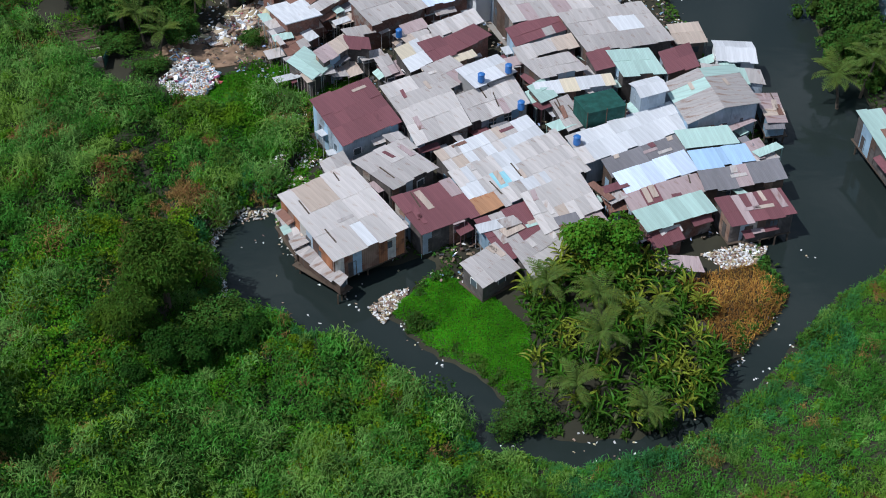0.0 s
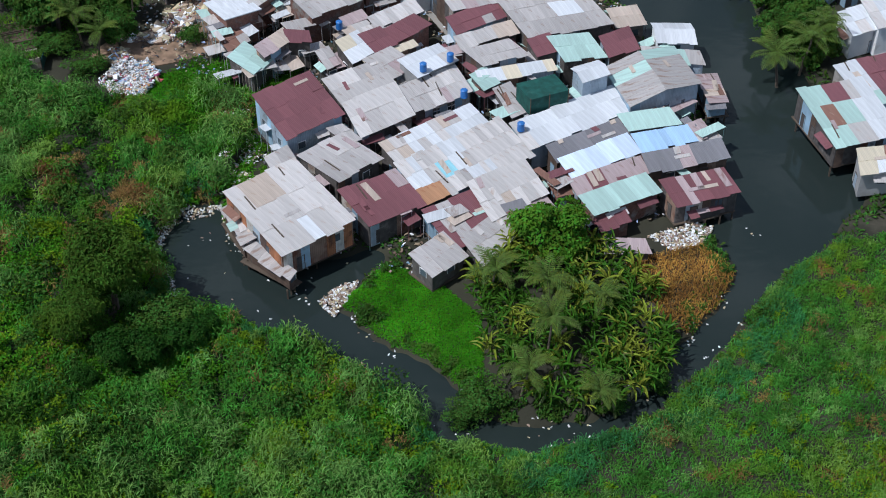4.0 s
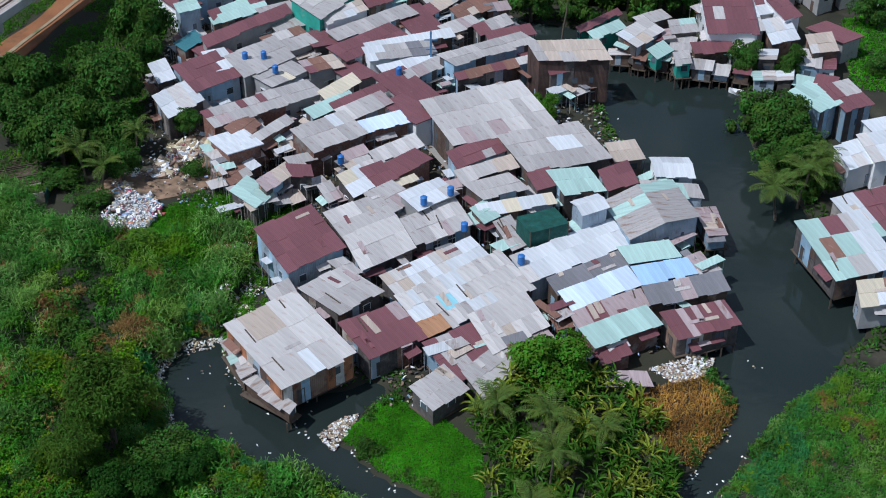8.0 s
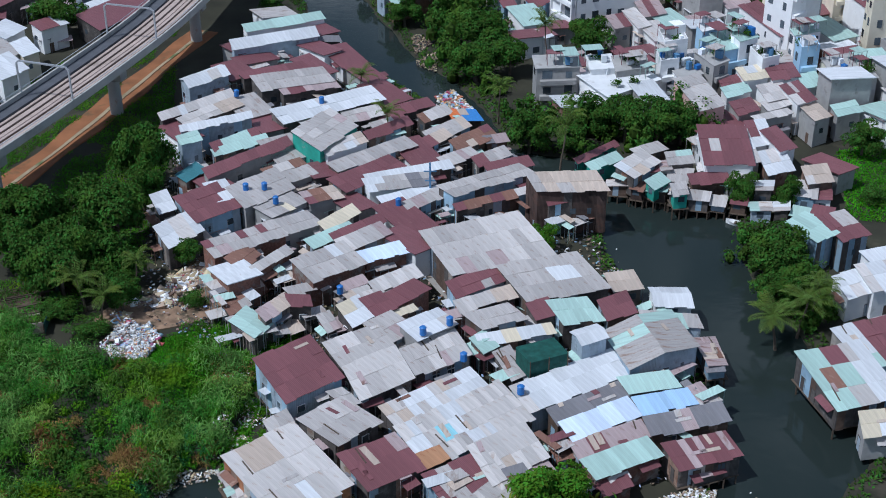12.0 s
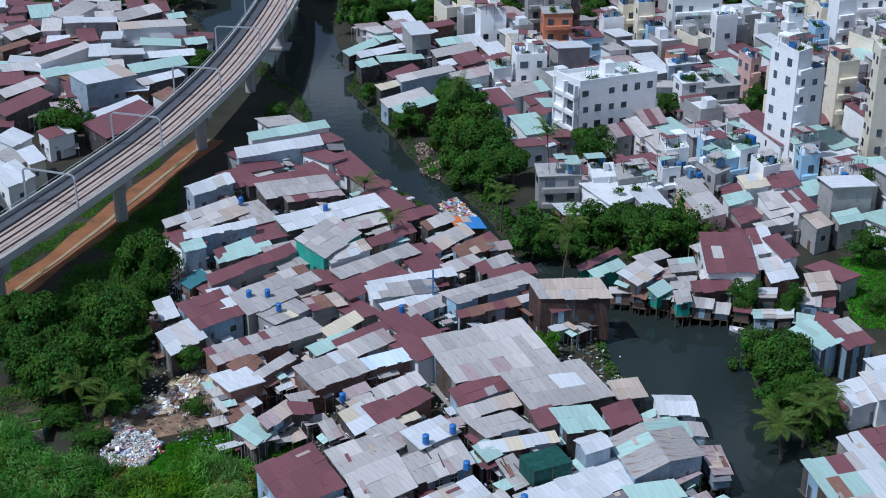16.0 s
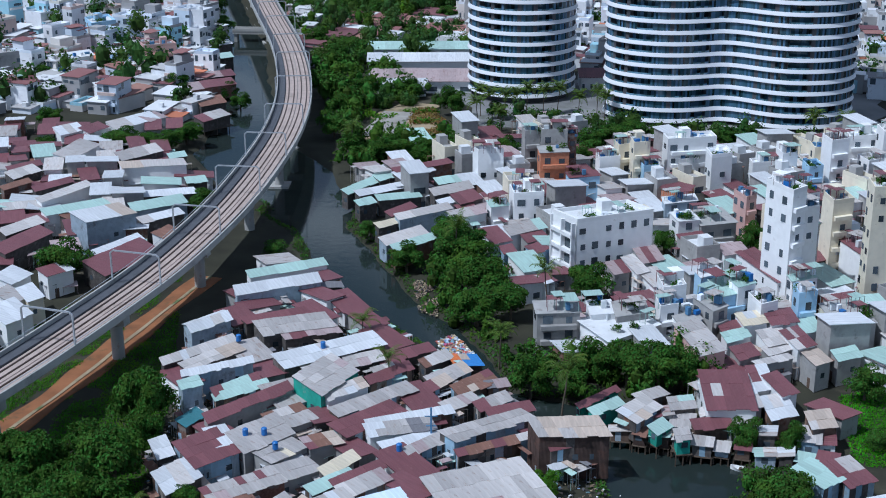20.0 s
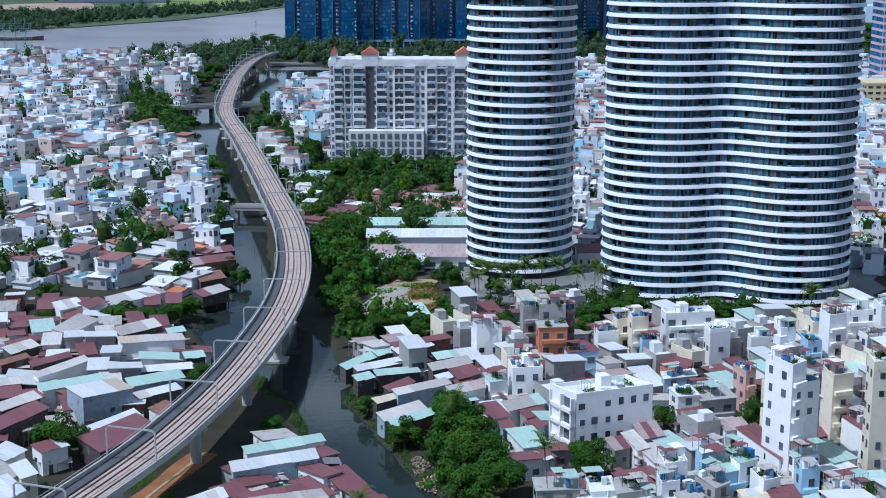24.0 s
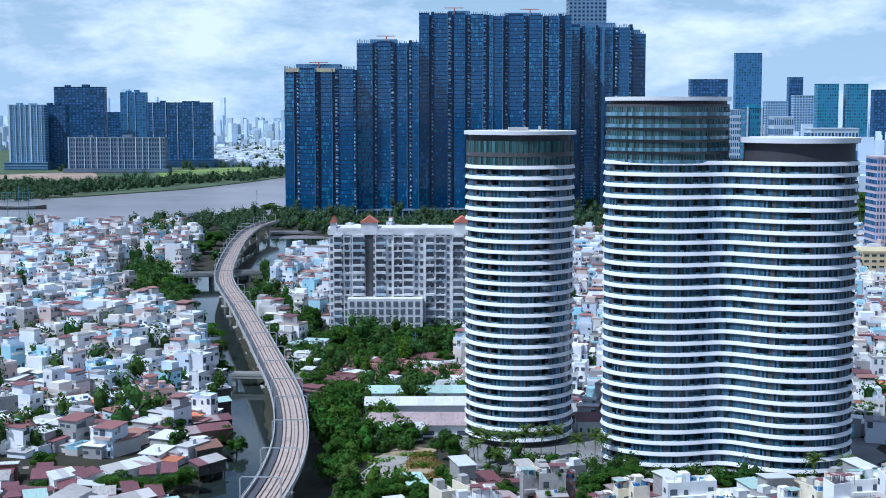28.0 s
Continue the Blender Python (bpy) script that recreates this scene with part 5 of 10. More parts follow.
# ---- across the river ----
# no haze hangs in the air; these block colours carry it
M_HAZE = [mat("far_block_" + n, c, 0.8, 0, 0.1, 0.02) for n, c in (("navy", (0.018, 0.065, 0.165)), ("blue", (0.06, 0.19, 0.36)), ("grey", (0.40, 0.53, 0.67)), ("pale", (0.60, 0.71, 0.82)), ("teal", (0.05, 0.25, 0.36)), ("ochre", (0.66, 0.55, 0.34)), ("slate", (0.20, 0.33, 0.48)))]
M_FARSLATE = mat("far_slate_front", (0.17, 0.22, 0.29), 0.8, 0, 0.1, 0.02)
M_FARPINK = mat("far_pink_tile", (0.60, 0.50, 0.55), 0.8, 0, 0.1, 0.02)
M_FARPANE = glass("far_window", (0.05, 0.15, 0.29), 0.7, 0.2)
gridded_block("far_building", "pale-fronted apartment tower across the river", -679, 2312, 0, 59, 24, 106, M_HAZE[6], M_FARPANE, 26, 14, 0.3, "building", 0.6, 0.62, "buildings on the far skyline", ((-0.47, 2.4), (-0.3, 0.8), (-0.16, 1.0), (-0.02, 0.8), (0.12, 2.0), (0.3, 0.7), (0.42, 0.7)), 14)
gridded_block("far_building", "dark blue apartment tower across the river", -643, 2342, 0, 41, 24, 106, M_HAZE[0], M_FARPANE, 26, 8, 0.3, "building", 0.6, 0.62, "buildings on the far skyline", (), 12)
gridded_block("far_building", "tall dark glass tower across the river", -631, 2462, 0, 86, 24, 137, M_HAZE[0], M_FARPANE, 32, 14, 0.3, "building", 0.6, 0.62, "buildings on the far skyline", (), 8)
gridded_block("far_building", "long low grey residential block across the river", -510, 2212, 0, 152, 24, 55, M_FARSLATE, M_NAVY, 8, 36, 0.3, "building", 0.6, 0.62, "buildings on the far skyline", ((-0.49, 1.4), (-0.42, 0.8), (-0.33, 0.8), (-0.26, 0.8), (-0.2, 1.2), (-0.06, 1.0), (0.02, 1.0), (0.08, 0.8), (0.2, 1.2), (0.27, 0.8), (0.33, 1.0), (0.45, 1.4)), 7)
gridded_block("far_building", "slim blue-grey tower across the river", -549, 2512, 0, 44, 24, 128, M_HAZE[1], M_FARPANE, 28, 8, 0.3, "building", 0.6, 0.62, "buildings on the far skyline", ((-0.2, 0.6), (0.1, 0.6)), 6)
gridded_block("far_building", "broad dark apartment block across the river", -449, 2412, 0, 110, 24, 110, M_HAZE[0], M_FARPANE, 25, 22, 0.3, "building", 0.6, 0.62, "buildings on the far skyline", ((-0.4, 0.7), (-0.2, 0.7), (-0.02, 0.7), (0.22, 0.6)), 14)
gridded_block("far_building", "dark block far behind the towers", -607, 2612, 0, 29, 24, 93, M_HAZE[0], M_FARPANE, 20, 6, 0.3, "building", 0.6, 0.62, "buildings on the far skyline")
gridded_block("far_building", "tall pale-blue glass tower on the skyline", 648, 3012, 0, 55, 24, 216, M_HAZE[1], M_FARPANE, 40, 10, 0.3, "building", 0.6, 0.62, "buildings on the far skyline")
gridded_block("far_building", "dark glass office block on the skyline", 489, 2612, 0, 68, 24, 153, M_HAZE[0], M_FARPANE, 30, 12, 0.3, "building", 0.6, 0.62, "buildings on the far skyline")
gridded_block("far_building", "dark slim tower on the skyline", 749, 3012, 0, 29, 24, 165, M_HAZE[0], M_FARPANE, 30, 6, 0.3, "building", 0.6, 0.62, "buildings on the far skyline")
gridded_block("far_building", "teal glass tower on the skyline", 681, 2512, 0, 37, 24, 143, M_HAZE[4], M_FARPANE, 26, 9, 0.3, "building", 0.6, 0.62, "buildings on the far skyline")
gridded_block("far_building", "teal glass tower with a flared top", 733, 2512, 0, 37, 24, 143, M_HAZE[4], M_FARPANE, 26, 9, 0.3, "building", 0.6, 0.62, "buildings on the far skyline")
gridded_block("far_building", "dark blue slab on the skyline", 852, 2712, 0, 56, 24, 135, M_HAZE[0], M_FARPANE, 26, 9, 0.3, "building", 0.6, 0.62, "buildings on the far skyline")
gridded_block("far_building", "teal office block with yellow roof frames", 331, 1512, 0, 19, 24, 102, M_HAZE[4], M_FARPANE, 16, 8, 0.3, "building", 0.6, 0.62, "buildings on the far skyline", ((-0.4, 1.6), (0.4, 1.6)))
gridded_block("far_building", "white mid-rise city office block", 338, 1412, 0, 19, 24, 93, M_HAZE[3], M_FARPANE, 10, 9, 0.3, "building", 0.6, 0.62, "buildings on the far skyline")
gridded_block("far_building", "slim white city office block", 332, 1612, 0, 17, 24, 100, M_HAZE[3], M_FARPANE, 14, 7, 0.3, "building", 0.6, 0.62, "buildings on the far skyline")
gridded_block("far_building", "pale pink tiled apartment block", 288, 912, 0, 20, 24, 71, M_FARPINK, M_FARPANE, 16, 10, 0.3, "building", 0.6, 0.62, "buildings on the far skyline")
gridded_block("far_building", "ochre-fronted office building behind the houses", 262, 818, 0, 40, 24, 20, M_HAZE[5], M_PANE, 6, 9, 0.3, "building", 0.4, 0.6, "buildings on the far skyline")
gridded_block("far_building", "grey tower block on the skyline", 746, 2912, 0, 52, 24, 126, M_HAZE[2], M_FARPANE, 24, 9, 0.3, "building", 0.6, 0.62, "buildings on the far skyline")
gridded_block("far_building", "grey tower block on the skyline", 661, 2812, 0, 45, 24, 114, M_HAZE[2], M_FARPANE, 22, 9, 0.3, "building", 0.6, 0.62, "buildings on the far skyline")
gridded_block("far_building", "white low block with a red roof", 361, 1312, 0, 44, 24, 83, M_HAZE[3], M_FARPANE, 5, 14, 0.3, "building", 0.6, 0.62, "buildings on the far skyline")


# ---- masonry houses ----
SLAB = {"slabw": mat("white_roof_slab", (0.72, 0.73, 0.74), 0.8, 0, 0.08, 0.4, (0.45, 0.44, 0.42), 0.3, 0.3), "slabg": mat("grey_roof_slab", (0.40, 0.39, 0.38), 0.9, 0, 0.12, 0.4, (0.24, 0.22, 0.2), 0.3, 0.3),
        "slabm": SHEET["mint"], "slabr": SHEET["red"]}
HOUSEWORDS = {"white": "white-painted", "grey": "bare cement", "cream": "cream-painted", "brick": "bare brick", "orangewall": "orange brick", "pureblue": "pale blue", "pinkwall": "pinkish", "bluegrey": "grey-blue"}
house_rng = random.Random(21)
FLAT = []


def house(x, y, turn, skew, width, depth, top, axis, rise, slab, wall):
    """A narrow masonry house with a flat or low roof, parapet and windows on its two open sides."""
    rng = house_rng
    v, u = local_frame(turn, skew)
    OCC.append((x, y, 0.5 * max(min(width, depth), 0.6 * max(width, depth))))
    root = new("town_house")
    FLAT.append((x, y, turn, width, depth, top + (rise or 0.08)))
    root.location = (x, y, 0)
    n_floor = max(1, round(top / 3.4))
    tagged(root, f"{HOUSEWORDS.get(wall, 'plain')} masonry house of {('one storey', 'two storeys', 'three storeys', 'four storeys')[min(n_floor, 4) - 1] if n_floor < 5 else 'many storeys'}", "house", "houses of the dense town")

    def place(a, b, z):
        q = u * (a * depth) + v * (b * width)
        return Vector((q.x, q.y, z))
    cs = [(-0.5, -0.5), (-0.5, 0.5), (0.5, 0.5), (0.5, -0.5)]
    raw("wall", [place(a, b, 0.4) for a, b in cs] + [place(a, b, top) for a, b in cs], BOX, WALL[wall], root)
    if rise:
        cs2 = [(-0.55, -0.54), (-0.55, 0.54), (0.55, 0.54), (0.55, -0.54)]
        zs = [top, top, top + rise, top + rise]
        raw("roof", [place(a, b, z + 0.02) for (a, b), z in zip(cs2, zs)] + [place(a, b, z + 0.12) for (a, b), z in zip(cs2, zs)], BOX, SLAB[slab], root)
    else:
        raw("roof", [place(a * 0.94, b * 0.94, top + 0.004) for a, b in cs] + [place(a * 0.94, b * 0.94, top + 0.08) for a, b in cs], BOX, SLAB[slab], root)
        vs, fs = [], []
        for k in range(4):
            a, b = place(*cs[k], 0), place(*cs[(k + 1) % 4], 0)
            i0, i1 = a * 0.93, b * 0.93
            q = len(vs)
            vs += [Vector((p.x, p.y, z)) for z in (top, top + 0.9) for p in (a, b, i1, i0)]
            fs += [tuple(i + q for i in f) for f in BOX]
        raw("parapet", vs, fs, WALL[wall], root)
        if width > 4 and rng.random() < 0.7:
            o = place(0.2, rng.uniform(-0.2, 0.2), 0)
            boxes("stair_hut", [(-1.1, -1.3, top + 0.08, 1.1, 1.3, top + 2.4)], WALL[wall], root, m=pose(o.x, o.y, 0, 0, 0, turn))
        if rng.random() < 0.6:
            o = place(-0.2, rng.uniform(-0.3, 0.3), 0)
            bm = bmesh.new()
            bmesh.ops.create_cone(bm, cap_ends=True, segments=12, radius1=0.6, radius2=0.55, depth=1.4)
            part("water_tank", bm, M_STEEL, root, "steel roof tank", m=pose(o.x, o.y, top + 1.0))
    for sd in range(2):
        span = width if sd == 0 else depth
        cols = max(1, min(6, int(span / 2.9)))
        if sd == 1 and rng.random() < 0.35:
            continue
        for f in range(n_floor):
            z0 = 0.4 + f * (top - 0.4) / n_floor + 0.9
            for k in range(cols):
                if rng.random() < 0.22:
                    continue
                t = (k + 0.5) / cols - 0.5
                c, al, out = (place(-0.5, t, 0), v, -u) if sd == 0 else (place(t, -0.5, 0), u, -v)
                w = rng.choice((0.55, 0.7, 0.9))
                m = Matrix(((al.x, out.x, 0, c.x), (al.y, out.y, 0, c.y), (0, 0, 1, 0), (0, 0, 0, 1)))
                boxes("window", [(-w, -0.1, z0, w, 0.06, z0 + rng.choice((1.2, 1.5)))], M_PANE, root, m=m)
    if n_floor > 1 and rng.random() < 0.6:
        for f in range(1, n_floor):
            z0 = 0.4 + f * (top - 0.4) / n_floor
            raw("balcony", [place(a, b, z) for z in (z0 - 0.1, z0 + 0.75) for a, b in ((-0.5 - 0.9 / depth, -0.42), (-0.5 - 0.9 / depth, 0.42), (-0.5, 0.42), (-0.5, -0.42))], BOX, WALL[wall], root)
    return root


white_block = house(32.1, 272.8, 22, 103, 17.4, 7.9, 14.0, "u", 0.0, "slabw", "white")
_v, _u = local_frame(22, 103)
end_face = Matrix(((_u.x, -_v.x, 0, -_v.x * 8.7), (_u.y, -_v.y, 0, -_v.y * 8.7), (0, 0, 1, 0), (0, 0, 0, 1)))
for f in range(4):
    # thin dark panels paint the shaded openings between slabs and piers
    boxes("loggia", [(-3.4, 0.0, 1.4 + 3.35 * f, -0.3, 0.04, 3.5 + 3.35 * f), (0.3, 0.0, 1.4 + 3.35 * f, 3.4, 0.04, 3.5 + 3.35 * f)], M_PANE, white_block, "dark panels standing for the shade in open loggias", m=end_face)
    boxes("loggia_slab", [(-3.95, 0.0, 0.75 + 3.35 * f, 3.95, 0.9, 1.5 + 3.35 * f)], WALL["white"], white_block, m=end_face)
boxes("loggia_pier", [(-3.95, 0.0, 0.4, -3.55, 0.9, 14.0)], WALL["white"], white_block, m=end_face)
boxes("loggia_pier", [(-0.2, 0.0, 0.4, 0.2, 0.9, 14.0)], WALL["white"], white_block, m=end_face)
boxes("loggia_pier", [(3.55, 0.0, 0.4, 3.95, 0.9, 14.0)], WALL["white"], white_block, m=end_face)
house(10.3, 329.9, 5, 108, 6.2, 3.3, 11.0, "u", 0.0, "slabw", "white")
house(21.1, 337.1, 16, 82, 4.0, 4.4, 14.0, "u", 0.0, "slabg", "grey")
house(26.1, 329.4, 8, 87, 7.0, 5.0, 11.5, "u", 0.3, "slabg", "orangewall")
house(26.5, 336.3, 0, 95, 6.4, 4.4, 14.5, "u", 0.0, "slabw", "grey")
house(31.1, 337.3, 14, 81, 2.2, 3.2, 13.0, "u", 0.0, "slabg", "brick")
house(18.1, 300.4, 10, 86, 6.9, 6.8, 10.0, "u", 0.0, "slabw", "white")
house(16.9, 312.6, 0, 98, 6.1, 7.3, 9.0, "u", 0.0, "slabg", "cream")
house(44.1, 335.9, 21, 79, 4.4, 4.8, 11.0, "u", 0.0, "slabw", "cream")
house(47.3, 331.3, 14, 79, 4.2, 6.2, 13.0, "u", 0.0, "slabg", "cream")
house(39.9, 333.2, 16, 83, 5.4, 4.1, 8.5, "u", 0.0, "slabw", "white")
house(60.0, 334.8, 12, 83, 12.6, 5.3, 13.0, "u", 0.0, "slabw", "white")
house(65.4, 324.5, 21, 72, 5.6, 6.4, 12.0, "u", 0.0, "slabw", "white")
house(77.6, 330.1, 13, 78, 6.8, 3.9, 8.0, "u", 0.0, "slabg", "white")
house(82.6, 328.6, 21, 72, 4.2, 6.0, 11.0, "u", 0.0, "slabw", "white")
house(92.9, 337.3, 14, 75, 4.2, 5.7, 10.0, "u", 0.0, "slabw", "cream")
house(94.6, 330.2, 24, 72, 5.1, 6.7, 14.0, "u", 0.0, "slabg", "white")
house(104.5, 341.6, 11, 73, 8.5, 7.1, 12.0, "u", 0.0, "slabw", "white")
house(103.5, 329.7, 29, 72, 5.0, 5.9, 9.0, "u", 0.0, "slabg", "white")
house(110.2, 335.0, 16, 72, 7.8, 7.0, 15.0, "u", 0.0, "slabw", "white")
house(88.0, 324.2, 21, 72, 4.0, 5.8, 9.0, "u", 0.0, "slabw", "pureblue")
house(64.9, 255.9, 41, 72, 4.3, 8.5, 25.0, "u", 0.0, "slabw", "white")
house(69.0, 259.8, 29, 72, 5.0, 7.8, 20.0, "u", 0.0, "slabw", "white")
house(70.1, 259.9, 25, 72, 4.9, 4.6, 16.5, "u", 0.3, "slabm", "grey")
house(80.1, 273.6, 22, 72, 5.0, 6.8, 17.0, "u", 0.0, "slabg", "cream")
house(84.5, 256.3, 11, 74, 7.4, 6.2, 25.0, "u", 0.0, "slabw", "cream")
house(80.3, 296.6, 24, 72, 3.1, 5.8, 12.0, "u", 0.3, "slabr", "white")
house(51.9, 297.5, 18, 74, 7.8, 4.0, 9.0, "u", 0.3, "slabw", "bluegrey")
house(51.1, 285.4, 14, 88, 4.8, 5.3, 9.0, "u", 0.3, "slabw", "white")
house(57.3, 287.9, 16, 86, 8.2, 8.6, 8.0, "u", 0.4, "slabg", "grey")
house(41.4, 240.4, 21, 72, 4.7, 6.2, 11.0, "u", 0.0, "slabw", "white")
house(39.9, 235.4, 21, 72, 3.7, 4.6, 9.0, "u", 0.0, "slabw", "white")
house(49.9, 251.3, 29, 75, 4.4, 3.0, 9.0, "u", 0.4, "slabw", "pureblue")
house(52.2, 243.0, 27, 72, 5.6, 7.5, 9.5, "u", 0.3, "slabm", "pureblue")
house(54.3, 243.4, 32, 72, 4.3, 7.0, 11.0, "u", 0.3, "slabm", "white")
house(67.7, 249.4, 24, 72, 5.8, 2.8, 9.0, "u", 0.3, "slabm", "white")
house(65.0, 236.8, 17, 72, 3.7, 5.0, 11.0, "u", 0.0, "slabg", "pureblue")
house(69.5, 233.3, 23, 72, 3.9, 6.4, 8.5, "u", 0.4, "slabg", "cream")
house(73.4, 232.6, 23, 72, 3.9, 10.1, 8.5, "u", 0.5, "slabg", "grey")
house(19.9, 233.7, 6, 88, 7.7, 4.9, 9.0, "u", 0.4, "slabg", "grey")
house(27.9, 234.7, 10, 83, 4.5, 5.4, 8.5, "u", 0.4, "slabw", "white")
house(33.2, 234.7, 20, 72, 6.3, 5.7, 8.5, "u", 0.5, "slabg", "grey")
house(30.9, 231.1, 38, 80, 12.2, 9.2, 7.0, "u", 0.4, "slabw", "white")
house(47.7, 235.3, 41, 72, 4.1, 6.5, 9.5, "u", 0.3, "slabg", "grey")
house(66.4, 297.6, 33, 72, 3.0, 6.2, 10.0, "u", 0.0, "slabg", "pinkwall")
house(59.5, 333.0, 16, 74, 5.3, 4.0, 8.0, "u", 0.0, "slabg", "white")
house(49.3, 327.5, 14, 82, 3.9, 4.4, 8.0, "u", 0.0, "slabg", "pureblue")
house(32.5, 319.9, 15, 89, 7.4, 3.4, 8.0, "u", 0.4, "slabr", "pureblue")
house(11.6, 297.7, 22, 81, 4.4, 4.1, 8.0, "u", 0.3, "slabm", "white")
house(81.0, 274.6, 25, 72, 5.1, 6.2, 9.0, "u", 0.3, "slabr", "white")
house(83.4, 266.3, 33, 72, 4.9, 9.2, 9.0, "u", 0.3, "slabr", "white")
house(57.6, 237.3, 29, 72, 3.9, 6.0, 9.0, "u", 0.0, "slabg", "white")
house(42.7, 235.0, 30, 72, 5.1, 8.3, 7.5, "u", 0.4, "slabg", "white")

house(-121.8, 493.2, 42, 72, 9.5, 12.7, 12.5, "u", 0.0, "slabw", "pureblue")
house(-123.1, 559.3, 33, 78, 7.7, 12.2, 15.5, "u", 0.0, "slabw", "white")
house(-118.2, 575.1, 48, 72, 9.6, 15.3, 13.0, "u", 0.0, "slabw", "white")
house(-93.7, 453.1, 20, 93, 10.6, 6.0, 12.0, "u", 0.0, "slabg", "pinkwall")
house(-121.8, 450.5, 39, 76, 14.1, 8.1, 9.0, "u", 0.3, "slabw", "white")
house(-118.6, 441.9, 34, 82, 14.7, 5.9, 6.0, "u", 0.3, "slabw", "white")
house(-101.7, 418.4, 46, 72, 9.4, 9.1, 7.0, "u", 0.3, "slabw", "white")
house(-102.8, 450.0, 55, 72, 10.5, 7.3, 7.0, "u", 0.4, "slabw", "white")
house(-107.1, 465.9, 36, 75, 11.1, 6.4, 8.0, "u", 0.3, "slabw", "pureblue")
house(-129.7, 418.9, 43, 72, 11.0, 11.1, 8.0, "u", 0.3, "slabr", "white")
house(-140.9, 447.4, 33, 84, 8.2, 9.9, 11.0, "u", 0.0, "slabg", "grey")
house(-170.5, 598.0, 45, 72, 8.5, 13.8, 10.0, "u", 0.4, "slabw", "white")
house(-189.0, 618.2, 48, 72, 13.1, 21.2, 12.0, "u", 0.0, "slabg", "white")
house(-187.6, 673.5, 39, 72, 21.1, 24.9, 12.0, "u", 0.0, "slabg", "white")
house(-181.5, 730.0, 52, 72, 14.3, 24.4, 13.0, "u", 0.0, "slabw", "pureblue")
house(-155.5, 597.8, 47, 72, 10.2, 14.2, 9.0, "u", 0.3, "slabg", "white")
house(-132.3, 554.1, 30, 80, 10.6, 14.9, 10.0, "u", 0.3, "slabg", "pinkwall")
house(-143.4, 542.3, 46, 72, 10.4, 13.0, 9.0, "u", 0.3, "slabg", "cream")

shack(54.0, 313.1, -47, 108, 7.8, 6.1, 7.0, "u", 0.5, "red", "orangewall")
shack(51.9, 278.6, 20, 83, 6.3, 5.1, 6.5, "u", 0.5, "red", "grey")
shack(58.9, 271.9, 19, 81, 6.1, 5.5, 6.5, "u", 0.5, "red", "white")
shack(63.3, 261.1, 36, 72, 5.7, 16.7, 7.0, "u", 0.5, "redwhite", "white")
shack(41.2, 268.3, 25, 73, 5.5, 8.0, 6.5, "u", 0.5, "red", "grey")
shack(37.7, 262.5, 32, 72, 3.5, 9.5, 6.5, "u", 0.4, "pale", "white")
shack(34.2, 262.2, 27, 75, 4.1, 6.4, 6.0, "u", 0.4, "red", "grey")
shack(76.6, 237.5, 12, 86, 6.3, 3.7, 9.0, "u", 0.4, "mint", "grey")
shack(60.0, 233.0, 16, 79, 5.8, 6.1, 7.5, "u", 0.5, "red", "white")
shack(54.6, 232.4, 18, 81, 5.2, 5.1, 7.5, "u", 0.4, "cream", "white")
shack(51.1, 230.9, 26, 72, 5.8, 3.9, 6.5, "u", 0.4, "red", "dark")
shack(50.9, 227.1, 28, 72, 5.7, 3.5, 6.5, "u", 0.4, "mint", "white")
shack(43.6, 222.5, 29, 73, 5.8, 13.1, 8.0, "u", 0.5, "grey", "pinkwall")
shack(-20.4, 320.4, 56, 72, 12.6, 3.0, 5.0, "u", 0.5, "mint", "dark")
shack(-15.3, 317.5, 34, 83, 13.6, 3.6, 5.0, "u", 0.5, "white", "dark")
shack(-14.7, 327.1, 47, 72, 6.5, 4.6, 5.5, "u", 0.4, "mint", "dark")
shack(-7.8, 328.9, 46, 72, 12.0, 5.7, 6.0, "u", 0.5, "white", "dark")
shack(-5.8, 332.4, 32, 94, 16.6, 2.7, 6.5, "u", 0.5, "red", "brick")
shack(0.4, 323.6, 26, 82, 6.3, 5.0, 5.5, "u", 0.4, "mint", "dark")
shack(1.4, 315.6, 35, 72, 11.7, 4.7, 5.8, "u", 0.5, "grey", "dark")
shack(-18.5, 308.2, 40, 75, 5.2, 3.8, 5.0, "u", 0.4, "mint", "dark")
shack(-11.0, 312.3, 17, 91, 10.7, 3.7, 5.0, "u", 0.4, "mint", "dark")
shack(-10.2, 302.4, 52, 72, 9.4, 2.9, 5.0, "u", 0.4, "red", "dark")
shack(-4.9, 297.6, 35, 80, 14.7, 3.5, 6.0, "u", 0.5, "pale", "bluegrey")
shack(-13.0, 292.6, 37, 84, 5.8, 2.6, 5.0, "u", 0.4, "cream", "dark")
shack(-9.0, 283.7, 43, 72, 12.3, 4.6, 5.2, "u", 0.5, "pale", "bluegrey")
shack(-6.7, 279.6, 42, 72, 12.1, 3.2, 5.2, "u", 0.4, "mint", "brick")
shack(4.7, 294.3, 31, 76, 9.1, 4.9, 7.0, "u", 0.4, "redgrey", "white")
shack(4.8, 307.0, 40, 72, 7.2, 6.6, 6.5, "u", 0.5, "red", "dark")
shack(-0.0, 305.3, 40, 81, 4.5, 3.0, 6.0, "u", 0.4, "white", "white")
shack(17.0, 285.8, 34, 72, 10.0, 5.6, 6.5, "u", 0.4, "mintold", "white")
shack(10.4, 280.4, 26, 83, 4.9, 9.4, 6.5, "u", 0.4, "redwhite", "white")
shack(19.0, 274.0, 43, 72, 5.0, 4.4, 6.0, "u", 0.3, "red", "blue")
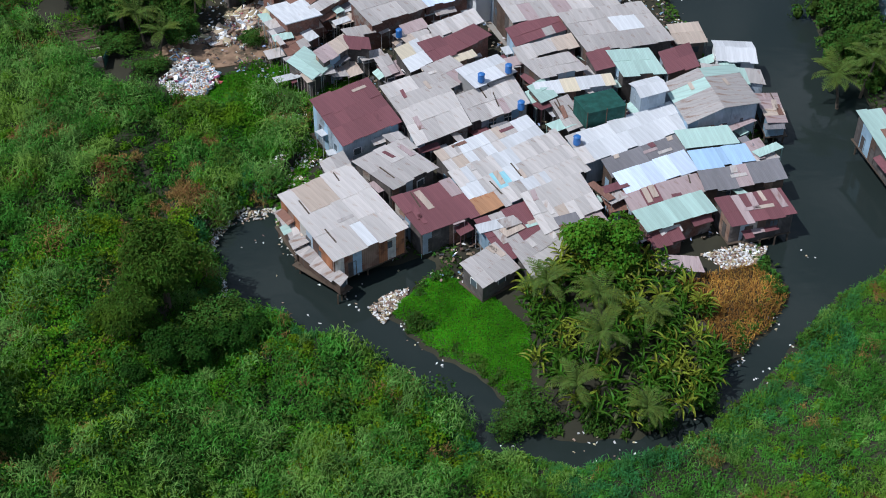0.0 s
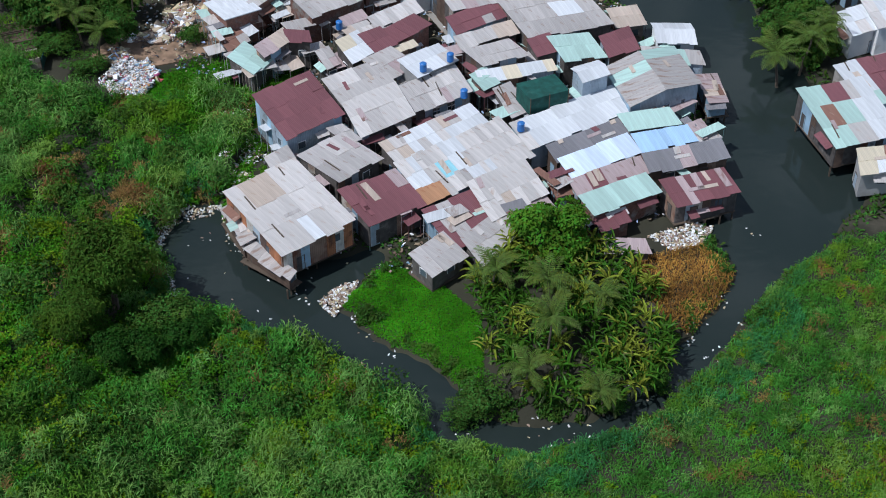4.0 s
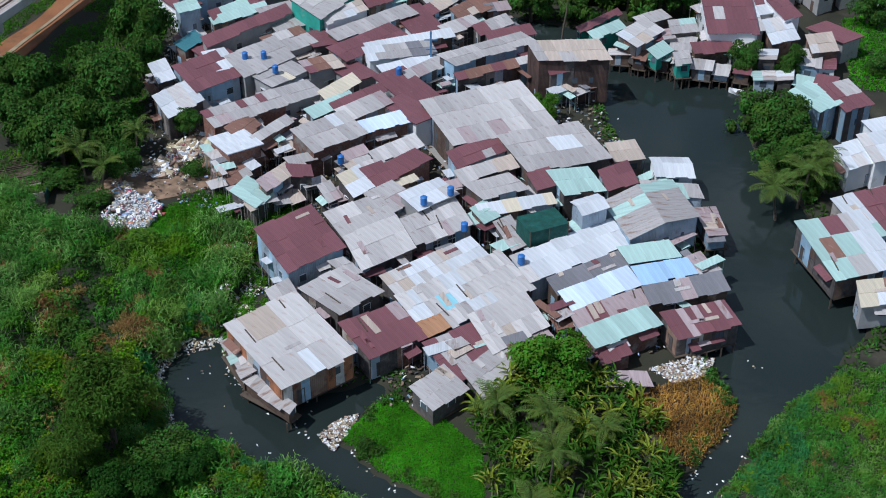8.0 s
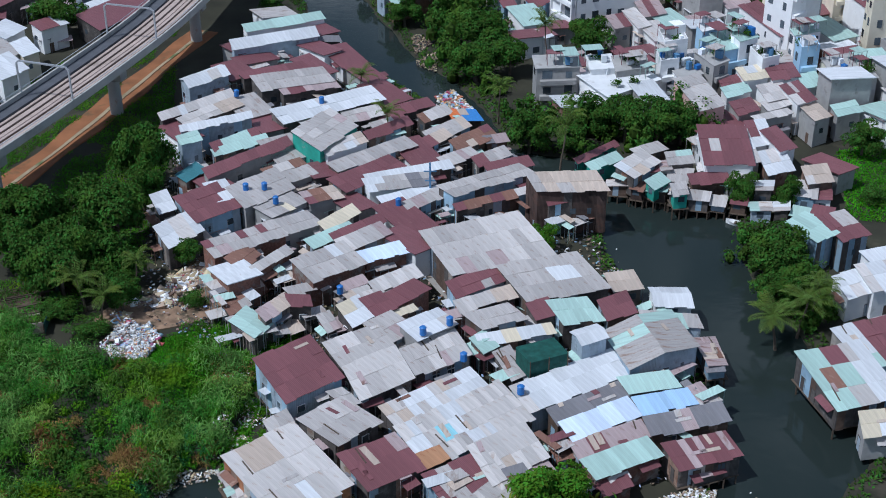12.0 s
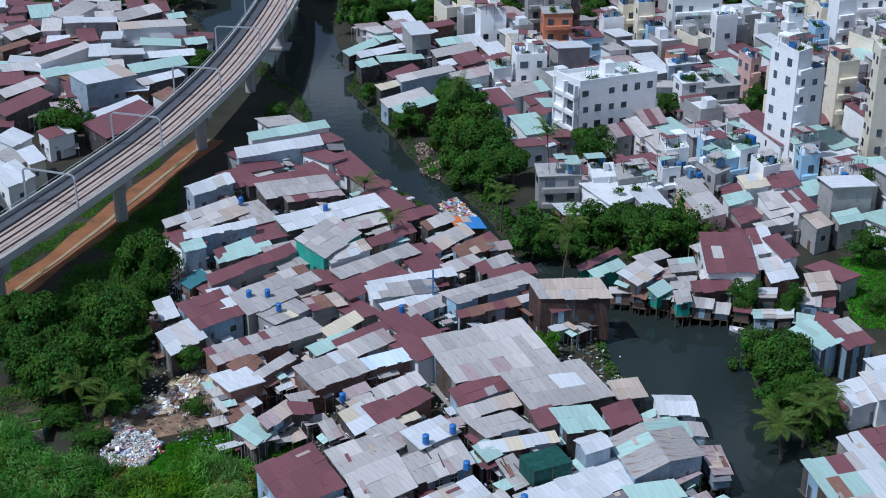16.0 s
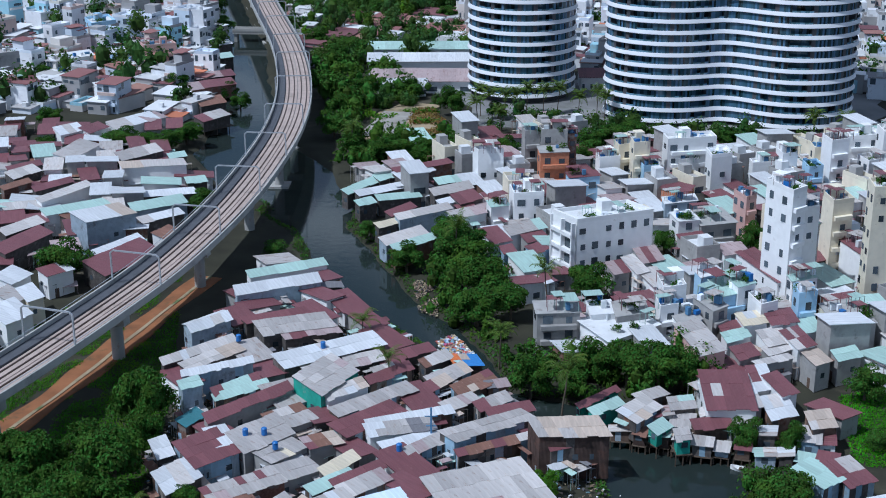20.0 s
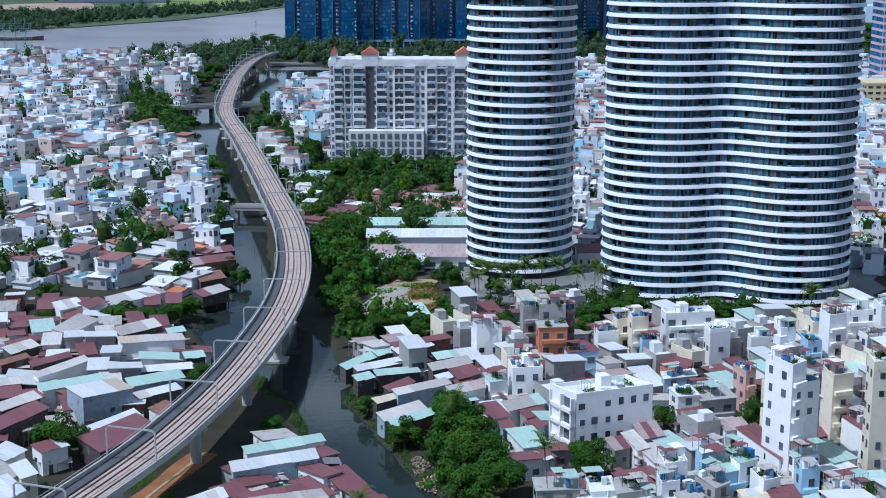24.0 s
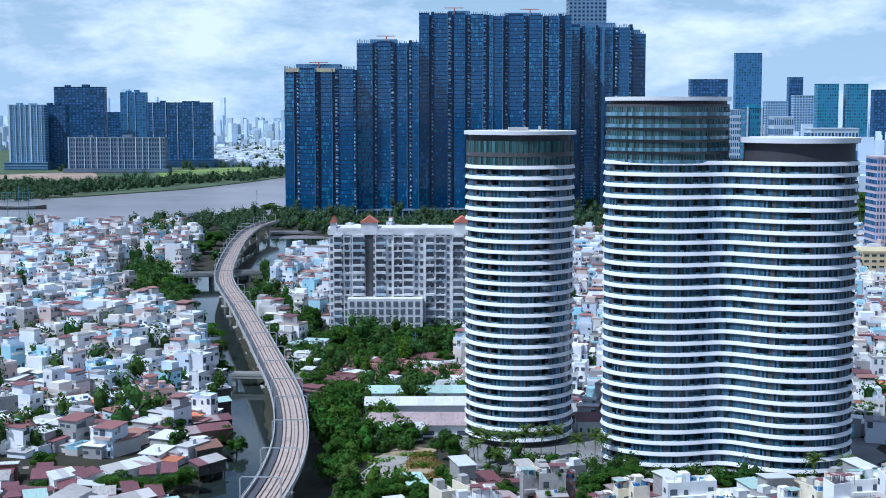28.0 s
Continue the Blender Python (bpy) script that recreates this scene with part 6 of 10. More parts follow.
shack(12.8, 273.1, 30, 73, 3.4, 4.4, 6.0, "u", 0.3, "red", "blue")
shack(18.8, 281.1, 36, 72, 6.1, 4.6, 6.0, "u", 0.3, "red", "grey")
shack(57.8, 222.8, 28, 80, 7.5, 2.8, 6.0, "u", 0.4, "pale", "grey")
shack(51.3, 221.0, 28, 73, 4.9, 5.0, 6.0, "u", 0.4, "red", "grey")
shack(55.7, 218.6, 26, 103, 7.8, 1.8, 5.5, "u", 0.4, "mintold", "grey")
shack(62.9, 219.2, 34, 72, 4.1, 6.1, 6.0, "u", 0.4, "pale", "grey")
shack(61.1, 224.7, 31, 72, 4.6, 7.6, 7.0, "u", 0.4, "redwhite", "white")
shack(64.4, 230.4, 19, 72, 4.0, 5.4, 7.0, "u", 0.4, "mint", "white")
shack(57.4, 226.5, 26, 72, 5.5, 6.4, 6.5, "u", 0.4, "grey", "white")
shack(54.1, 207.0, 33, 72, 3.8, 7.6, 6.5, "u", 0.4, "red", "white")
shack(48.6, 205.4, 19, 72, 3.0, 11.4, 6.0, "u", 0.5, "white", "grey")
shack(68.5, 220.4, 25, 72, 5.5, 3.8, 6.0, "u", 0.4, "mintold", "grey")
shack(-78.4, 346.2, 47, 72, 12.9, 7.1, 6.0, "u", 0.5, "grey", "dark")
shack(-71.7, 330.7, 11, 103, 15.8, 4.6, 7.5, "u", 0.5, "pale", "white")
shack(-68.5, 345.4, 32, 79, 4.9, 4.5, 5.5, "u", 0.3, "mint", "dark")
shack(-60.4, 325.5, 21, 88, 5.2, 4.9, 5.0, "u", 0.3, "mint", "dark")
shack(-65.8, 313.2, 15, 103, 15.1, 4.0, 5.5, "u", 0.4, "white", "dark")
shack(-65.3, 303.7, 34, 82, 13.2, 5.6, 6.0, "u", 0.5, "mint", "bluegrey")
shack(-63.3, 296.1, 41, 85, 10.9, 3.5, 5.5, "u", 0.5, "white", "dark")
shack(-73.9, 287.6, 34, 98, 11.6, 7.8, 9.0, "u", 0.5, "pale", "bluegrey")
shack(-68.6, 276.8, 57, 72, 13.8, 3.4, 5.5, "u", 0.4, "white", "dark")
shack(-65.9, 269.6, 59, 72, 17.2, 10.1, 5.5, "u", 0.5, "red", "dark")
shack(-58.6, 282.5, 64, 72, 6.4, 7.7, 6.0, "u", 0.4, "rustred", "white")
shack(-94.5, 347.1, 76, 72, 15.2, 7.3, 6.5, "u", 0.5, "grey", "white")
shack(-103.1, 328.8, 57, 72, 9.1, 5.7, 6.0, "u", 0.4, "white", "dark")
shack(-104.1, 333.7, 43, 76, 9.3, 4.0, 6.0, "u", 0.4, "red", "dark")
shack(-101.7, 318.2, 56, 72, 8.7, 2.8, 6.0, "u", 0.4, "rustred", "brick")
shack(-93.0, 318.3, 48, 72, 11.0, 3.6, 6.0, "u", 0.4, "red", "dark")
shack(-88.3, 310.7, 59, 72, 16.3, 3.1, 6.5, "u", 0.5, "pale", "white")
shack(-83.3, 300.9, 34, 89, 15.3, 4.8, 6.0, "u", 0.4, "mint", "white")
shack(-96.7, 303.5, 18, 103, 8.2, 4.8, 5.5, "u", 0.4, "pale", "dark")
shack(-91.8, 287.9, 57, 72, 11.2, 4.3, 6.0, "u", 0.4, "pale", "dark")
shack(-88.9, 278.6, 66, 72, 15.4, 5.5, 6.0, "u", 0.5, "red", "dark")
shack(-83.1, 298.6, 70, 72, 8.1, 3.9, 5.5, "u", 0.3, "pinkmix", "dark")
shack(-77.6, 299.6, 55, 72, 7.8, 4.7, 5.5, "u", 0.3, "pinkmix", "dark")
shack(-85.1, 257.8, 71, 72, 6.8, 6.3, 6.0, "u", 0.4, "white", "white")
shack(-78.9, 248.2, 51, 72, 4.0, 7.8, 6.0, "u", 0.4, "white", "cream")
shack(-79.6, 237.8, 56, 72, 6.6, 9.2, 6.5, "u", 0.4, "white", "white")
shack(-77.5, 261.1, 48, 84, 6.4, 4.8, 6.0, "u", 0.4, "whitered", "white")
shack(-82.4, 247.4, 66, 72, 4.7, 7.3, 6.0, "u", 0.4, "grey", "white")
shack(-104.2, 564.0, 76, 72, 26.6, 22.8, 7.0, "gv", 1.2, "red", "white")
shack(-80.8, 489.9, 41, 72, 12.1, 6.8, 5.0, "u", 0.3, "white", "dark")
shack(-77.6, 468.2, 36, 72, 12.5, 7.1, 5.0, "u", 0.3, "mint", "dark")
shack(-74.0, 440.9, 29, 81, 13.3, 7.7, 5.0, "u", 0.4, "red", "dark")
shack(-72.6, 427.7, 34, 77, 15.2, 8.8, 5.0, "u", 0.4, "red", "brick")
shack(-69.4, 405.4, 39, 72, 8.9, 8.7, 5.0, "u", 0.4, "pinkmix", "dark")
shack(-66.3, 387.8, 54, 72, 11.1, 6.6, 5.0, "u", 0.4, "redwhite", "dark")
shack(-82.1, 382.6, 61, 72, 7.2, 6.6, 6.0, "u", 0.4, "grey", "white")
shack(-86.7, 378.2, 51, 72, 15.8, 7.9, 6.0, "u", 0.5, "pale", "white")
shack(-95.7, 370.7, 62, 72, 8.1, 6.1, 6.0, "u", 0.4, "red", "white")
shack(-102.1, 369.2, 48, 72, 8.0, 8.1, 6.0, "u", 0.4, "white", "white")


# ---- houses that fill the quarters between ----
def proto_house(k):
    """One of several small houses, to be copied: walls, roof, a few windows."""
    rng = random.Random(100 + k)
    w, d, h = rng.uniform(3.6, 5.4), rng.uniform(5.5, 9.0), (3.8, 4.4, 4.8, 4.2, 5.0, 4.6, 4.0, 5.2, 4.4, 6.6, 7.2, 4.2, 9.6, 7.6)[k % 14]
    metal = h < 6 or k % 3 == 0
    wall = rng.choice(["white", "white", "white", "pureblue", "grey", "cream"]) if h > 6 else rng.choice(["white", "grey", "dark", "bluegrey", "brick", "white", "grey"])
    slab = SHEET[("red", "white", "red", "grey", "mint", "pink", "red", "pale", "red", "white", "grey", "red", "white", "pale")[k % 14]] if metal else SLAB[rng.choice(["slabw", "slabg", "slabw"])]
    ob = tagged(new("small_house"), f"small {HOUSEWORDS.get(wall, 'plank')} house with a {'metal' if metal else 'flat concrete'} roof", "house", "small houses of the dense town")
    s = rng.uniform(0.4, 0.9) if metal else 0.0
    raw("wall", [(-w / 2, -d / 2, 0.0), (w / 2, -d / 2, 0.0), (w / 2, d / 2, 0.0), (-w / 2, d / 2, 0.0), (-w / 2, -d / 2, h), (w / 2, -d / 2, h), (w / 2, d / 2, h + s), (-w / 2, d / 2, h + s)], BOX, WALL[wall], ob)
    if metal:
        raw("roof", [(-w / 2 - .4, -d / 2 - .5, h - 0.04), (w / 2 + .4, -d / 2 - .5, h - 0.04), (w / 2 + .4, d / 2 + .5, h + s + 0.05), (-w / 2 - .4, d / 2 + .5, h + s + 0.05),
                     (-w / 2 - .4, -d / 2 - .5, h + .1), (w / 2 + .4, -d / 2 - .5, h + .1), (w / 2 + .4, d / 2 + .5, h + s + .19), (-w / 2 - .4, d / 2 + .5, h + s + .19)], BOX, slab, ob)
    else:
        boxes("roof", [(-w / 2 + .2, -d / 2 + .2, h, w / 2 - .2, d / 2 - .2, h + 0.06), (-1.2, 0.5, h + 0.06, 1.0, 3, h + 2.4)], slab, ob, "roof slab with a stair hut")
        boxes("parapet", [(-w / 2, -d / 2, h, w / 2, -d / 2 + .2, h + .9), (-w / 2, d / 2 - .2, h, w / 2, d / 2, h + .9), (-w / 2, -d / 2 + .2, h, -w / 2 + .2, d / 2 - .2, h + .9), (w / 2 - .2, -d / 2 + .2, h, w / 2, d / 2 - .2, h + .9)], WALL[wall], ob)
    for f in range(max(1, min(2, int(h / 3.4)))):
        boxes("window", [(-0.32 * w, -d / 2 - 0.05, 1.0 + 3.4 * f, 0.32 * w, -d / 2 + 0.1, 2.5 + 3.4 * f)], M_PANE, ob)
    boxes("window", [(-w / 2 - 0.05, -0.7, 1.4, -w / 2 + 0.1, 0.7, 2.6)], M_PANE, ob)
    ob.location = (0, -400 - 15 * k, 0)
    return ob, w, d, h


TREE_SPOTS = []
FILL_RNG = random.Random(5)
EXCLUDE = [(23.7, 433.5, 34), (65, 405, 36), (100, 400, 36), (-10, 395, 26), (-20, 625, 40), (-10, 480, 26)]


def blocked(x, y, r):
    if float(shore(np.array([x]), np.array([y]))[0]) < 1.5 + r * 0.6:
        return True
    if np.min(np.hypot(line[:, 0] - x, line[:, 1] - y)) < 7.5 + r:
        return True
    return any(math.hypot(x - a, y - b) < (r + c) * 0.82 for a, b, c in OCC) or any(math.hypot(x - a, y - b) < c for a, b, c in EXCLUDE) or any(math.hypot(x - a, y - b) < r + c * 0.7 for a, b, c in TREE_SPOTS)


def fill(poly, turn, step, protos, most):
    """Sets copies of the small houses wherever a quarter still has room."""
    xs, ys = [p[0] for p in poly], [p[1] for p in poly]
    n = 0
    spots = []
    yy = min(ys)
    while yy < max(ys):
        xx = min(xs)
        while xx < max(xs):
            spots.append((xx + FILL_RNG.uniform(-1.5, 1.5), yy + FILL_RNG.uniform(-1.5, 1.5)))
            xx += step
        yy += step * 1.15
    px = np.array([s[0] for s in spots])
    py = np.array([s[1] for s in spots])
    ok = inside(px, py, poly)
    for (x, y), o in zip(spots, ok):
        if not o or n >= most:
            continue
        ob, w, d, h = FILL_RNG.choice(protos)
        r = 0.5 * min(w, d) + 0.15 * max(w, d)
        if blocked(x, y, r):
            continue
        copy_thing(ob, pose(x, y, 0.4, 0, 0, turn + FILL_RNG.choice((0, 0, 90, 180, 0)) + FILL_RNG.uniform(-7, 7)))
        OCC.append((x, y, r))
        n += 1
    return n

# ---- plants ----
def leaf_material(name, colour, each=0.35, hue=0.03, rough=0.6, second=None, amount=0.55):
    """Leaves: single leaves differ in value and hue, and whole patches turn towards a second tone."""
    if second is None:
        second = (colour[0] * 1.5, colour[1] * 1.25, colour[2] * 0.9)
    m = mat(name, colour, rough, 0, 0.42, 0.30, second, amount, 0.09, island=True, each=each, hue=hue, spec=0.08)
    nt = m.node_tree
    bs = nt.nodes["Principled BSDF"]
    thin = nt.nodes.new("ShaderNodeBsdfTranslucent")
    mix = nt.nodes.new("ShaderNodeMixShader")
    mix.inputs[0].default_value = 0.30
    nt.links.new(bs.inputs["Base Color"].links[0].from_socket, thin.inputs["Color"])
    nt.links.new(bs.outputs[0], mix.inputs[1]), nt.links.new(thin.outputs[0], mix.inputs[2])
    nt.links.new(mix.outputs[0], nt.nodes["Material Output"].inputs["Surface"])
    return m


M_LEAF = leaf_material("broad_leaves", (0.058, 0.132, 0.020), 0.5)
M_LEAF2 = leaf_material("bright_leaves", (0.085, 0.205, 0.016))
M_FEATHER = leaf_material("feathery_leaves", (0.060, 0.125, 0.014), 0.35, 0.02)
M_CREEPER = leaf_material("creeper_leaves", (0.070, 0.210, 0.009), 0.4, 0.015, second=(0.130, 0.255, 0.009))
M_TALL = leaf_material("tall_grass", (0.074, 0.228, 0.028), 0.35, 0.015, second=(0.140, 0.265, 0.018))
M_BLUEGRASS = leaf_material("blue_green_grass", (0.050, 0.20, 0.052), 0.3, 0.015, second=(0.092, 0.25, 0.042))
M_DRY = leaf_material("dry_grass", (0.27, 0.185, 0.06), 0.4, 0.03, second=(0.24, 0.11, 0.045))
M_BRIGHT = leaf_material("floating_weed", (0.085, 0.31, 0.008), 0.3, 0.02, second=(0.06, 0.23, 0.008))
M_REED = leaf_material("dead_reeds", (0.46, 0.25, 0.06), 0.4, 0.02, second=(0.24, 0.115, 0.03))
M_BANANA = leaf_material("banana_leaves", (0.23, 0.275, 0.032), 0.6, 0.02, 0.4)
M_BANANA2 = leaf_material("green_banana_leaves", (0.062, 0.150, 0.014), 0.5, 0.02, 0.4)
M_PALM = leaf_material("palm_fronds", (0.105, 0.165, 0.034), 0.35, 0.02, 0.4)
M_BARK = mat("bark", (0.13, 0.10, 0.075), 0.95, 0, 0.25, 1.0, bump=0.5, bump_scale=4)


def leaf_quads(p, length, width, elev, seed, droop=0.25, nrm=None, face=0.72):
    """Leaves as bent diamonds: one quad each; with nrm most of them lie along the surface of their clump, the rest stick out."""
    r = np.random.RandomState(seed)
    n = len(p)
    a = r.uniform(0, 2 * np.pi, n)
    e = np.radians(r.uniform(elev[0], elev[1], n))
    l = length * r.uniform(0.6, 1.35, n)
    w = width * r.uniform(0.7, 1.3, n)
    d = np.stack([np.cos(a) * np.cos(e), np.sin(a) * np.cos(e), np.sin(e)], 1)
    s = np.stack([-np.sin(a), np.cos(a), r.uniform(-0.4, 0.4, n)], 1)
    if nrm is not None:
        nn = nrm + r.normal(0, 0.38, (n, 3))
        nn[:, 2] += 0.15
        nn /= np.linalg.norm(nn, axis=1)[:, None] + 1e-9
        t = r.normal(size=(n, 3)) - np.array([0, 0, 0.7])
        t -= nn * (t * nn).sum(1)[:, None]
        t /= np.linalg.norm(t, axis=1)[:, None] + 1e-9
        lie = (r.uniform(0, 1, n) < face)[:, None]
        d, s = np.where(lie, t, d), np.where(lie, np.cross(nn, t), s)
        p = np.where(lie, p - t * (0.5 * l)[:, None], p)
    mid = p + d * (0.55 * l)[:, None]
    tip = p + d * l[:, None] - np.stack([0 * l, 0 * l, droop * l], 1)
    v = np.stack([p, mid + s * (w / 2)[:, None], tip, mid - s * (w / 2)[:, None]], 1).reshape(-1, 3)
    return v, np.arange(4 * n).reshape(-1, 4)


def scatter(poly, density, seed, keep=None, land=0.2):
    """Points spread over a polygon, on land only."""
    r = np.random.RandomState(seed)
    q = np.array(poly)
    lo, hi = q.min(0), q.max(0)
    n = int((hi[0] - lo[0]) * (hi[1] - lo[1]) * density)
    x, y = r.uniform(lo[0], hi[0], n), r.uniform(lo[1], hi[1], n)
    ok = inside(x, y, poly) & (np.abs(np.arctan2(x, y)) < 0.57) & (shore(x, y) > land)
    if keep is not None:
        ok &= keep(x, y, r)
    x, y = x[ok], y[ok]
    return np.stack([x, y, land_height(x, y)], 1)


def cover(name, label, pts, length, width, elev, material, seed, droop=0.25):
    v, f = leaf_quads(pts, length, width, elev, seed, droop)
    return tagged(new(name, merged(name, v, f, material)), label, "plants", kind="stuff")


def patch(seed, size, lo, hi, thin=0.9):
    """Keeps points where a patchwork noise lies between lo and hi, thinned in small clumps."""
    def keep(x, y, r):
        k = 0.65 * vnoise(x, y, size, seed) + 0.35 * vnoise(x, y, size / 3.2, seed + 1) + r.uniform(-0.05, 0.05, x.shape)
        return (k > lo) & (k < hi) & (r.uniform(0, 1, x.shape) < 0.3 + thin * vnoise(x, y, 0.7, 14))
    return keep


def tussocks(name, label, poly, density, rad, leaf, elev, material, seed, keep=None, per=54, tall=0.8):
    """Rounded heaps of leaves that together make an overgrown field."""
    c = scatter(poly, density, seed, keep)
    r = np.random.RandomState(seed + 900)
    n = len(c)
    R = r.uniform(rad[0], rad[1], n) * (0.45 + 1.15 * vnoise(c[:, 0], c[:, 1], 5.0, 91))
    d = r.normal(size=(n, per, 3))
    d /= np.linalg.norm(d, axis=2)[..., None]
    d[..., 2] = np.abs(d[..., 2])
    p = c[:, None, :] + d * (R[:, None] * r.uniform(0.55, 1.0, (n, per)))[..., None] * np.array([1, 1, tall])
    v, f = leaf_quads(p.reshape(-1, 3), leaf[0], leaf[1], elev, seed, 0.35, d.reshape(-1, 3), 0.62)
    return tagged(new(name, merged(name, v, f, material)), label, "plants", kind="stuff")


# lime and deep greens kept far apart to strengthen the lumps' sun and shade
M_LIME = leaf_material("lime_creeper", (0.140, 0.25, 0.009), 0.3, 0.015)
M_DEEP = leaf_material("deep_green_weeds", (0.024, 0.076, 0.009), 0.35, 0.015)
M_SAGE = leaf_material("sage_grass", (0.155, 0.31, 0.066), 0.3, 0.012)


def by_water(d, size, seed):
    def keep(x, y, r):
        return chain_distance(x, y, MOAT) < d + 3.0 * wobble(x, y, size, seed)
    return keep


cover("undergrowth_cover", "low dark green undergrowth of the marshy field", scatter(FIELD_LEFT, 18, 3), 0.8, 0.14, (15, 70), M_DEEP, 3, 0.4)
tussocks("grass_tussocks", "tussocks of green tall grass", FIELD_LEFT, 0.34, (0.9, 2.2), (0.85, 0.12), (20, 80), M_TALL, 71, patch(11, 9, 0.44, 1.1, 2), 140, 1.1)
tussocks("creeper_heaps", "heaps of green creeper leaves", FIELD_LEFT, 0.55, (0.6, 1.5), (0.34, 0.22), (-10, 55), M_CREEPER, 72, lambda x, y, r: patch(11, 9, -0.1, 0.56, 2)(x, y, r) & ((y < 120) | (r.uniform(0, 1, x.shape) < 0.35)), 120, 1.1)
tussocks("lime_creeper_heaps", "yellow-green creeper heaps, brightened towards a sunlit tone", FIELD_LEFT, 0.50, (0.6, 1.6), (0.36, 0.24), (-10, 55), M_LIME, 73, lambda x, y, r: patch(31, 7, 0.49, 1.1, 2)(x, y, r) & (y < 124), 110, 1.1)
tussocks("sage_tussocks", "pale grey-green grass tussocks", FIELD_LEFT, 0.38, (0.9, 2.1), (0.95, 0.11), (30, 80), M_SAGE, 74, lambda x, y, r: patch(51, 7, 0.55 - 0.10 * ((x > -16) & (y < 92)) - 0.09 * (y > 120), 1.1, 2)(x, y, r), 140, 1.3)
tussocks("blue_grass_tussocks", "blue-green grass along the water's edge", FIELD_LEFT, 0.7, (0.6, 1.3), (0.8, 0.09), (25, 80), M_BLUEGRASS, 77, by_water(3.2, 7.0, 2), 80, 1.0)
tussocks("dry_tussocks", "brown dry grass tussocks in patches", FIELD_LEFT, 1.0, (0.5, 1.1), (0.75, 0.09), (15, 75), M_DRY, 75, lambda x, y, r: (vnoise(x, y, 4.5, 21) + 0.25 * vnoise(x, y, 1.2, 23) > np.where(y > 118, 0.75, 0.90)) & (y > 76), 70, 1.1)
tussocks("dark_bushes", "dark bushes standing out of the weeds", FIELD_LEFT, 0.05, (1.3, 2.6), (0.45, 0.28), (-20, 55), M_LEAF, 76, None, 230, 1.0)
# dark tufts put the corner's shade into leaf colour
tussocks("dark_weeds", "deep green weeds whose dark colour paints the marsh's shade", [(-60, 68), (-22, 68), (-24, 90), (-34, 96), (-60, 98)], 0.5, (1.0, 2.3), (0.5, 0.2), (-10, 60), M_DEEP, 78, None, 130, 1.0)
cover("grass_cover", "smooth blue-green grass on the marshy point", scatter(FIELD_RIGHT, 40, 42, patch(12, 8, -0.1, 1.1)), 0.8, 0.09, (25, 80), M_TALL, 42, 0.45)
tussocks("grass_tussocks", "soft green grass tussocks on the point", FIELD_RIGHT, 0.45, (0.5, 1.2), (0.7, 0.09), (25, 80), M_TALL, 81, patch(12, 7, 0.42, 1.1, 2), 80, 1.0)
tussocks("blue_grass_tussocks", "bluish grass along the edge of the point", FIELD_RIGHT, 0.9, (0.5, 1.2), (0.75, 0.09), (25, 80), M_BLUEGRASS, 85, by_water(4.2, 8.0, 3), 80, 1.0)
tussocks("lime_tussocks", "yellow-green weeds among the grass", FIELD_RIGHT, 0.2, (0.5, 1.1), (0.4, 0.16), (0, 70), M_LIME, 82, patch(14, 6, 0.55, 1.1, 2), 80, 1.0)
tussocks("sage_tussocks", "paler bluish grass along the point", FIELD_RIGHT, 0.4, (0.5, 1.2), (0.7, 0.08), (30, 80), M_SAGE, 83, patch(13, 6, 0.58, 1.1, 2), 80, 1.0)
tussocks("dry_tussocks", "tan dry tufts in the grass", FIELD_RIGHT, 0.8, (0.4, 0.9), (0.6, 0.08), (20, 75), M_DRY, 84, lambda x, y, r: (vnoise(x, y, 3.5, 22) + 0.25 * vnoise(x, y, 1.1, 23) > 0.90), 60)
tussocks("island_weeds", "green weeds round the rim of the small island", [(-10, 92), (-14, 108), (-6, 120), (34, 124), (36, 108), (26, 95), (10, 90)], 0.7, (0.4, 0.9), (0.5, 0.22), (0, 70), M_LEAF, 86, lambda x, y, r: shore(x, y) < 2.0, 60, 0.9)
def off_roofs(x, y, r):
    ok = np.ones(x.shape, bool)
    for cx, cy, cr in OCC:
        ok &= np.hypot(x - cx, y - cy) > cr
    return ok


tussocks("rim_weeds", "weeds between the field and the stilt shacks", [(-34, 120), (-20, 120), (-13, 136), (-20, 160), (-36, 160)], 0.9, (0.5, 1.1), (0.5, 0.14), (0, 70), M_CREEPER, 87, off_roofs, 70, 0.8)
cover("floating_weed_cover", "bright green floating weed beside the shacks", scatter(PATCH_BRIGHT, 170, 61), 0.34, 0.085, (5, 75), M_BRIGHT, 61)
cover("island_weed_cover", "bright green low weeds on the small island", scatter(PATCH_ISLAND, 190, 62), 0.36, 0.085, (5, 75), M_BRIGHT, 62)
cover("reed_cover", "golden-brown dead reeds by the water", scatter(PATCH_REEDS, 60, 63, None, 0.0), 0.9, 0.07, (40, 85), M_REED, 63, 0.3)
cover("bank_weed_cover", "green weeds along the canal banks", scatter([(-80, 130), (80, 100), (110, 330), (-110, 330)], 6.0, 64, lambda x, y, r: shore(x, y) < 2.4, 0.05), 0.8, 0.34, (10, 70), M_LEAF, 64)
TRACK_Y, TRACK_X = np.array([150.0, 180.0, 199.1, 209.3, 223.9, 237.6, 248.4, 258.6, 271.2, 300.0]), np.array([-84.0, -76.5, -71.0, -67.2, -62.6, -58.8, -55.6, -52.6, -48.6, -42.0])
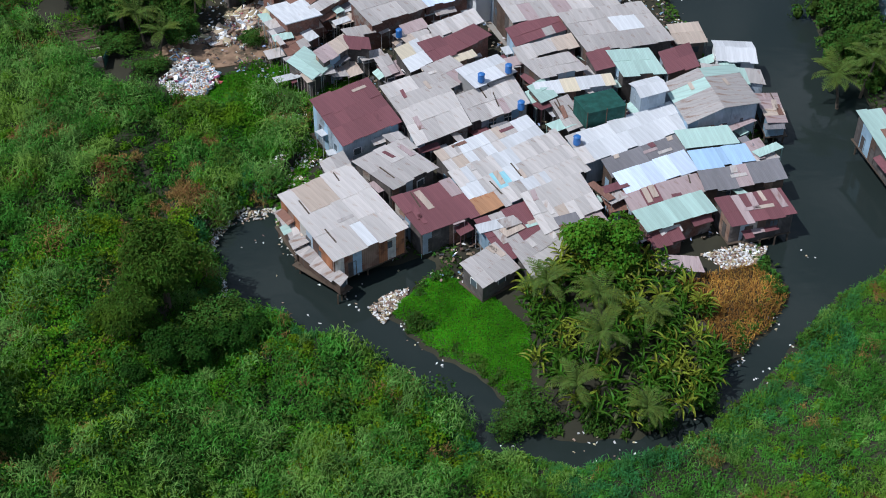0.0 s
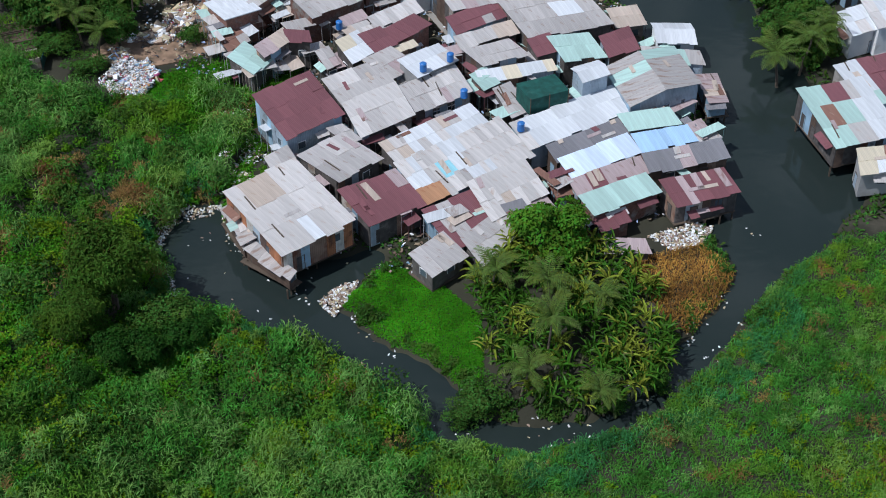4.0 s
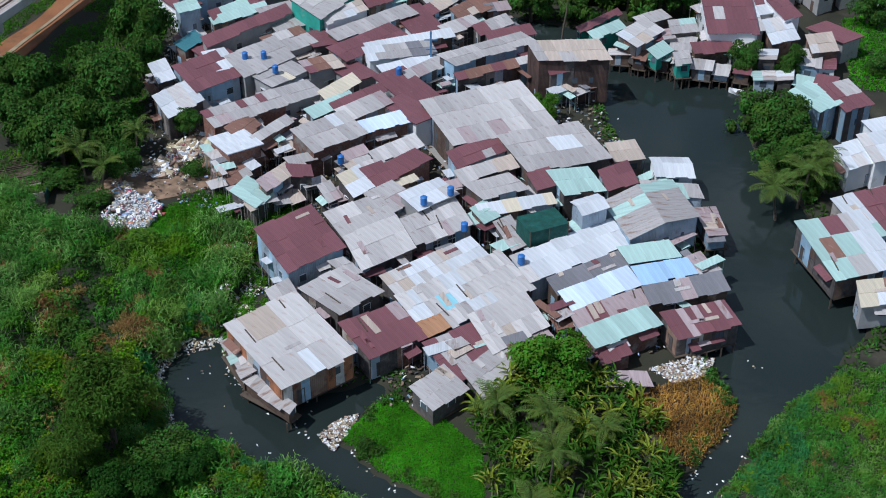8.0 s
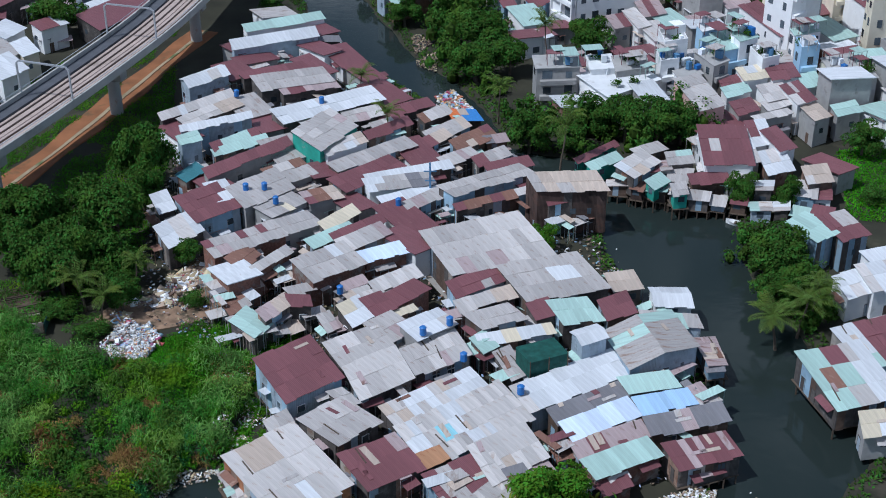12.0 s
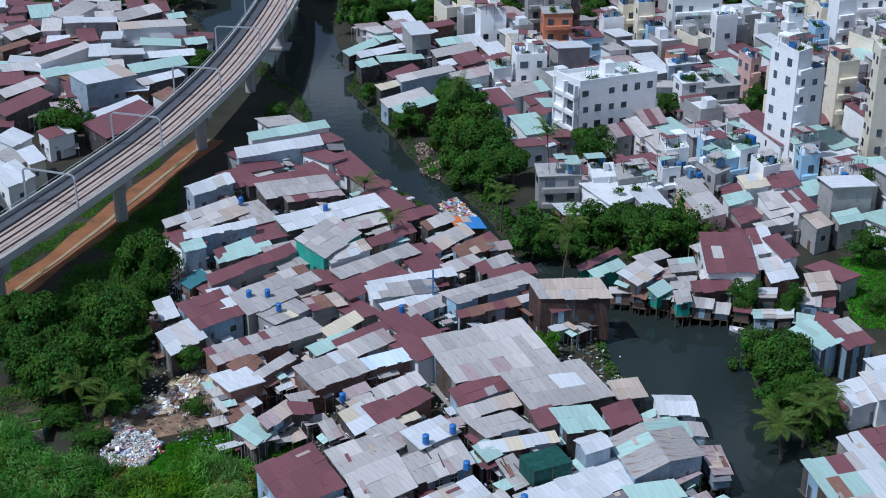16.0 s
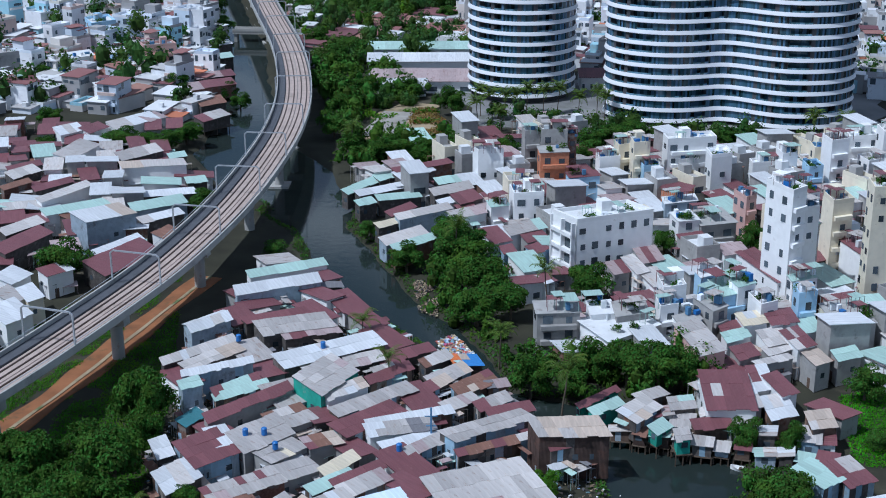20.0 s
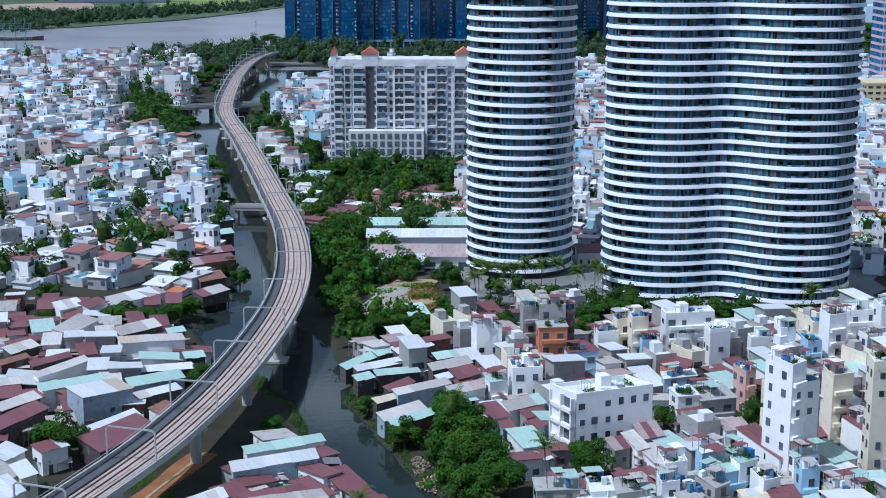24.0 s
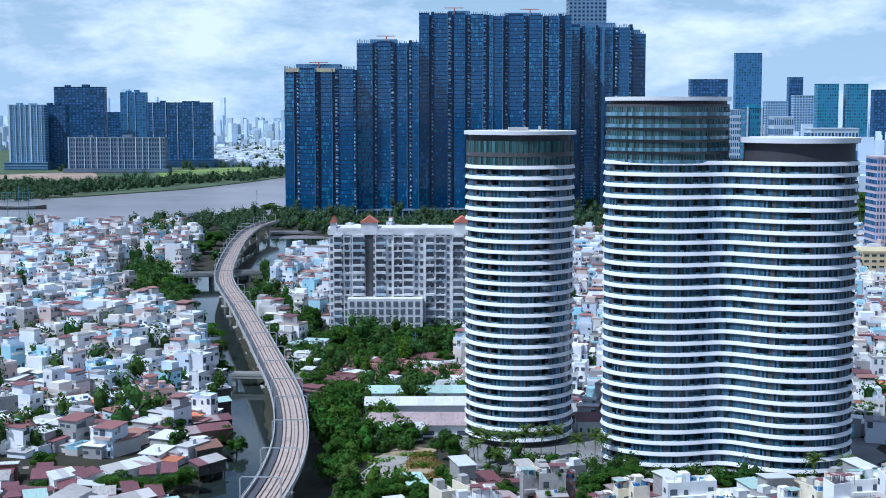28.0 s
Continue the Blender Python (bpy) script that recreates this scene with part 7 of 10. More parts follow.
cover("wayside_weed_cover", "low green weeds on waste ground", scatter([(-85, 175), (-44, 165), (-46, 215), (-55, 275), (-85, 240)], 20, 65, lambda x, y, r: (np.abs(np.interp(y, TRACK_Y, TRACK_X) - x) > 3.2 + 1.2 * wobble(x, y, 3.0)) & (vnoise(x, y, 5.0, 92) > 0.3)), 0.6, 0.14, (10, 70), M_CREEPER, 65)
cover("wayside_weed_cover", "green weeds and grass on the far bank", scatter([(62, 190), (66, 214), (95, 226), (95, 185)], 20, 66), 0.6, 0.2, (10, 70), M_BRIGHT, 66)


def limb(p, q, r0, r1, n=6):
    p, q = Vector(p), Vector(q)
    d = (q - p).normalized()
    a = d.orthogonal().normalized()
    b = d.cross(a)
    vs = [p + (a * math.cos(2 * math.pi * i / n) + b * math.sin(2 * math.pi * i / n)) * r0 for i in range(n)]
    vs += [q + (a * math.cos(2 * math.pi * i / n) + b * math.sin(2 * math.pi * i / n)) * r1 for i in range(n)]
    return vs, [(i, (i + 1) % n, n + (i + 1) % n, n + i) for i in range(n)] + [tuple(range(n, 2 * n))]


def trunk_mesh(segments):
    vs, fs = [], []
    for s in segments:
        v, f = limb(*s)
        k = len(vs)
        vs += v
        fs += [tuple(i + k for i in g) for g in f]
    return vs, fs


def proto_tree(kind, seed):
    """A tree of radius 5 and height 10: trunk with limbs, and a crown of single leaves in lobes."""
    r = np.random.RandomState(seed)
    name, label, m, n, ll, lw = {"broad": ("broadleaf_tree", "dense dark green broadleaf tree", M_LEAF, 5600, 0.55, 0.34), "bright": ("broadleaf_tree", "light yellow-green leafy tree", M_LEAF2, 5600, 0.5, 0.32),
                                 "feather": ("feathery_tree", "soft olive-green tree with drooping feathery twigs", M_FEATHER, 9000, 0.5, 0.17), "bush": ("bush", "dark green bush at the water's edge", M_LEAF, 4000, 0.5, 0.28), "dark": ("dark_tree", "leafy marsh tree with shade put into its very dark leaves", M_DEEP, 3000, 0.7, 0.4)}[kind]
    ob = tagged(new(name), label, "tree" if kind != "bush" else "bush", "trees of the quarter")
    segs = [((0, 0, -0.6), (0.2, 0.1, 4.2), 0.38, 0.24, 8)] if kind != "bush" else [((0, 0, -0.4), (0.2, 0, 2.5), 0.3, 0.2, 6)]
    pts, ways = [], []
    lobes_n = 22
    for k in range(lobes_n):
        a, rr = r.uniform(0, 2 * math.pi), 3.7 * math.sqrt(r.uniform(0, 1))
        zc = (r.uniform(3.6, 8.3) if kind != "bush" else r.uniform(1.5, 7.0)) - 0.22 * rr
        c = np.array([rr * math.cos(a), rr * math.sin(a), zc])
        R = r.uniform(1.1, 2.0)
        if k % 3 == 0:
            segs.append(((0.1, 0.05, 3.2), (c[0] * 0.8, c[1] * 0.8, c[2] - 0.2), 0.16, 0.05, 5))
        q = r.normal(size=(n // lobes_n, 3))
        q /= np.linalg.norm(q, axis=1)[:, None]
        q[:, 2] = np.where(r.uniform(0, 1, len(q)) < 0.7, np.abs(q[:, 2]), q[:, 2])
        pts.append(c + q * R * r.uniform(0.75, 1.08, (len(q), 1)) * np.array([1, 1, 0.8]))
        out = c - np.array([0, 0, 4.5])
        ways.append(q * 0.75 + 0.45 * out / (np.linalg.norm(out) + 1e-9))
    pts = np.vstack(pts)
    v, f = leaf_quads(pts, ll, lw, (-35, 45), seed, 0.25, np.vstack(ways), 0.8)
    vs, fs = trunk_mesh(segs)
    raw("trunk", vs, fs, M_BARK, ob)
    cr = new("crown", merged("crown", v, f, m))
    cr.parent = ob
    ob.location = (30 * seed, -700, 0)
    return ob


def frond(base, az_, elev, length, n, lw, ll):
    """A feather palm frond: paired leaflets along a drooping midrib."""
    vs = []
    prev = Vector(base)
    d_h = Vector((math.cos(az_), math.sin(az_), 0))
    s_h = Vector((-math.sin(az_), math.cos(az_), 0))
    for i in range(1, n + 1):
        t = i / n
        e = elev - 1.75 * t * t
        cur = prev + (d_h * math.cos(e) + Vector((0, 0, 1)) * math.sin(e)) * (length / n)
        w = ll * math.sin(math.pi * min(1, 0.15 + 0.85 * t)) + 0.12
        for sg in (-1, 1):
            tip = cur + s_h * sg * w + d_h * 0.35 * w - Vector((0, 0, 0.35 * w))
            vs += [prev, prev + (cur - prev) * 0.5 + (tip - cur) * 0.5 + d_h * lw, tip, prev + (tip - cur) * 0.5 - d_h * lw * 0.2]
        vs += [prev + s_h * 0.05, cur + s_h * 0.04, cur - s_h * 0.04, prev - s_h * 0.05]
        prev = cur
    return vs


def proto_palm(kind, seed):
    r = random.Random(seed)
    ob = tagged(new("coconut_palm" if kind == "coconut" else "royal_palm"), "palm with long drooping feathery fronds" if kind == "coconut" else "slim planted palm with a small green crown", "palm", "palms of the quarter")
    segs = [((0, 0, -0.6), (0.3, 0.1, 3.0), 0.24, 0.18, 8), ((0.3, 0.1, 3.0), (0.8, 0.2, 6.2), 0.18, 0.15, 8), ((0.8, 0.2, 6.2), (1.0, 0.2, 9.0), 0.15, 0.16, 8)]
    vs, fs = trunk_mesh(segs)
    raw("trunk", vs, fs, M_BARK, ob)
    q = []
    n = 15 if kind == "coconut" else 22
    for i in range(n):
        q += frond((1.0, 0.2, 9.0), i * 2.4 + r.uniform(-0.3, 0.3), r.uniform(0.0, 1.35), r.uniform(4.4, 5.8), 16, 0.085 if kind == "coconut" else 0.2, 0.8 if kind == "coconut" else 1.1)
    cr = new("crown", merged("crown", np.array([tuple(p) for p in q]), np.arange(len(q)).reshape(-1, 4), M_PALM))
    cr.parent = ob
    ob.location = (30 * seed, -760, 0)
    return ob


def proto_banana(seed):
    r = random.Random(seed)
    ob = tagged(new("banana_plant"), "banana plant with broad arching yellow-green leaves", "banana plant", "banana clump on the island")
    vs, fs = trunk_mesh([((0, 0, -0.4), (0, 0, 2.0), 0.16, 0.12, 6)])
    raw("stem", vs, fs, mat("banana_stem", (0.14, 0.17, 0.06), 0.7), ob)
    q = []
    for i in range(20):
        a = i * 2.4 + r.uniform(-0.4, 0.4)
        e0, L, w = r.uniform(0.6, 1.45), r.uniform(1.2, 2.3), r.uniform(0.17, 0.28)
        dh, sh = Vector((math.cos(a), math.sin(a), 0)), Vector((-math.sin(a), math.cos(a), 0))
        p = Vector((r.uniform(-0.6, 0.6), r.uniform(-0.6, 0.6), r.uniform(1.2, 2.0)))
        k = 5
        pts = [p.copy()]
        for j in range(k):
            e = e0 - r.uniform(1.2, 1.8) * ((j + 0.5) / k) ** 1.5
            p = p + (dh * math.cos(e) + Vector((0, 0, math.sin(e)))) * (L / k)
            pts.append(p.copy())
        ws = [0.06, 0.7, 1.0, 0.95, 0.65, 0.1]
        for j in range(k):
            for sg in (-1, 1):
                o0, o1 = sh * (sg * w / 2 * ws[j]) + Vector((0, 0, 0.12 * ws[j])), sh * (sg * w / 2 * ws[j + 1]) + Vector((0, 0, 0.12 * ws[j + 1]))
                q += [pts[j], pts[j + 1], pts[j + 1] + o1, pts[j] + o0]
    cr = new("leaves", merged("leaves", np.array([tuple(t) for t in q]), np.arange(len(q)).reshape(-1, 4), M_BANANA if seed in (1, 4) else M_BANANA2))
    cr.parent = ob
    ob.location = (20 * seed, -800, 0)
    return ob


PROTO = {k: [proto_tree(k, s) for s in seeds] for k, seeds in (("broad", (1, 2, 3, 4)), ("bright", (5,)), ("feather", (6,)), ("bush", (7, 8)), ("dark", (9,)))}
PROTO["coconut"] = [proto_palm("coconut", s) for s in (1, 2)]
PROTO["royal"] = [proto_palm("royal", 3)]
PROTO["banana"] = [proto_banana(s) for s in (1, 2, 3, 4, 5)]
tree_rng = random.Random(17)


def tree(kind, x, y, height, radius):
    g = float(land_height(np.array([x]), np.array([y]))[0])
    p = tree_rng.choice(PROTO[kind])
    s = radius / (4.7 if kind == "coconut" else 5.0)
    z = height / (10.0 if kind in ("broad", "bright", "feather", "bush", "dark") else 10.5)
    if kind in ("coconut", "royal"):
        z = max(z, 0.45)
    TREE_SPOTS.append((x, y, radius * 0.8))
    return copy_thing(p, pose(x, y, max(g, 0.0), 0, 0, tree_rng.uniform(0, 360)) @ Matrix.Diagonal((s, s, z, 1)))


tree("broad", -51.2, 172.4, 11, 5.1)
tree("broad", -63.1, 183.7, 10, 4.4)
tree("broad", -53.2, 167.2, 10, 4.8)
tree("broad", -53.9, 187.3, 10, 3.9)
tree("broad", -46.4, 192.3, 9, 3.6)
tree("broad", -44.2, 163.8, 6, 3.2)
tree("feather", -34.8, 109.5, 11, 5.6)
# added where the feathery tree's shadow falls, shade held in their leaf colour
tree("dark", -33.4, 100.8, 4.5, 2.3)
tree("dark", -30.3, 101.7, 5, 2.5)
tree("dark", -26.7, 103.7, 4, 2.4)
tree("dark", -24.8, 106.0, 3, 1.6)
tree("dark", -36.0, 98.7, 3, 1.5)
# dark leaves stand for the unlit hollow at the field's corner
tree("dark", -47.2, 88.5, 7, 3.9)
tree("broad", -51.3, 95.0, 9, 3.5)
tree("feather", -37.9, 104.6, 8, 4.2)
tree("bush", -28.3, 107.9, 4, 3.6)
tree("bush", -32.2, 102.7, 4, 3.6)
tree("bright", 11.4, 120.0, 8.5, 4.7)
tree("bush", 3.8, 97.7, 4, 3.1)
tree("bush", 1.8, 95.8, 3, 2.3)
tree("bush", 16.8, 97.4, 3.5, 2.0)
tree("bush", 21.6, 100.6, 3.5, 2.0)
tree("broad", -57.3, 180.8, 11, 5.1)
tree("broad", -48.1, 180.5, 12, 5.7)
tree("broad", -56.7, 168.7, 10, 4.9)
tree("broad", -46.0, 169.8, 9, 4.5)
tree("broad", -47.7, 200.2, 13, 5.8)
tree("broad", -61.1, 173.5, 10, 4.6)
tree("broad", -37.0, 175.7, 5, 2.5)
tree("bush", -52.5, 162.3, 4, 3.6)
tree("bush", -47.6, 157.4, 3, 3.1)
tree("bush", -34.6, 165.2, 3, 2.2)
tree("bright", 14.6, 180.3, 5, 2.2)
tree("broad", 47.0, 172.3, 9, 4.8)
tree("broad", 48.1, 167.8, 8, 4.0)
tree("broad", 45.1, 164.4, 7, 3.6)
tree("broad", 46.1, 194.4, 7, 2.9)
tree("broad", 52.6, 192.5, 7, 2.5)
tree("broad", 69.8, 212.4, 7, 3.7)
tree("bush", 67.4, 195.5, 4, 2.8)
tree("broad", 14.3, 215.3, 9, 4.4)
tree("broad", 25.7, 220.0, 9, 4.1)
tree("broad", 30.7, 217.6, 9, 4.4)
tree("broad", 35.6, 215.1, 10, 4.8)
tree("broad", 40.1, 216.5, 9, 4.1)
tree("broad", 20.5, 214.6, 7, 3.8)
tree("broad", 4.1, 273.9, 10, 6.5)
tree("broad", 7.2, 257.6, 10, 5.8)
tree("broad", -8.1, 273.2, 7, 4.4)
tree("broad", 5.8, 244.5, 9, 5.9)
tree("broad", 0.6, 284.5, 9, 4.8)
tree("broad", 12.3, 247.4, 8, 4.3)
tree("broad", 28.0, 256.2, 9, 4.9)
tree("broad", 64.8, 281.6, 9, 3.2)
tree("broad", 46.9, 284.4, 6, 2.9)
tree("bush", -36.7, 283.8, 4, 3.2)
tree("broad", -77.2, 267.1, 10, 5.9)
tree("broad", -58.1, 313.5, 6, 4.3)
tree("broad", -69.8, 270.6, 5, 3.1)
tree("broad", -16.6, 293.5, 5, 3.2)
tree("broad", -31.1, 379.4, 9, 5.4)
tree("broad", -38.1, 425.8, 10, 5.3)
tree("broad", -30.6, 418.2, 10, 5.9)
tree("broad", -37.5, 463.9, 10, 6.9)
tree("broad", -31.8, 478.0, 10, 6.7)
tree("broad", -31.2, 401.6, 8, 5.3)
tree("broad", -25.8, 423.5, 8, 5.3)
tree("broad", -11.9, 426.2, 7, 6.0)
tree("broad", -25.0, 358.1, 8, 4.5)
tree("broad", -19.5, 352.1, 7, 5.3)
tree("broad", -13.1, 357.6, 7, 6.0)
tree("broad", -7.1, 354.8, 7, 5.3)
tree("broad", -2.6, 354.3, 6, 3.8)
tree("broad", 4.1, 360.4, 7, 3.9)
tree("broad", 2.0, 403.7, 10, 4.7)
tree("broad", 38.7, 361.1, 8, 5.1)
tree("broad", 45.4, 366.9, 8, 5.2)
tree("broad", 51.8, 375.2, 7, 4.1)
tree("broad", 34.9, 351.7, 6, 3.8)
tree("broad", 16.0, 357.7, 7, 3.9)
tree("broad", 75.5, 368.6, 6, 4.1)
tree("broad", 83.8, 371.6, 6, 4.1)
tree("broad", 90.2, 365.8, 6, 4.1)
tree("broad", 95.6, 362.9, 6, 3.7)
tree("broad", 15.3, 399.9, 6, 3.6)
tree("bush", 21.8, 398.0, 5, 3.3)
tree("bush", 31.7, 398.1, 5, 3.3)
tree("broad", -46.5, 501.3, 9, 5.8)
tree("broad", -55.1, 559.8, 9, 6.0)
tree("broad", -49.3, 587.0, 9, 6.2)
tree("broad", -42.6, 559.9, 9, 6.0)
tree("broad", -78.8, 682.4, 12, 8.4)
tree("broad", -65.8, 609.0, 9, 7.0)
tree("broad", -91.4, 695.5, 9, 7.4)
tree("broad", -81.7, 649.1, 7, 5.3)
tree("broad", -35.3, 590.5, 10, 7.2)
tree("broad", -25.9, 594.1, 11, 7.3)
tree("broad", -16.1, 586.9, 11, 7.2)
tree("broad", -6.7, 594.2, 11, 7.3)
tree("broad", 2.9, 583.5, 10, 6.7)
tree("broad", -29.2, 563.4, 8, 6.0)
tree("broad", 0.5, 550.8, 8, 5.4)
tree("broad", -110.9, 522.1, 11, 7.8)
tree("broad", -115.3, 517.3, 9, 5.2)
tree("bright", -103.8, 608.8, 11, 8.0)
tree("bright", -112.1, 628.4, 8, 5.7)
tree("broad", -84.9, 532.2, 8, 5.7)
tree("broad", -94.5, 572.9, 9, 6.2)
tree("broad", -96.6, 512.8, 7, 5.1)
tree("broad", -91.2, 524.0, 7, 5.2)
tree("broad", -129.3, 632.5, 9, 5.8)
tree("broad", -144.4, 695.3, 9, 7.5)
tree("broad", -141.8, 726.1, 9, 7.2)
tree("broad", -86.5, 365.8, 7, 6.3)
tree("broad", -80.3, 365.2, 6, 5.3)
tree("broad", -75.3, 363.0, 7, 4.9)
tree("broad", -70.8, 371.8, 7, 5.3)
tree("broad", -68.5, 428.6, 6, 4.3)
tree("broad", -61.9, 413.7, 6, 3.8)
tree("broad", -84.7, 431.1, 8, 4.7)
tree("broad", -113.6, 392.8, 6, 4.4)
tree("broad", -107.6, 364.5, 5, 3.8)
tree("broad", -129.7, 443.1, 8, 5.3)
tree("broad", -136.7, 527.0, 6, 4.9)
tree("broad", 189.3, 749.6, 9, 8.1)
tree("broad", 147.8, 488.6, 10, 7.5)
tree("broad", 140.8, 454.0, 9, 5.9)
tree("broad", 66.0, 625.2, 9, 6.1)
tree("broad", -63.9, 644.7, 12, 9.0)
tree("broad", -69.2, 599.5, 11, 8.4)
tree("broad", -84.6, 686.4, 11, 8.4)
tree("broad", -44.6, 595.8, 10, 7.3)
tree("broad", -82.5, 626.9, 8, 5.1)
tree("broad", -61.0, 567.8, 8, 6.1)
tree("broad", -67.0, 737.7, 9, 7.2)
tree("broad", -140.0, 761.0, 9, 8.2)
tree("broad", -154.0, 785.8, 9, 8.4)
tree("broad", -140.1, 685.2, 9, 7.9)
tree("broad", -124.5, 661.2, 8, 6.6)
tree("broad", -176.4, 793.8, 10, 8.6)
tree("broad", -192.0, 812.3, 9, 7.4)
tree("broad", -169.8, 1041.5, 12, 11.1)
tree("broad", -168.4, 983.7, 11, 9.7)
tree("broad", -204.6, 1155.9, 10, 9.5)
tree("broad", -192.7, 1245.2, 10, 11.2)
tree("broad", -187.5, 1278.1, 10, 11.5)
tree("broad", -179.5, 1334.4, 10, 11.9)
tree("broad", -169.9, 1387.9, 10, 11.3)
tree("broad", -150.2, 1312.7, 10, 10.6)
tree("broad", -111.7, 1184.2, 10, 10.6)
tree("broad", -96.0, 1167.1, 10, 10.4)
tree("broad", -77.2, 1167.1, 10, 10.4)
tree("broad", -63.1, 1167.1, 10, 10.4)
tree("broad", -44.7, 1178.4, 10, 10.5)
tree("broad", -25.9, 1190.0, 10, 10.6)
tree("broad", -6.7, 1190.0, 10, 10.6)
tree("broad", 7.6, 1178.4, 10, 10.5)
tree("broad", -99.5, 970.0, 10, 8.7)
tree("broad", -88.2, 932.5, 10, 8.3)
tree("broad", 102.9, 957.7, 12, 11.7)
tree("broad", 146.3, 1392.6, 14, 16.9)
tree("broad", 142.1, 1434.8, 14, 13.9)
tree("broad", 390.0, 1297.9, 16, 21.8)
tree("broad", 450.2, 1460.5, 16, 24.6)
tree("broad", 334.4, 1126.6, 14, 14.2)
tree("broad", 68.7, 635.6, 10, 6.8)
tree("broad", 97.2, 870.8, 9, 7.1)
tree("broad", 164.8, 535.4, 10, 8.2)
tree("broad", 148.3, 494.0, 9, 7.6)
tree("coconut", 18.6, 205.0, 12, 4.2)
tree("coconut", 9.4, 226.4, 9, 3.6)
tree("coconut", -15.5, 233.2, 7, 3.3)
tree("coconut", -9.0, 217.1, 7, 3.3)
tree("coconut", 1.8, 272.9, 12, 3.5)
tree("coconut", 19.7, 251.8, 10, 3.7)
tree("coconut", 47.3, 158.3, 7, 4.6)
tree("coconut", 43.9, 155.5, 6, 4.6)
tree("coconut", 49.5, 161.1, 7, 3.9)
tree("coconut", -49.1, 163.3, 7, 3.9)
tree("coconut", -43.0, 167.0, 7, 2.9)
tree("coconut", -46.6, 161.1, 5, 3.5)
tree("coconut", 10.6, 103.1, 7, 3.5)
tree("coconut", 11.6, 111.0, 6, 3.6)
tree("coconut", 4.8, 112.8, 5, 3.6)
tree("coconut", 7.7, 98.1, 4.5, 3.3)
tree("coconut", 16.4, 109.9, 4.5, 3.0)
tree("coconut", 16.0, 96.5, 3, 2.8)
tree("coconut", -24.9, 357.4, 10, 3.9)
tree("royal", 10.3, 402.9, 9, 3.3)
tree("royal", 13.6, 399.4, 9, 3.3)
tree("royal", 16.8, 397.3, 9, 3.3)
tree("royal", 21.0, 399.4, 9, 3.3)
tree("royal", 23.8, 406.6, 9, 3.0)
tree("royal", 28.7, 404.4, 9, 3.3)
tree("royal", 33.0, 406.6, 9, 3.4)
tree("royal", 9.3, 392.7, 8, 3.3)
tree("royal", 15.4, 380.9, 8, 3.2)
tree("royal", 44.4, 403.0, 9, 3.0)
tree("royal", 45.8, 396.0, 9, 3.0)
tree("royal", 100.6, 373.2, 9, 3.5)
tree("royal", 107.8, 370.2, 9, 3.2)
tree("royal", 38.0, 395.9, 9, 3.0)

banana_rng = random.Random(4)
n_banana = 0
for k in range(700):
    x, y = banana_rng.uniform(1, 25), banana_rng.uniform(95, 121)
    if n_banana < 150 and bool(inside(np.array([x]), np.array([y]), [(3, 114), (7, 121), (19, 120), (24, 112), (24, 103), (17, 96), (10, 96), (4, 104)])[0]):
        s = banana_rng.uniform(0.75, 1.25)
        copy_thing(banana_rng.choice(PROTO["banana"]), pose(x, y, 0.7, banana_rng.uniform(-14, 14), banana_rng.uniform(-14, 14), banana_rng.uniform(0, 360)) @ Matrix.Diagonal((s, s, s, 1)))
        n_banana += 1

# ---- fill of the quarters ----
CLEAR = [(-38.0, 168.0, 7.5), (-42.0, 160.0, 6.0), (-58.0, 163.0, 9.0)]
OCC += CLEAR
PROTOS = [proto_house(k) for k in range(14)]
LOW = [p for p in PROTOS if p[3] < 4.5]
LOW2 = [p for p in PROTOS if p[3] < 7]
fill([(2, 300), (-24, 335), (-5, 372), (30, 392), (125, 385), (130, 330), (95, 240), (78, 205), (62, 215), (40, 208), (25, 216), (14, 250)], 22, 5.8, PROTOS, 200)
fill([(-85, 230), (-58, 300), (-62, 345), (-76, 400), (-150, 400), (-130, 330)], 15, 5.8, LOW2, 90)
fill([(-45, 168), (-24, 160), (24, 176), (20, 203), (5, 225), (-12, 243), (-24, 275), (-40, 275), (-50, 232), (-44, 205)], 35, 5.0, LOW, 40)
fill([(28, 201), (35, 198), (48, 195), (57, 190), (65, 201), (50, 218), (33, 216)], 30, 4.8, LOW, 18)
OCC = [o for o in OCC if o not in CLEAR]
for p, w, d, h in PROTOS:
    for c in list(p.children_recursive) + [p]:
        bpy.data.objects.remove(c)
for group_ in PROTO.values():
    for p in group_:
        for c in list(p.children_recursive) + [p]:
            bpy.data.objects.remove(c)


# ---- the far town, as one mass for each paint ----
TREE_ZONES = [[(-116, 850), (-104, 850), (-92, 769), (-56, 600), (-51, 556), (-58, 569), (-91, 736)], [(-52, 622), (10, 622), (9, 570), (-21, 545), (-47, 556)], [(-201, 860), (-174, 890), (-132, 715), (-108, 691), (-93, 596), (-116, 626), (-147, 677), (-175, 758)], [(-48, 462), (-51, 556), (8, 556), (14, 470)]]


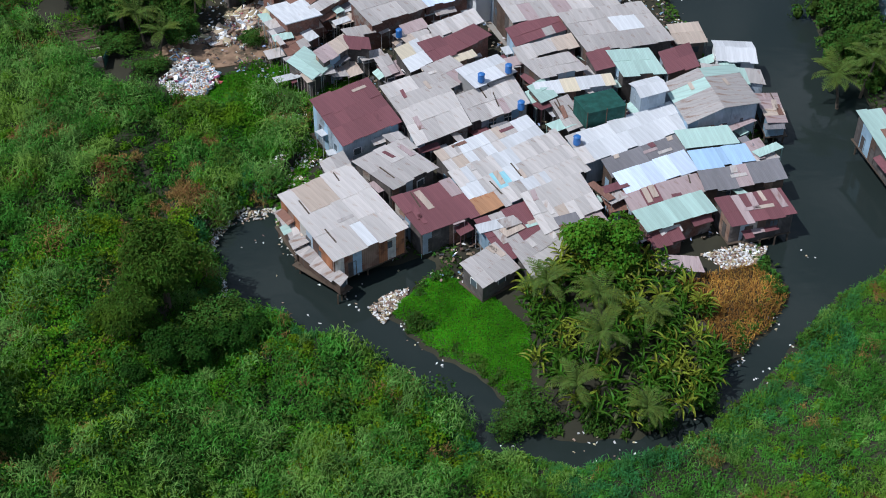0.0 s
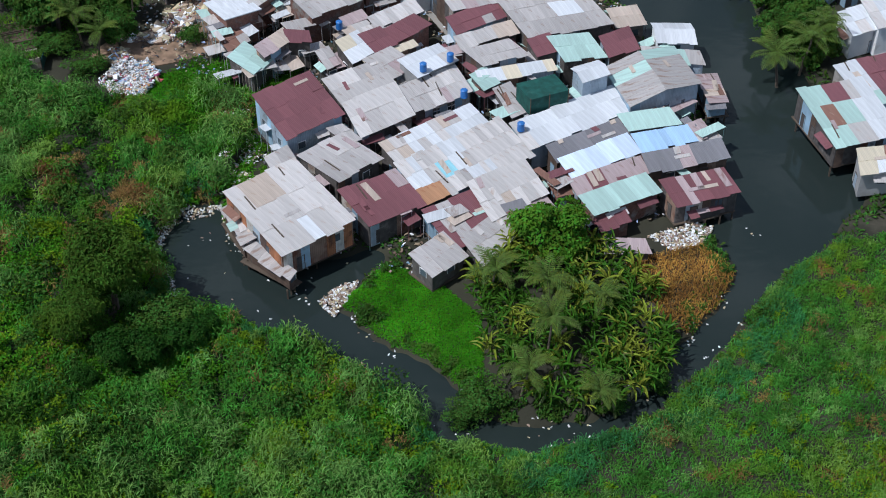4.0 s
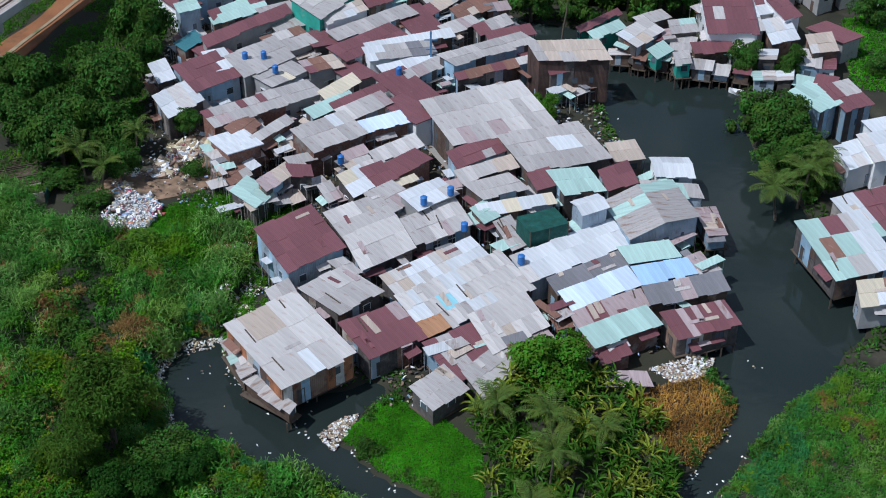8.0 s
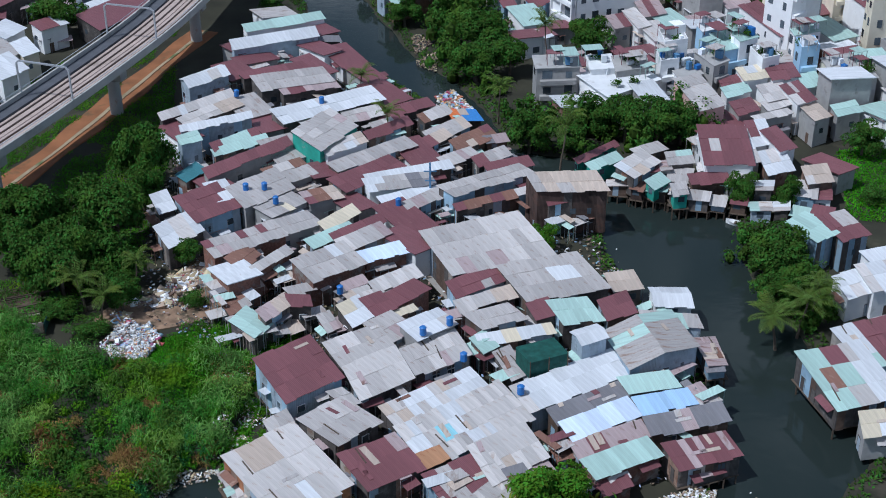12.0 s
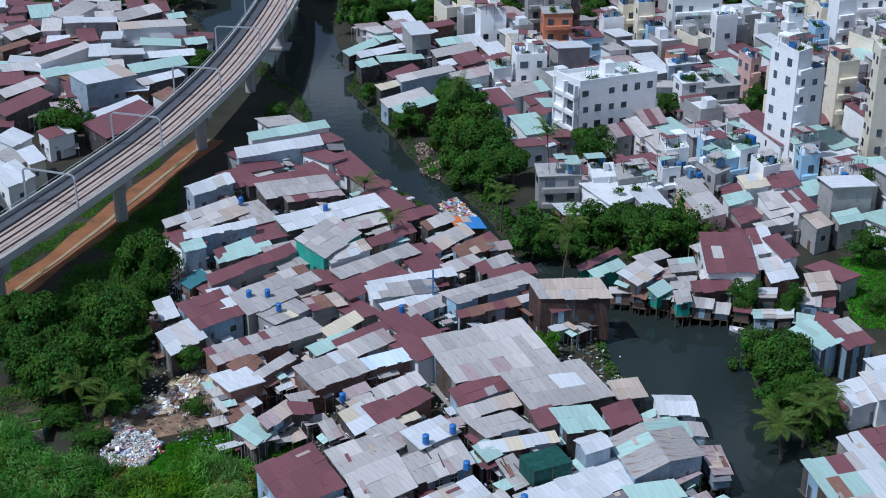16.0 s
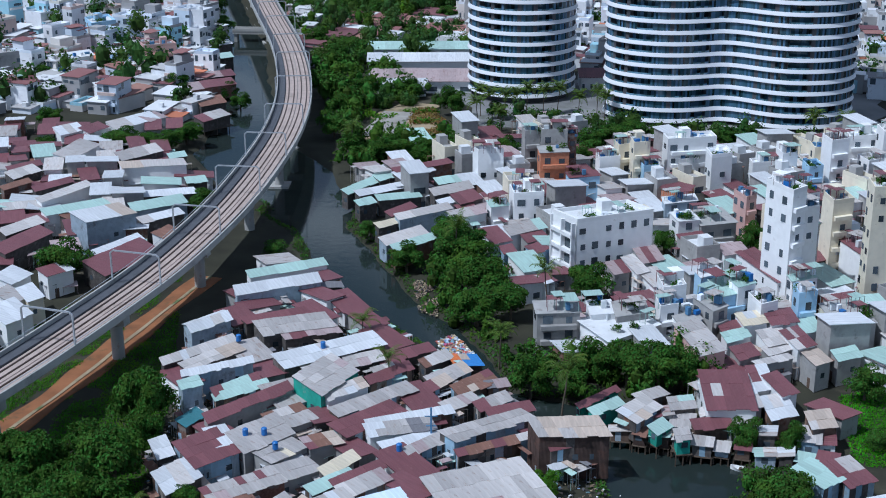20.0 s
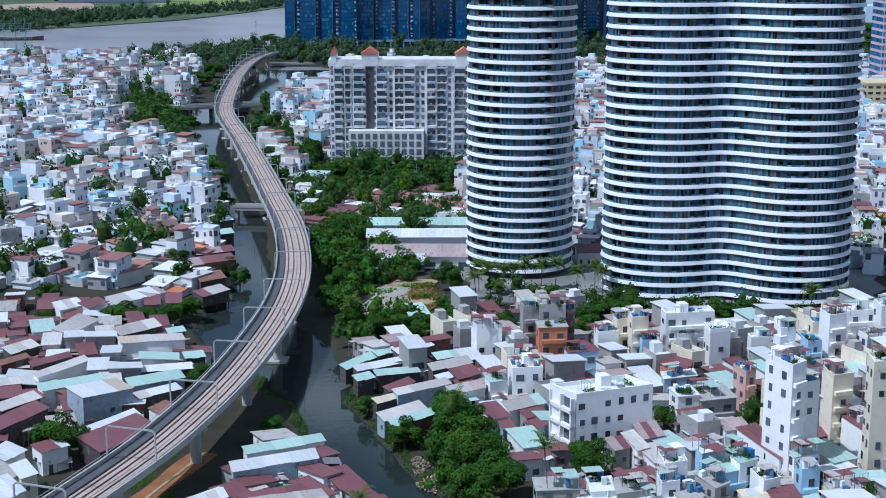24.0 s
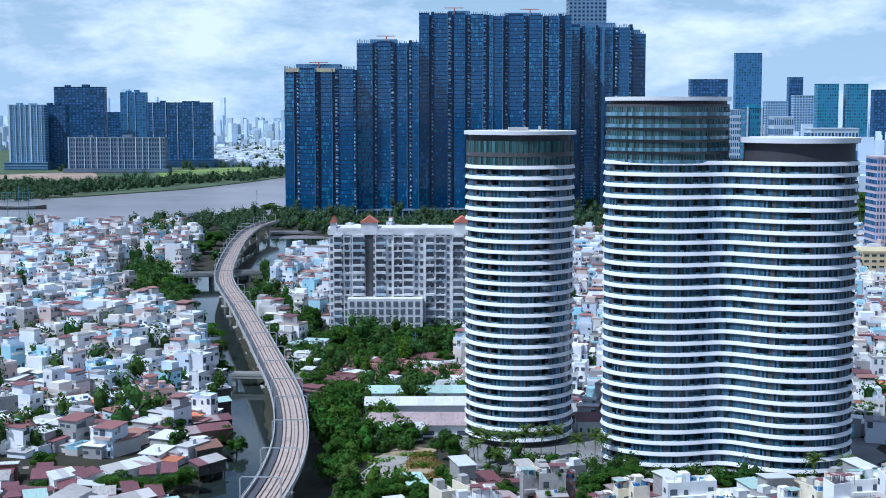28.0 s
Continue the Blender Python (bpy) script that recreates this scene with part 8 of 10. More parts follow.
def paints(name, colours):
    """Plaster in several paints, one for each house."""
    m = mat(name, (0.8, 0.8, 0.8), 0.85, 0, 0.1, 0.2, (0.42, 0.42, 0.42), 0.22, 0.3, island=True, each=0.16)
    nt = m.node_tree
    ramp = nt.nodes.new("ShaderNodeValToRGB")
    ramp.color_ramp.interpolation = "CONSTANT"
    while len(ramp.color_ramp.elements) < len(colours):
        ramp.color_ramp.elements.new(0.5)
    for k, c in enumerate(colours):
        ramp.color_ramp.elements[k].position = k / len(colours)
        ramp.color_ramp.elements[k].color = (*c, 1)
    rnd = nt.nodes.new("ShaderNodeNewGeometry")
    nt.links.new(rnd.outputs["Random Per Island"], ramp.inputs[0])
    nt.links.new(ramp.outputs[0], next(n for n in nt.nodes if n.bl_idname == "ShaderNodeHueSaturation").inputs["Color"])
    return m


CORNER8 = [(-1, -1, 0), (1, -1, 0), (1, 1, 0), (-1, 1, 0), (-1, -1, 1), (1, -1, 1), (1, 1, 1), (-1, 1, 1)]


def blocks_mesh(name, label, c, u, v, w, d, z0, z1, material, category, tilt=None):
    """Upright boxes of given middles, ways, widths, depths and heights, as one mesh; tilt raises the far edge of their tops."""
    m = len(c)
    if not m:
        return
    vs = np.zeros((m, 8, 3))
    for k, (i, j, z) in enumerate(CORNER8):
        vs[:, k, :2] = c + u * (i * w / 2)[:, None] + v * (j * d / 2)[:, None]
        vs[:, k, 2] = z1 if z else z0
        if tilt is not None:
            vs[:, k, 2] += tilt * (j > 0)
    fs = (np.arange(m)[:, None, None] * 8 + np.array(BOX)[None]).reshape(-1, 4)
    tagged(new(name, merged(name, vs.reshape(-1, 3), fs, material)), label, category, kind="stuff")


def town_mass(name, label, n, region, size, height, material, seed, low=0.3, detail=False, anywhere=False, roof=None):
    """A crowded quarter: terraces with parapets, set-back storeys, metal roofs, stair huts, balconies and uneven windows."""
    r = np.random.RandomState(seed)
    q = np.array(region)
    lo, hi = q.min(0), q.max(0)
    x, y = r.uniform(lo[0], hi[0], n), r.uniform(lo[1], hi[1], n)
    ok = inside(x, y, region) & (shore(x, y) > 4) & (np.abs(np.arctan2(x, y)) < 0.40)
    for cx, cy, cr in EXCLUDE + [(-40, 1330, 110), (60, 1350, 110), (150, 1400, 90)]:
        ok &= np.hypot(x - cx, y - cy) > cr + 6
    for zone_ in [] if anywhere else TREE_ZONES:
        ok &= ~inside(x, y, zone_)
    dl = np.full(n, 1e9)
    for lx, ly in line[::2]:
        dl = np.minimum(dl, np.hypot(x - lx, y - ly))
    ok &= dl > 14
    x, y = x[ok], y[ok]
    m = len(x)
    c = np.stack([x, y], 1)
    w, d = r.uniform(*size, m) * r.choice([1, 1, 1, 1.6], m), r.uniform(*size, m) * r.choice([1, 1.3, 1.6, 2.2], m)
    h = height[0] + (height[1] - height[0]) * r.uniform(0, 1, m) ** 2.2
    if detail:
        h *= np.clip(0.55 + (y - 400) / 420, 0.55, 1.0)
        w, d = np.where(y < 560, np.minimum(w, 6.5), w), np.where(y < 560, np.minimum(d, 9.0), d)
    a = np.radians(-18 + 9 * np.sin(x * 0.011) + r.uniform(-10, 10, m) + r.choice([0, 0, 0, 90], m))
    u, v = np.stack([np.cos(a), np.sin(a)], 1), np.stack([-np.sin(a), np.cos(a)], 1)
    top = low + h
    blocks_mesh(name, label, c, u, v, w, d, np.full(m, low), top, material, "houses")
    if roof is not None:
        blocks_mesh("far_roofs", "low metal roofs of the distant houses", c, u, v, w + 0.8, d + 0.8, top + 0.02, top + 0.18, roof, "roofs", r.uniform(0.2, 0.7, m))
    if not detail:
        return
    metal = (r.uniform(0, 1, m) < np.clip(1.25 - (y - 400) / 420, 0.30, 0.9)) & (h < 9.5)
    pick = r.choice(5, m, p=[0.30, 0.24, 0.28, 0.09, 0.09])
    for g, (rm, rl) in enumerate(((FAR_GREY, "grey"), (FAR_RED, "rust-red"), (FAR_PALE, "pale"), (FAR_MINT, "mint"), (FAR_ORANGE, "orange tiled"))):
        k = metal & (pick == g)
        n_ = int(k.sum())
        blocks_mesh("far_roofs", f"{rl} roofs of the distant houses", c[k], u[k], v[k], w[k] + 0.7, d[k] + 0.8, top[k] + 0.02, top[k] + 0.2, rm, "roofs", r.uniform(0.2, 0.7, n_))
    flat = ~metal
    for o, e, ww, dd in ((-v, u, w, d), (v, u, w, d), (-u, v, d, w), (u, v, d, w)):
        blocks_mesh("roof_parapets", "parapets of the distant flat roofs", (c + o * (dd / 2 - 0.12)[:, None])[flat], e[flat], o[flat], ww[flat] - 0.02, np.full(int(flat.sum()), 0.24), top[flat] - 0.02, top[flat] + 0.9, material, "parapets")
    k = flat & (r.uniform(0, 1, m) < 0.55)
    blocks_mesh("set_back_storeys", "set-back top storeys of the distant houses", (c + v * (0.18 * d)[:, None])[k], u[k], v[k], w[k] * r.uniform(0.5, 0.95, int(k.sum())), d[k] * 0.5, top[k], top[k] + r.uniform(2.3, 3.4, int(k.sum())), FAR_MIX, "houses")
    k2 = k & (r.uniform(0, 1, m) < 0.5)
    blocks_mesh("far_roofs", "small metal roofs over the top storeys", (c + v * (0.18 * d)[:, None])[k2], u[k2], v[k2], w[k2], d[k2] * 0.6, top[k2] + 3.42, top[k2] + 3.55, FAR_RED if seed % 2 else FAR_MINT, "roofs", np.full(int(k2.sum()), 0.3))
    k = r.uniform(0, 1, m) < 0.4
    n_ = int(k.sum())
    blocks_mesh("stair_huts", "water tanks and huts on the distant roofs", (c + u * (r.uniform(-0.3, 0.3, m) * w)[:, None] - v * (r.uniform(0.0, 0.3, m) * d)[:, None])[k], u[k], v[k], r.uniform(0.8, 1.8, n_), r.uniform(0.8, 1.8, n_), top[k] + 0.05, top[k] + r.uniform(1.0, 1.9, n_), FAR_PALE, "huts")
    wide, out = np.where(x > 0, -1.0, 1.0), []
    for f in range(4):
        k = (h > 3.0 * (f + 1) + 1) & (r.uniform(0, 1, m) < 0.3)
        n_ = int(k.sum())
        blocks_mesh("far_balconies", "balconies of the distant houses", (c - v * (d / 2 + 0.4)[:, None])[k], u[k], v[k], w[k] * 0.9, np.full(n_, 0.8), top[k] - 3.2 * (f + 1), top[k] - 3.2 * (f + 1) + 0.8, FAR_MIX, "balconies")
        for b_ in range(3):
            for o, e, half, far_ in ((-v, u, w, d), (u * wide[:, None], v, d, w)):
                on = (h > 2.9 * (f + 1)) & (r.uniform(0, 1, m) < (0.62 if o is not u else 0.4))
                cc = c + o * (far_ / 2 + 0.08)[:, None] + e * (((b_ + 0.5) / 3 - 0.5 + r.uniform(-0.08, 0.08, m)) * half)[:, None]
                ww, zz, hh = r.choice([0.35, 0.5, 0.7, 1.1], m), r.uniform(1.9, 2.5, m), r.choice([0.9, 1.3, 1.9], m)
                ww = np.minimum(ww, half * 0.14)
                g4 = np.zeros((m, 4, 3))
                for i4, (i, z) in enumerate([(-1, 0), (1, 0), (1, 1), (-1, 1)]):
                    g4[:, i4, :2] = cc + e * (i * ww)[:, None]
                    g4[:, i4, 2] = top - zz - 3.2 * f + z * hh
                out.append(g4[on])
    g4 = np.concatenate(out)
    tagged(new(name + "_windows", merged(name + "_windows", g4.reshape(-1, 3), np.arange(len(g4) * 4).reshape(-1, 4), M_PANE)), "small dark windows of the distant houses", "windows", kind="stuff")


FAR_WHITE = mat("far_white_house", (0.76, 0.79, 0.82), 0.85, 0, 0.12, 0.2, island=True, each=0.32, hue=0.04)
FAR_MIX = paints("town_plaster", [(0.82, 0.83, 0.86), (0.68, 0.76, 0.86), (0.84, 0.85, 0.88), (0.42, 0.41, 0.41), (0.78, 0.75, 0.68), (0.82, 0.84, 0.90), (0.34, 0.33, 0.33), (0.56, 0.44, 0.40), (0.36, 0.60, 0.70), (0.86, 0.86, 0.88), (0.60, 0.68, 0.78), (0.52, 0.50, 0.48), (0.74, 0.78, 0.84), (0.66, 0.62, 0.58)])
FAR_ORANGE = mat("far_orange_roof", (0.55, 0.20, 0.11), 0.85, 0, 0.1, 0.05, island=True, each=0.25)
FAR_GREY = mat("far_grey_house", (0.40, 0.39, 0.39), 0.85, 0, 0.1, 0.05, island=True, each=0.3, hue=0.04)
FAR_PALE = mat("far_pale_roof", (0.66, 0.67, 0.68), 0.85, 0, 0.1, 0.05, island=True, each=0.2)
FAR_MINT = mat("far_mint_roof", (0.38, 0.48, 0.48), 0.85, 0, 0.1, 0.05, island=True, each=0.2)
FAR_RED = mat("far_red_roof", (0.27, 0.125, 0.12), 0.85, 0, 0.1, 0.05, island=True, each=0.4, hue=0.03)
WEST = [(-72, 400), (-80, 500), (-95, 560), (-120, 680), (-160, 860), (-175, 1000), (-200, 1130), (-620, 1050), (-170, 400)]
EAST = [(-60, 470), (-70, 560), (-90, 700), (-100, 900), (-105, 1060), (560, 1075), (190, 420), (130, 420), (120, 450)]
MIDEAST = [(-25, 480), (60, 452), (190, 440), (260, 640), (20, 640), (-18, 560)]
for reg, sd, n in ((WEST, 0, 8600), (EAST, 10, 7600), (MIDEAST, 20, 1300)):
    town_mass("far_houses", "crowded painted houses in the distance", n, reg, (3.8, 7.6), (4, 17), FAR_MIX, 1 + sd, detail=True)
    town_mass("far_grey_houses", "grey cement houses in the distance", n // 4, reg, (3.8, 7), (3.5, 8), FAR_GREY, 3 + sd, roof=FAR_PALE)
    town_mass("far_low_houses", "low houses under rust-red metal in the distance", n // 5, reg, (3.6, 7), (3.2, 5.5), FAR_MIX, 4 + sd, roof=FAR_RED)
town_mass("low_workshops", "low red-roofed workshops near the old apartment block", 60, TREE_ZONES[3], (6, 11), (2.8, 4.2), FAR_GREY, 61, 0.6, False, True, FAR_RED)
town_mass("low_workshops", "low pale-roofed workshops near the old apartment block", 60, TREE_ZONES[3], (5, 10), (2.8, 4.5), FAR_PALE, 62, 0.6, False, True)
HORIZON = [(-1500, 3300), (-300, 3300), (-150, 2900), (420, 1700), (760, 1800), (1250, 2900), (1800, 4700), (-1800, 4700)]
# the pale blue of distance haze is part of both colours
M_FARCITY = mat("haze_tinted_city_block", (0.60, 0.70, 0.80), 0.85, 0, 0.1, 0.02, island=True, each=0.35, hue=0.02)
M_FARTOWER = mat("haze_tinted_city_tower", (0.56, 0.69, 0.82), 0.8, 0, 0.1, 0.02, island=True, each=0.3, hue=0.02)
town_mass("skyline_houses", "city blocks towards the horizon, haze put into their pale colour", 8000, HORIZON, (9, 22), (5, 22), M_FARCITY, 31)
town_mass("skyline_mid_blocks", "haze-tinted white and blue mid-rise blocks towards the horizon", 2600, HORIZON, (7, 15), (14, 75), M_FARCITY, 36)
town_mass("skyline_blocks", "towers on the horizon, haze put into their grey-blue colour", 2200, [(-1900, 3900), (250, 4050), (700, 3300), (1250, 3000), (1900, 4700), (-1900, 4700)], (7, 13), (20, 80), M_FARTOWER, 32)
town_mass("skyline_towers", "slim haze-tinted towers rising out of the far skyline", 170, [(-1900, 4100), (-300, 4250), (900, 3500), (1300, 3200), (1900, 4700), (-1900, 4700)], (8, 15), (70, 165), M_FARTOWER, 38)
town_mass("skyline_red_roofs", "low red roofs far across the river", 500, HORIZON, (12, 26), (6, 12), FAR_RED, 33)
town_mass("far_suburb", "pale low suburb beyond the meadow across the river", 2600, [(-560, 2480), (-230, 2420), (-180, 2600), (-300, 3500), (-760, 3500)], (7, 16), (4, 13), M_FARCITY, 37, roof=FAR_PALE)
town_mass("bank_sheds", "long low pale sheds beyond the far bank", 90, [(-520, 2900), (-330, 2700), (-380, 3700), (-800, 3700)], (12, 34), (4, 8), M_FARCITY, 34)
town_mass("bank_villas", "red-roofed villas among trees across the river", 30, [(-620, 3300), (-380, 3100), (-400, 3700), (-700, 3700)], (16, 30), (6, 10), FAR_RED, 35)


def woods(name, label, region, n, size, material, seed, land=2.0, per=110, leaf=0.22):
    """Far trees as many small leaves over lobed crowns with a dark heart."""
    r = np.random.RandomState(seed)
    q = np.array(region)
    lo, hi = q.min(0), q.max(0)
    x, y = r.uniform(lo[0], hi[0], n), r.uniform(lo[1], hi[1], n)
    ok = inside(x, y, region) & (shore(x, y) > land)
    dl = np.full(n, 1e9)
    for lx, ly in line[::3]:
        dl = np.minimum(dl, np.hypot(x - lx, y - ly))
    ok &= dl > 10
    x, y = x[ok], y[ok]
    m = len(x)
    R = size[0] + (size[1] - size[0]) * r.uniform(0, 1, m) ** 1.6
    tall = r.uniform(1.1, 1.7, m)
    lob = r.normal(size=(m, 5, 3)) * np.array([0.5, 0.5, 0.3]) + np.array([0, 0, 0.75])
    pick = r.randint(0, 5, (m, per))
    d = r.normal(size=(m, per, 3))
    d /= np.linalg.norm(d, axis=2)[..., None]
    d[..., 2] = np.where(d[..., 2] < -0.3, -d[..., 2], d[..., 2])
    p = lob[np.arange(m)[:, None], pick] + d * r.uniform(0.42, 0.62, (m, per))[..., None]
    p = np.stack([x, y, np.full(m, 0.2)], 1)[:, None, :] + p * np.stack([R, R, R * tall], 1)[:, None, :]
    p[..., 2] = np.maximum(p[..., 2], 0.4)
    v, f = leaf_quads(p.reshape(-1, 3), size[1] * leaf, size[1] * leaf * 0.75, (-30, 50), seed, 0.25, d.reshape(-1, 3), 0.85)
    # hearts: one eight-sided core for each lobe
    ring = [(math.cos(k * math.pi / 3), math.sin(k * math.pi / 3)) for k in range(6)]
    unit = np.array([(0, 0, -1)] + [(c * 0.8, s_ * 0.8, -0.4) for c, s_ in ring] + [(c * 0.85, s_ * 0.85, 0.35) for c, s_ in ring] + [(0, 0, 0.9)])
    tri = [(0, 1 + (k + 1) % 6, 1 + k) for k in range(6)] + [(13, 7 + k, 7 + (k + 1) % 6) for k in range(6)]
    quad = [(1 + k, 1 + (k + 1) % 6, 7 + (k + 1) % 6, 7 + k) for k in range(6)]
    hv = (lob[:, :, None, :] + unit[None, None] * 0.34) * np.stack([R, R, R * tall], 1)[:, None, None, :] + np.stack([x, y, np.full(m, 0.2)], 1)[:, None, None, :]
    hv = hv.reshape(-1, 3)
    base_ = len(v) + np.arange(m * 5)[:, None] * 14
    faces = [tuple(int(i) for i in g) for g in f]
    for g in tri + quad:
        faces += [tuple(int(i) for i in row) for row in base_ + np.array(g)[None]]
    mesh = bpy.data.meshes.new(name)
    mesh.from_pydata(np.concatenate([v, hv]).tolist(), [], faces)
    mesh.materials.append(material)
    tagged(new(name, mesh), label, "trees", kind="stuff")


# leaf green greyed and blued to paint in the haze of distance
M_FARLEAF = leaf_material("far_leaves", (0.070, 0.125, 0.066), 0.4, 0.02)
M_MIDLEAF = leaf_material("town_leaves", (0.052, 0.112, 0.028), 0.5, 0.03)
woods("far_woods", "dark tree belt along the far river bank", [(-700, 1560), (-560, 1530), (-477, 1530), (-391, 1666), (-305, 1793), (-240, 2076), (-160, 2210), (-160, 2330), (-255, 2200), (-315, 1990), (-395, 1905), (-480, 1860), (-640, 1830)], 2900, (3, 7.5), M_FARLEAF, 41, -80, per=70, leaf=0.25)
woods("meadow_trees", "trees between the meadow and the far apartment blocks", [(-470, 2190), (-330, 2390), (-160, 2500), (-200, 2900), (-420, 2700), (-620, 2250)], 240, (4, 8), M_FARLEAF, 51)
woods("villa_trees", "green trees among villas across the river", [(-300, 2750), (-200, 3000), (-150, 4300), (-1100, 4300), (-760, 2900)], 900, (4, 9), M_FARLEAF, 52, per=40, leaf=0.3)
woods("river_woods", "trees along the near river bank and below the glass towers", [(-262, 1140), (-222, 1090), (-80, 1065), (420, 1085), (420, 1180), (250, 1296), (-60, 1296), (-160, 1306), (-200, 1395), (-232, 1370)], 900, (3.5, 8), M_FARLEAF, 42)
woods("canal_woods", "trees between viaduct and old apartments", [(-42, 440), (-26, 460), (-40, 560), (-60, 620), (20, 610), (20, 595), (-110, 700), (-104, 640), (-60, 480)], 130, (3.5, 6), M_MIDLEAF, 43)
woods("scattered_trees", "trees scattered among the distant houses", WEST, 1900, (3.0, 7.5), M_MIDLEAF, 44, 1.0, 150, 0.2)
woods("canal_bank_trees", "tall trees along the canal and below the houses", [(-58, 420), (-66, 520), (-84, 610), (-112, 720), (-150, 860), (-175, 960), (-155, 960), (-128, 850), (-92, 700), (-66, 600), (-52, 480)], 200, (3.5, 7.5), M_MIDLEAF, 53, 1.0)
woods("scattered_trees", "trees scattered among the houses east of the canal", EAST, 900, (2.6, 6.0), M_MIDLEAF, 45, 1.0, 150, 0.2)
woods("skyline_woods", "haze-tinted tree belts far towards the horizon", HORIZON, 700, (5, 12), M_FARLEAF, 46, per=36, leaf=0.3)
woods("canal_woods", "thick dark trees on the canal bank beside the viaduct", TREE_ZONES[0], 260, (2.6, 6.5), M_MIDLEAF, 54, 0.5, 130, 0.16)
woods("apartment_trees", "broad trees in front of the old apartment block", TREE_ZONES[1], 70, (3.0, 7.0), M_MIDLEAF, 55, 0.5, 160, 0.16)
woods("canal_woods", "clumps of trees between the houses and the upper canal", TREE_ZONES[2], 260, (2.6, 6.5), M_MIDLEAF, 56, 0.5, 130, 0.16)
woods("workshop_trees", "trees between the low workshops and the canal", TREE_ZONES[3], 55, (2.0, 5.2), M_MIDLEAF, 59, 0.5, 130, 0.16)
for zone_, k in ((TREE_ZONES[0], 60), (TREE_ZONES[1], 45), (TREE_ZONES[3], 26), (TREE_ZONES[2], 60)):
    woods("olive_trees", "olive-green trees among the darker ones by the canal", zone_, k // 2, (2.6, 6.0), M_FEATHER, 70 + k, 0.5, 160, 0.14)
    woods("young_trees", "light green young trees by the canal", zone_, k // 5, (2.0, 4.6), M_LEAF2, 170 + k, 0.5, 160, 0.14)
woods("bright_canal_trees", "light green trees beside the viaduct", TREE_ZONES[2], 60, (4, 7.0), M_LEAF2, 57, 0.5, 160, 0.16)
woods("canal_side_trees", "thick dark trees between the canal and the vacant lot", [(-23, 345), (-36, 395), (-44, 455), (-30, 470), (-14, 440), (-24, 405), (-24, 380), (-6, 372), (4, 380), (4, 368), (-12, 352)], 110, (2.6, 5.0), M_LEAF, 47, 1.0)
woods("lot_trees", "lush trees in front of the vacant lot", [(-29, 424), (-15, 420), (2, 426), (4, 412), (-4, 416), (-22, 410), (-27, 395)], 46, (1.6, 3.0), M_MIDLEAF, 58, 1.0, 160, 0.16)
woods("lot_trees", "trees round the vacant lot and towards the round tower", [(-22, 418), (-2, 422), (2, 400), (1, 372), (6, 372), (8, 412), (0, 428), (-22, 428)], 40, (1.8, 3.2), M_LEAF, 48, 1.0)
woods("canal_bank_trees", "thick trees and scrub on the bank opposite the settlement", [(-4, 246), (-6, 262), (0, 292), (12, 270), (14, 250), (12, 236), (20, 226), (44, 222), (45, 211), (20, 209), (8, 222)], 150, (1.8, 4.0), M_LEAF, 63, 0.6, 230, 0.15)
woods("river_bank_scrub", "scrub and low trees on the bank beside the pale houses", [(41, 150), (50, 152), (54, 166), (54, 182), (44, 184)], 60, (1.5, 3.2), M_LEAF, 64, 0.3, 260, 0.15)
woods("tower_hedge", "row of trees and hedges at the foot of the towers", [(6, 388), (30, 396), (45, 388), (70, 378), (100, 371), (126, 376), (126, 368), (100, 363), (70, 369), (30, 384)], 190, (2.0, 3.8), M_MIDLEAF, 49, 1.0, 150, 0.2)

# ---- refuse, tanks, boats and other small things ----
def heap(name, label, poly, density, size, colours, seed, z=0.0, land=None, keep=None):
    """Loose refuse: many small tilted slabs and bags in several colours, one mesh for each colour."""
    for i, m in enumerate(colours):
        r = np.random.RandomState(seed + i)
        q = np.array(poly)
        lo, hi = q.min(0), q.max(0)
        n = int((hi[0] - lo[0]) * (hi[1] - lo[1]) * density / len(colours))
        x, y = r.uniform(lo[0], hi[0], n), r.uniform(lo[1], hi[1], n)
        ok = inside(x, y, poly)
        if keep is not None:
            ok &= keep(x, y)
        x, y = x[ok], y[ok]
        k = len(x)
        if not k:
            continue
        s = size * r.uniform(0.4, 1.5, (k, 3)) * np.array([1, 0.7, 0.35])
        a, b = r.uniform(0, 6.28, k), r.uniform(-0.6, 0.6, k)
        h = np.maximum(land_height(x, y), 0.0) + z * r.uniform(0, 1, k) + 0.03
        base = np.array([(-1, -1, -1), (1, -1, -1), (1, 1, -1), (-1, 1, -1), (-1, -1, 1), (1, -1, 1), (1, 1, 1), (-1, 1, 1)]) * 0.5
        p = base[None] * s[:, None, :]
        p = p * r.uniform(0.35, 1.55, p.shape)
        px, py, pz = p[..., 0] * np.cos(b)[:, None] - p[..., 2] * np.sin(b)[:, None], p[..., 1], p[..., 0] * np.sin(b)[:, None] + p[..., 2] * np.cos(b)[:, None]
        w = np.stack([px * np.cos(a)[:, None] - py * np.sin(a)[:, None] + x[:, None], px * np.sin(a)[:, None] + py * np.cos(a)[:, None] + y[:, None], pz + h[:, None]], 2)
        f = (np.arange(k)[:, None, None] * 8 + np.array(BOX)[None]).reshape(-1, 4)
        tagged(new(name, merged(name, w.reshape(-1, 3), f, m)), label, "refuse", kind="stuff")


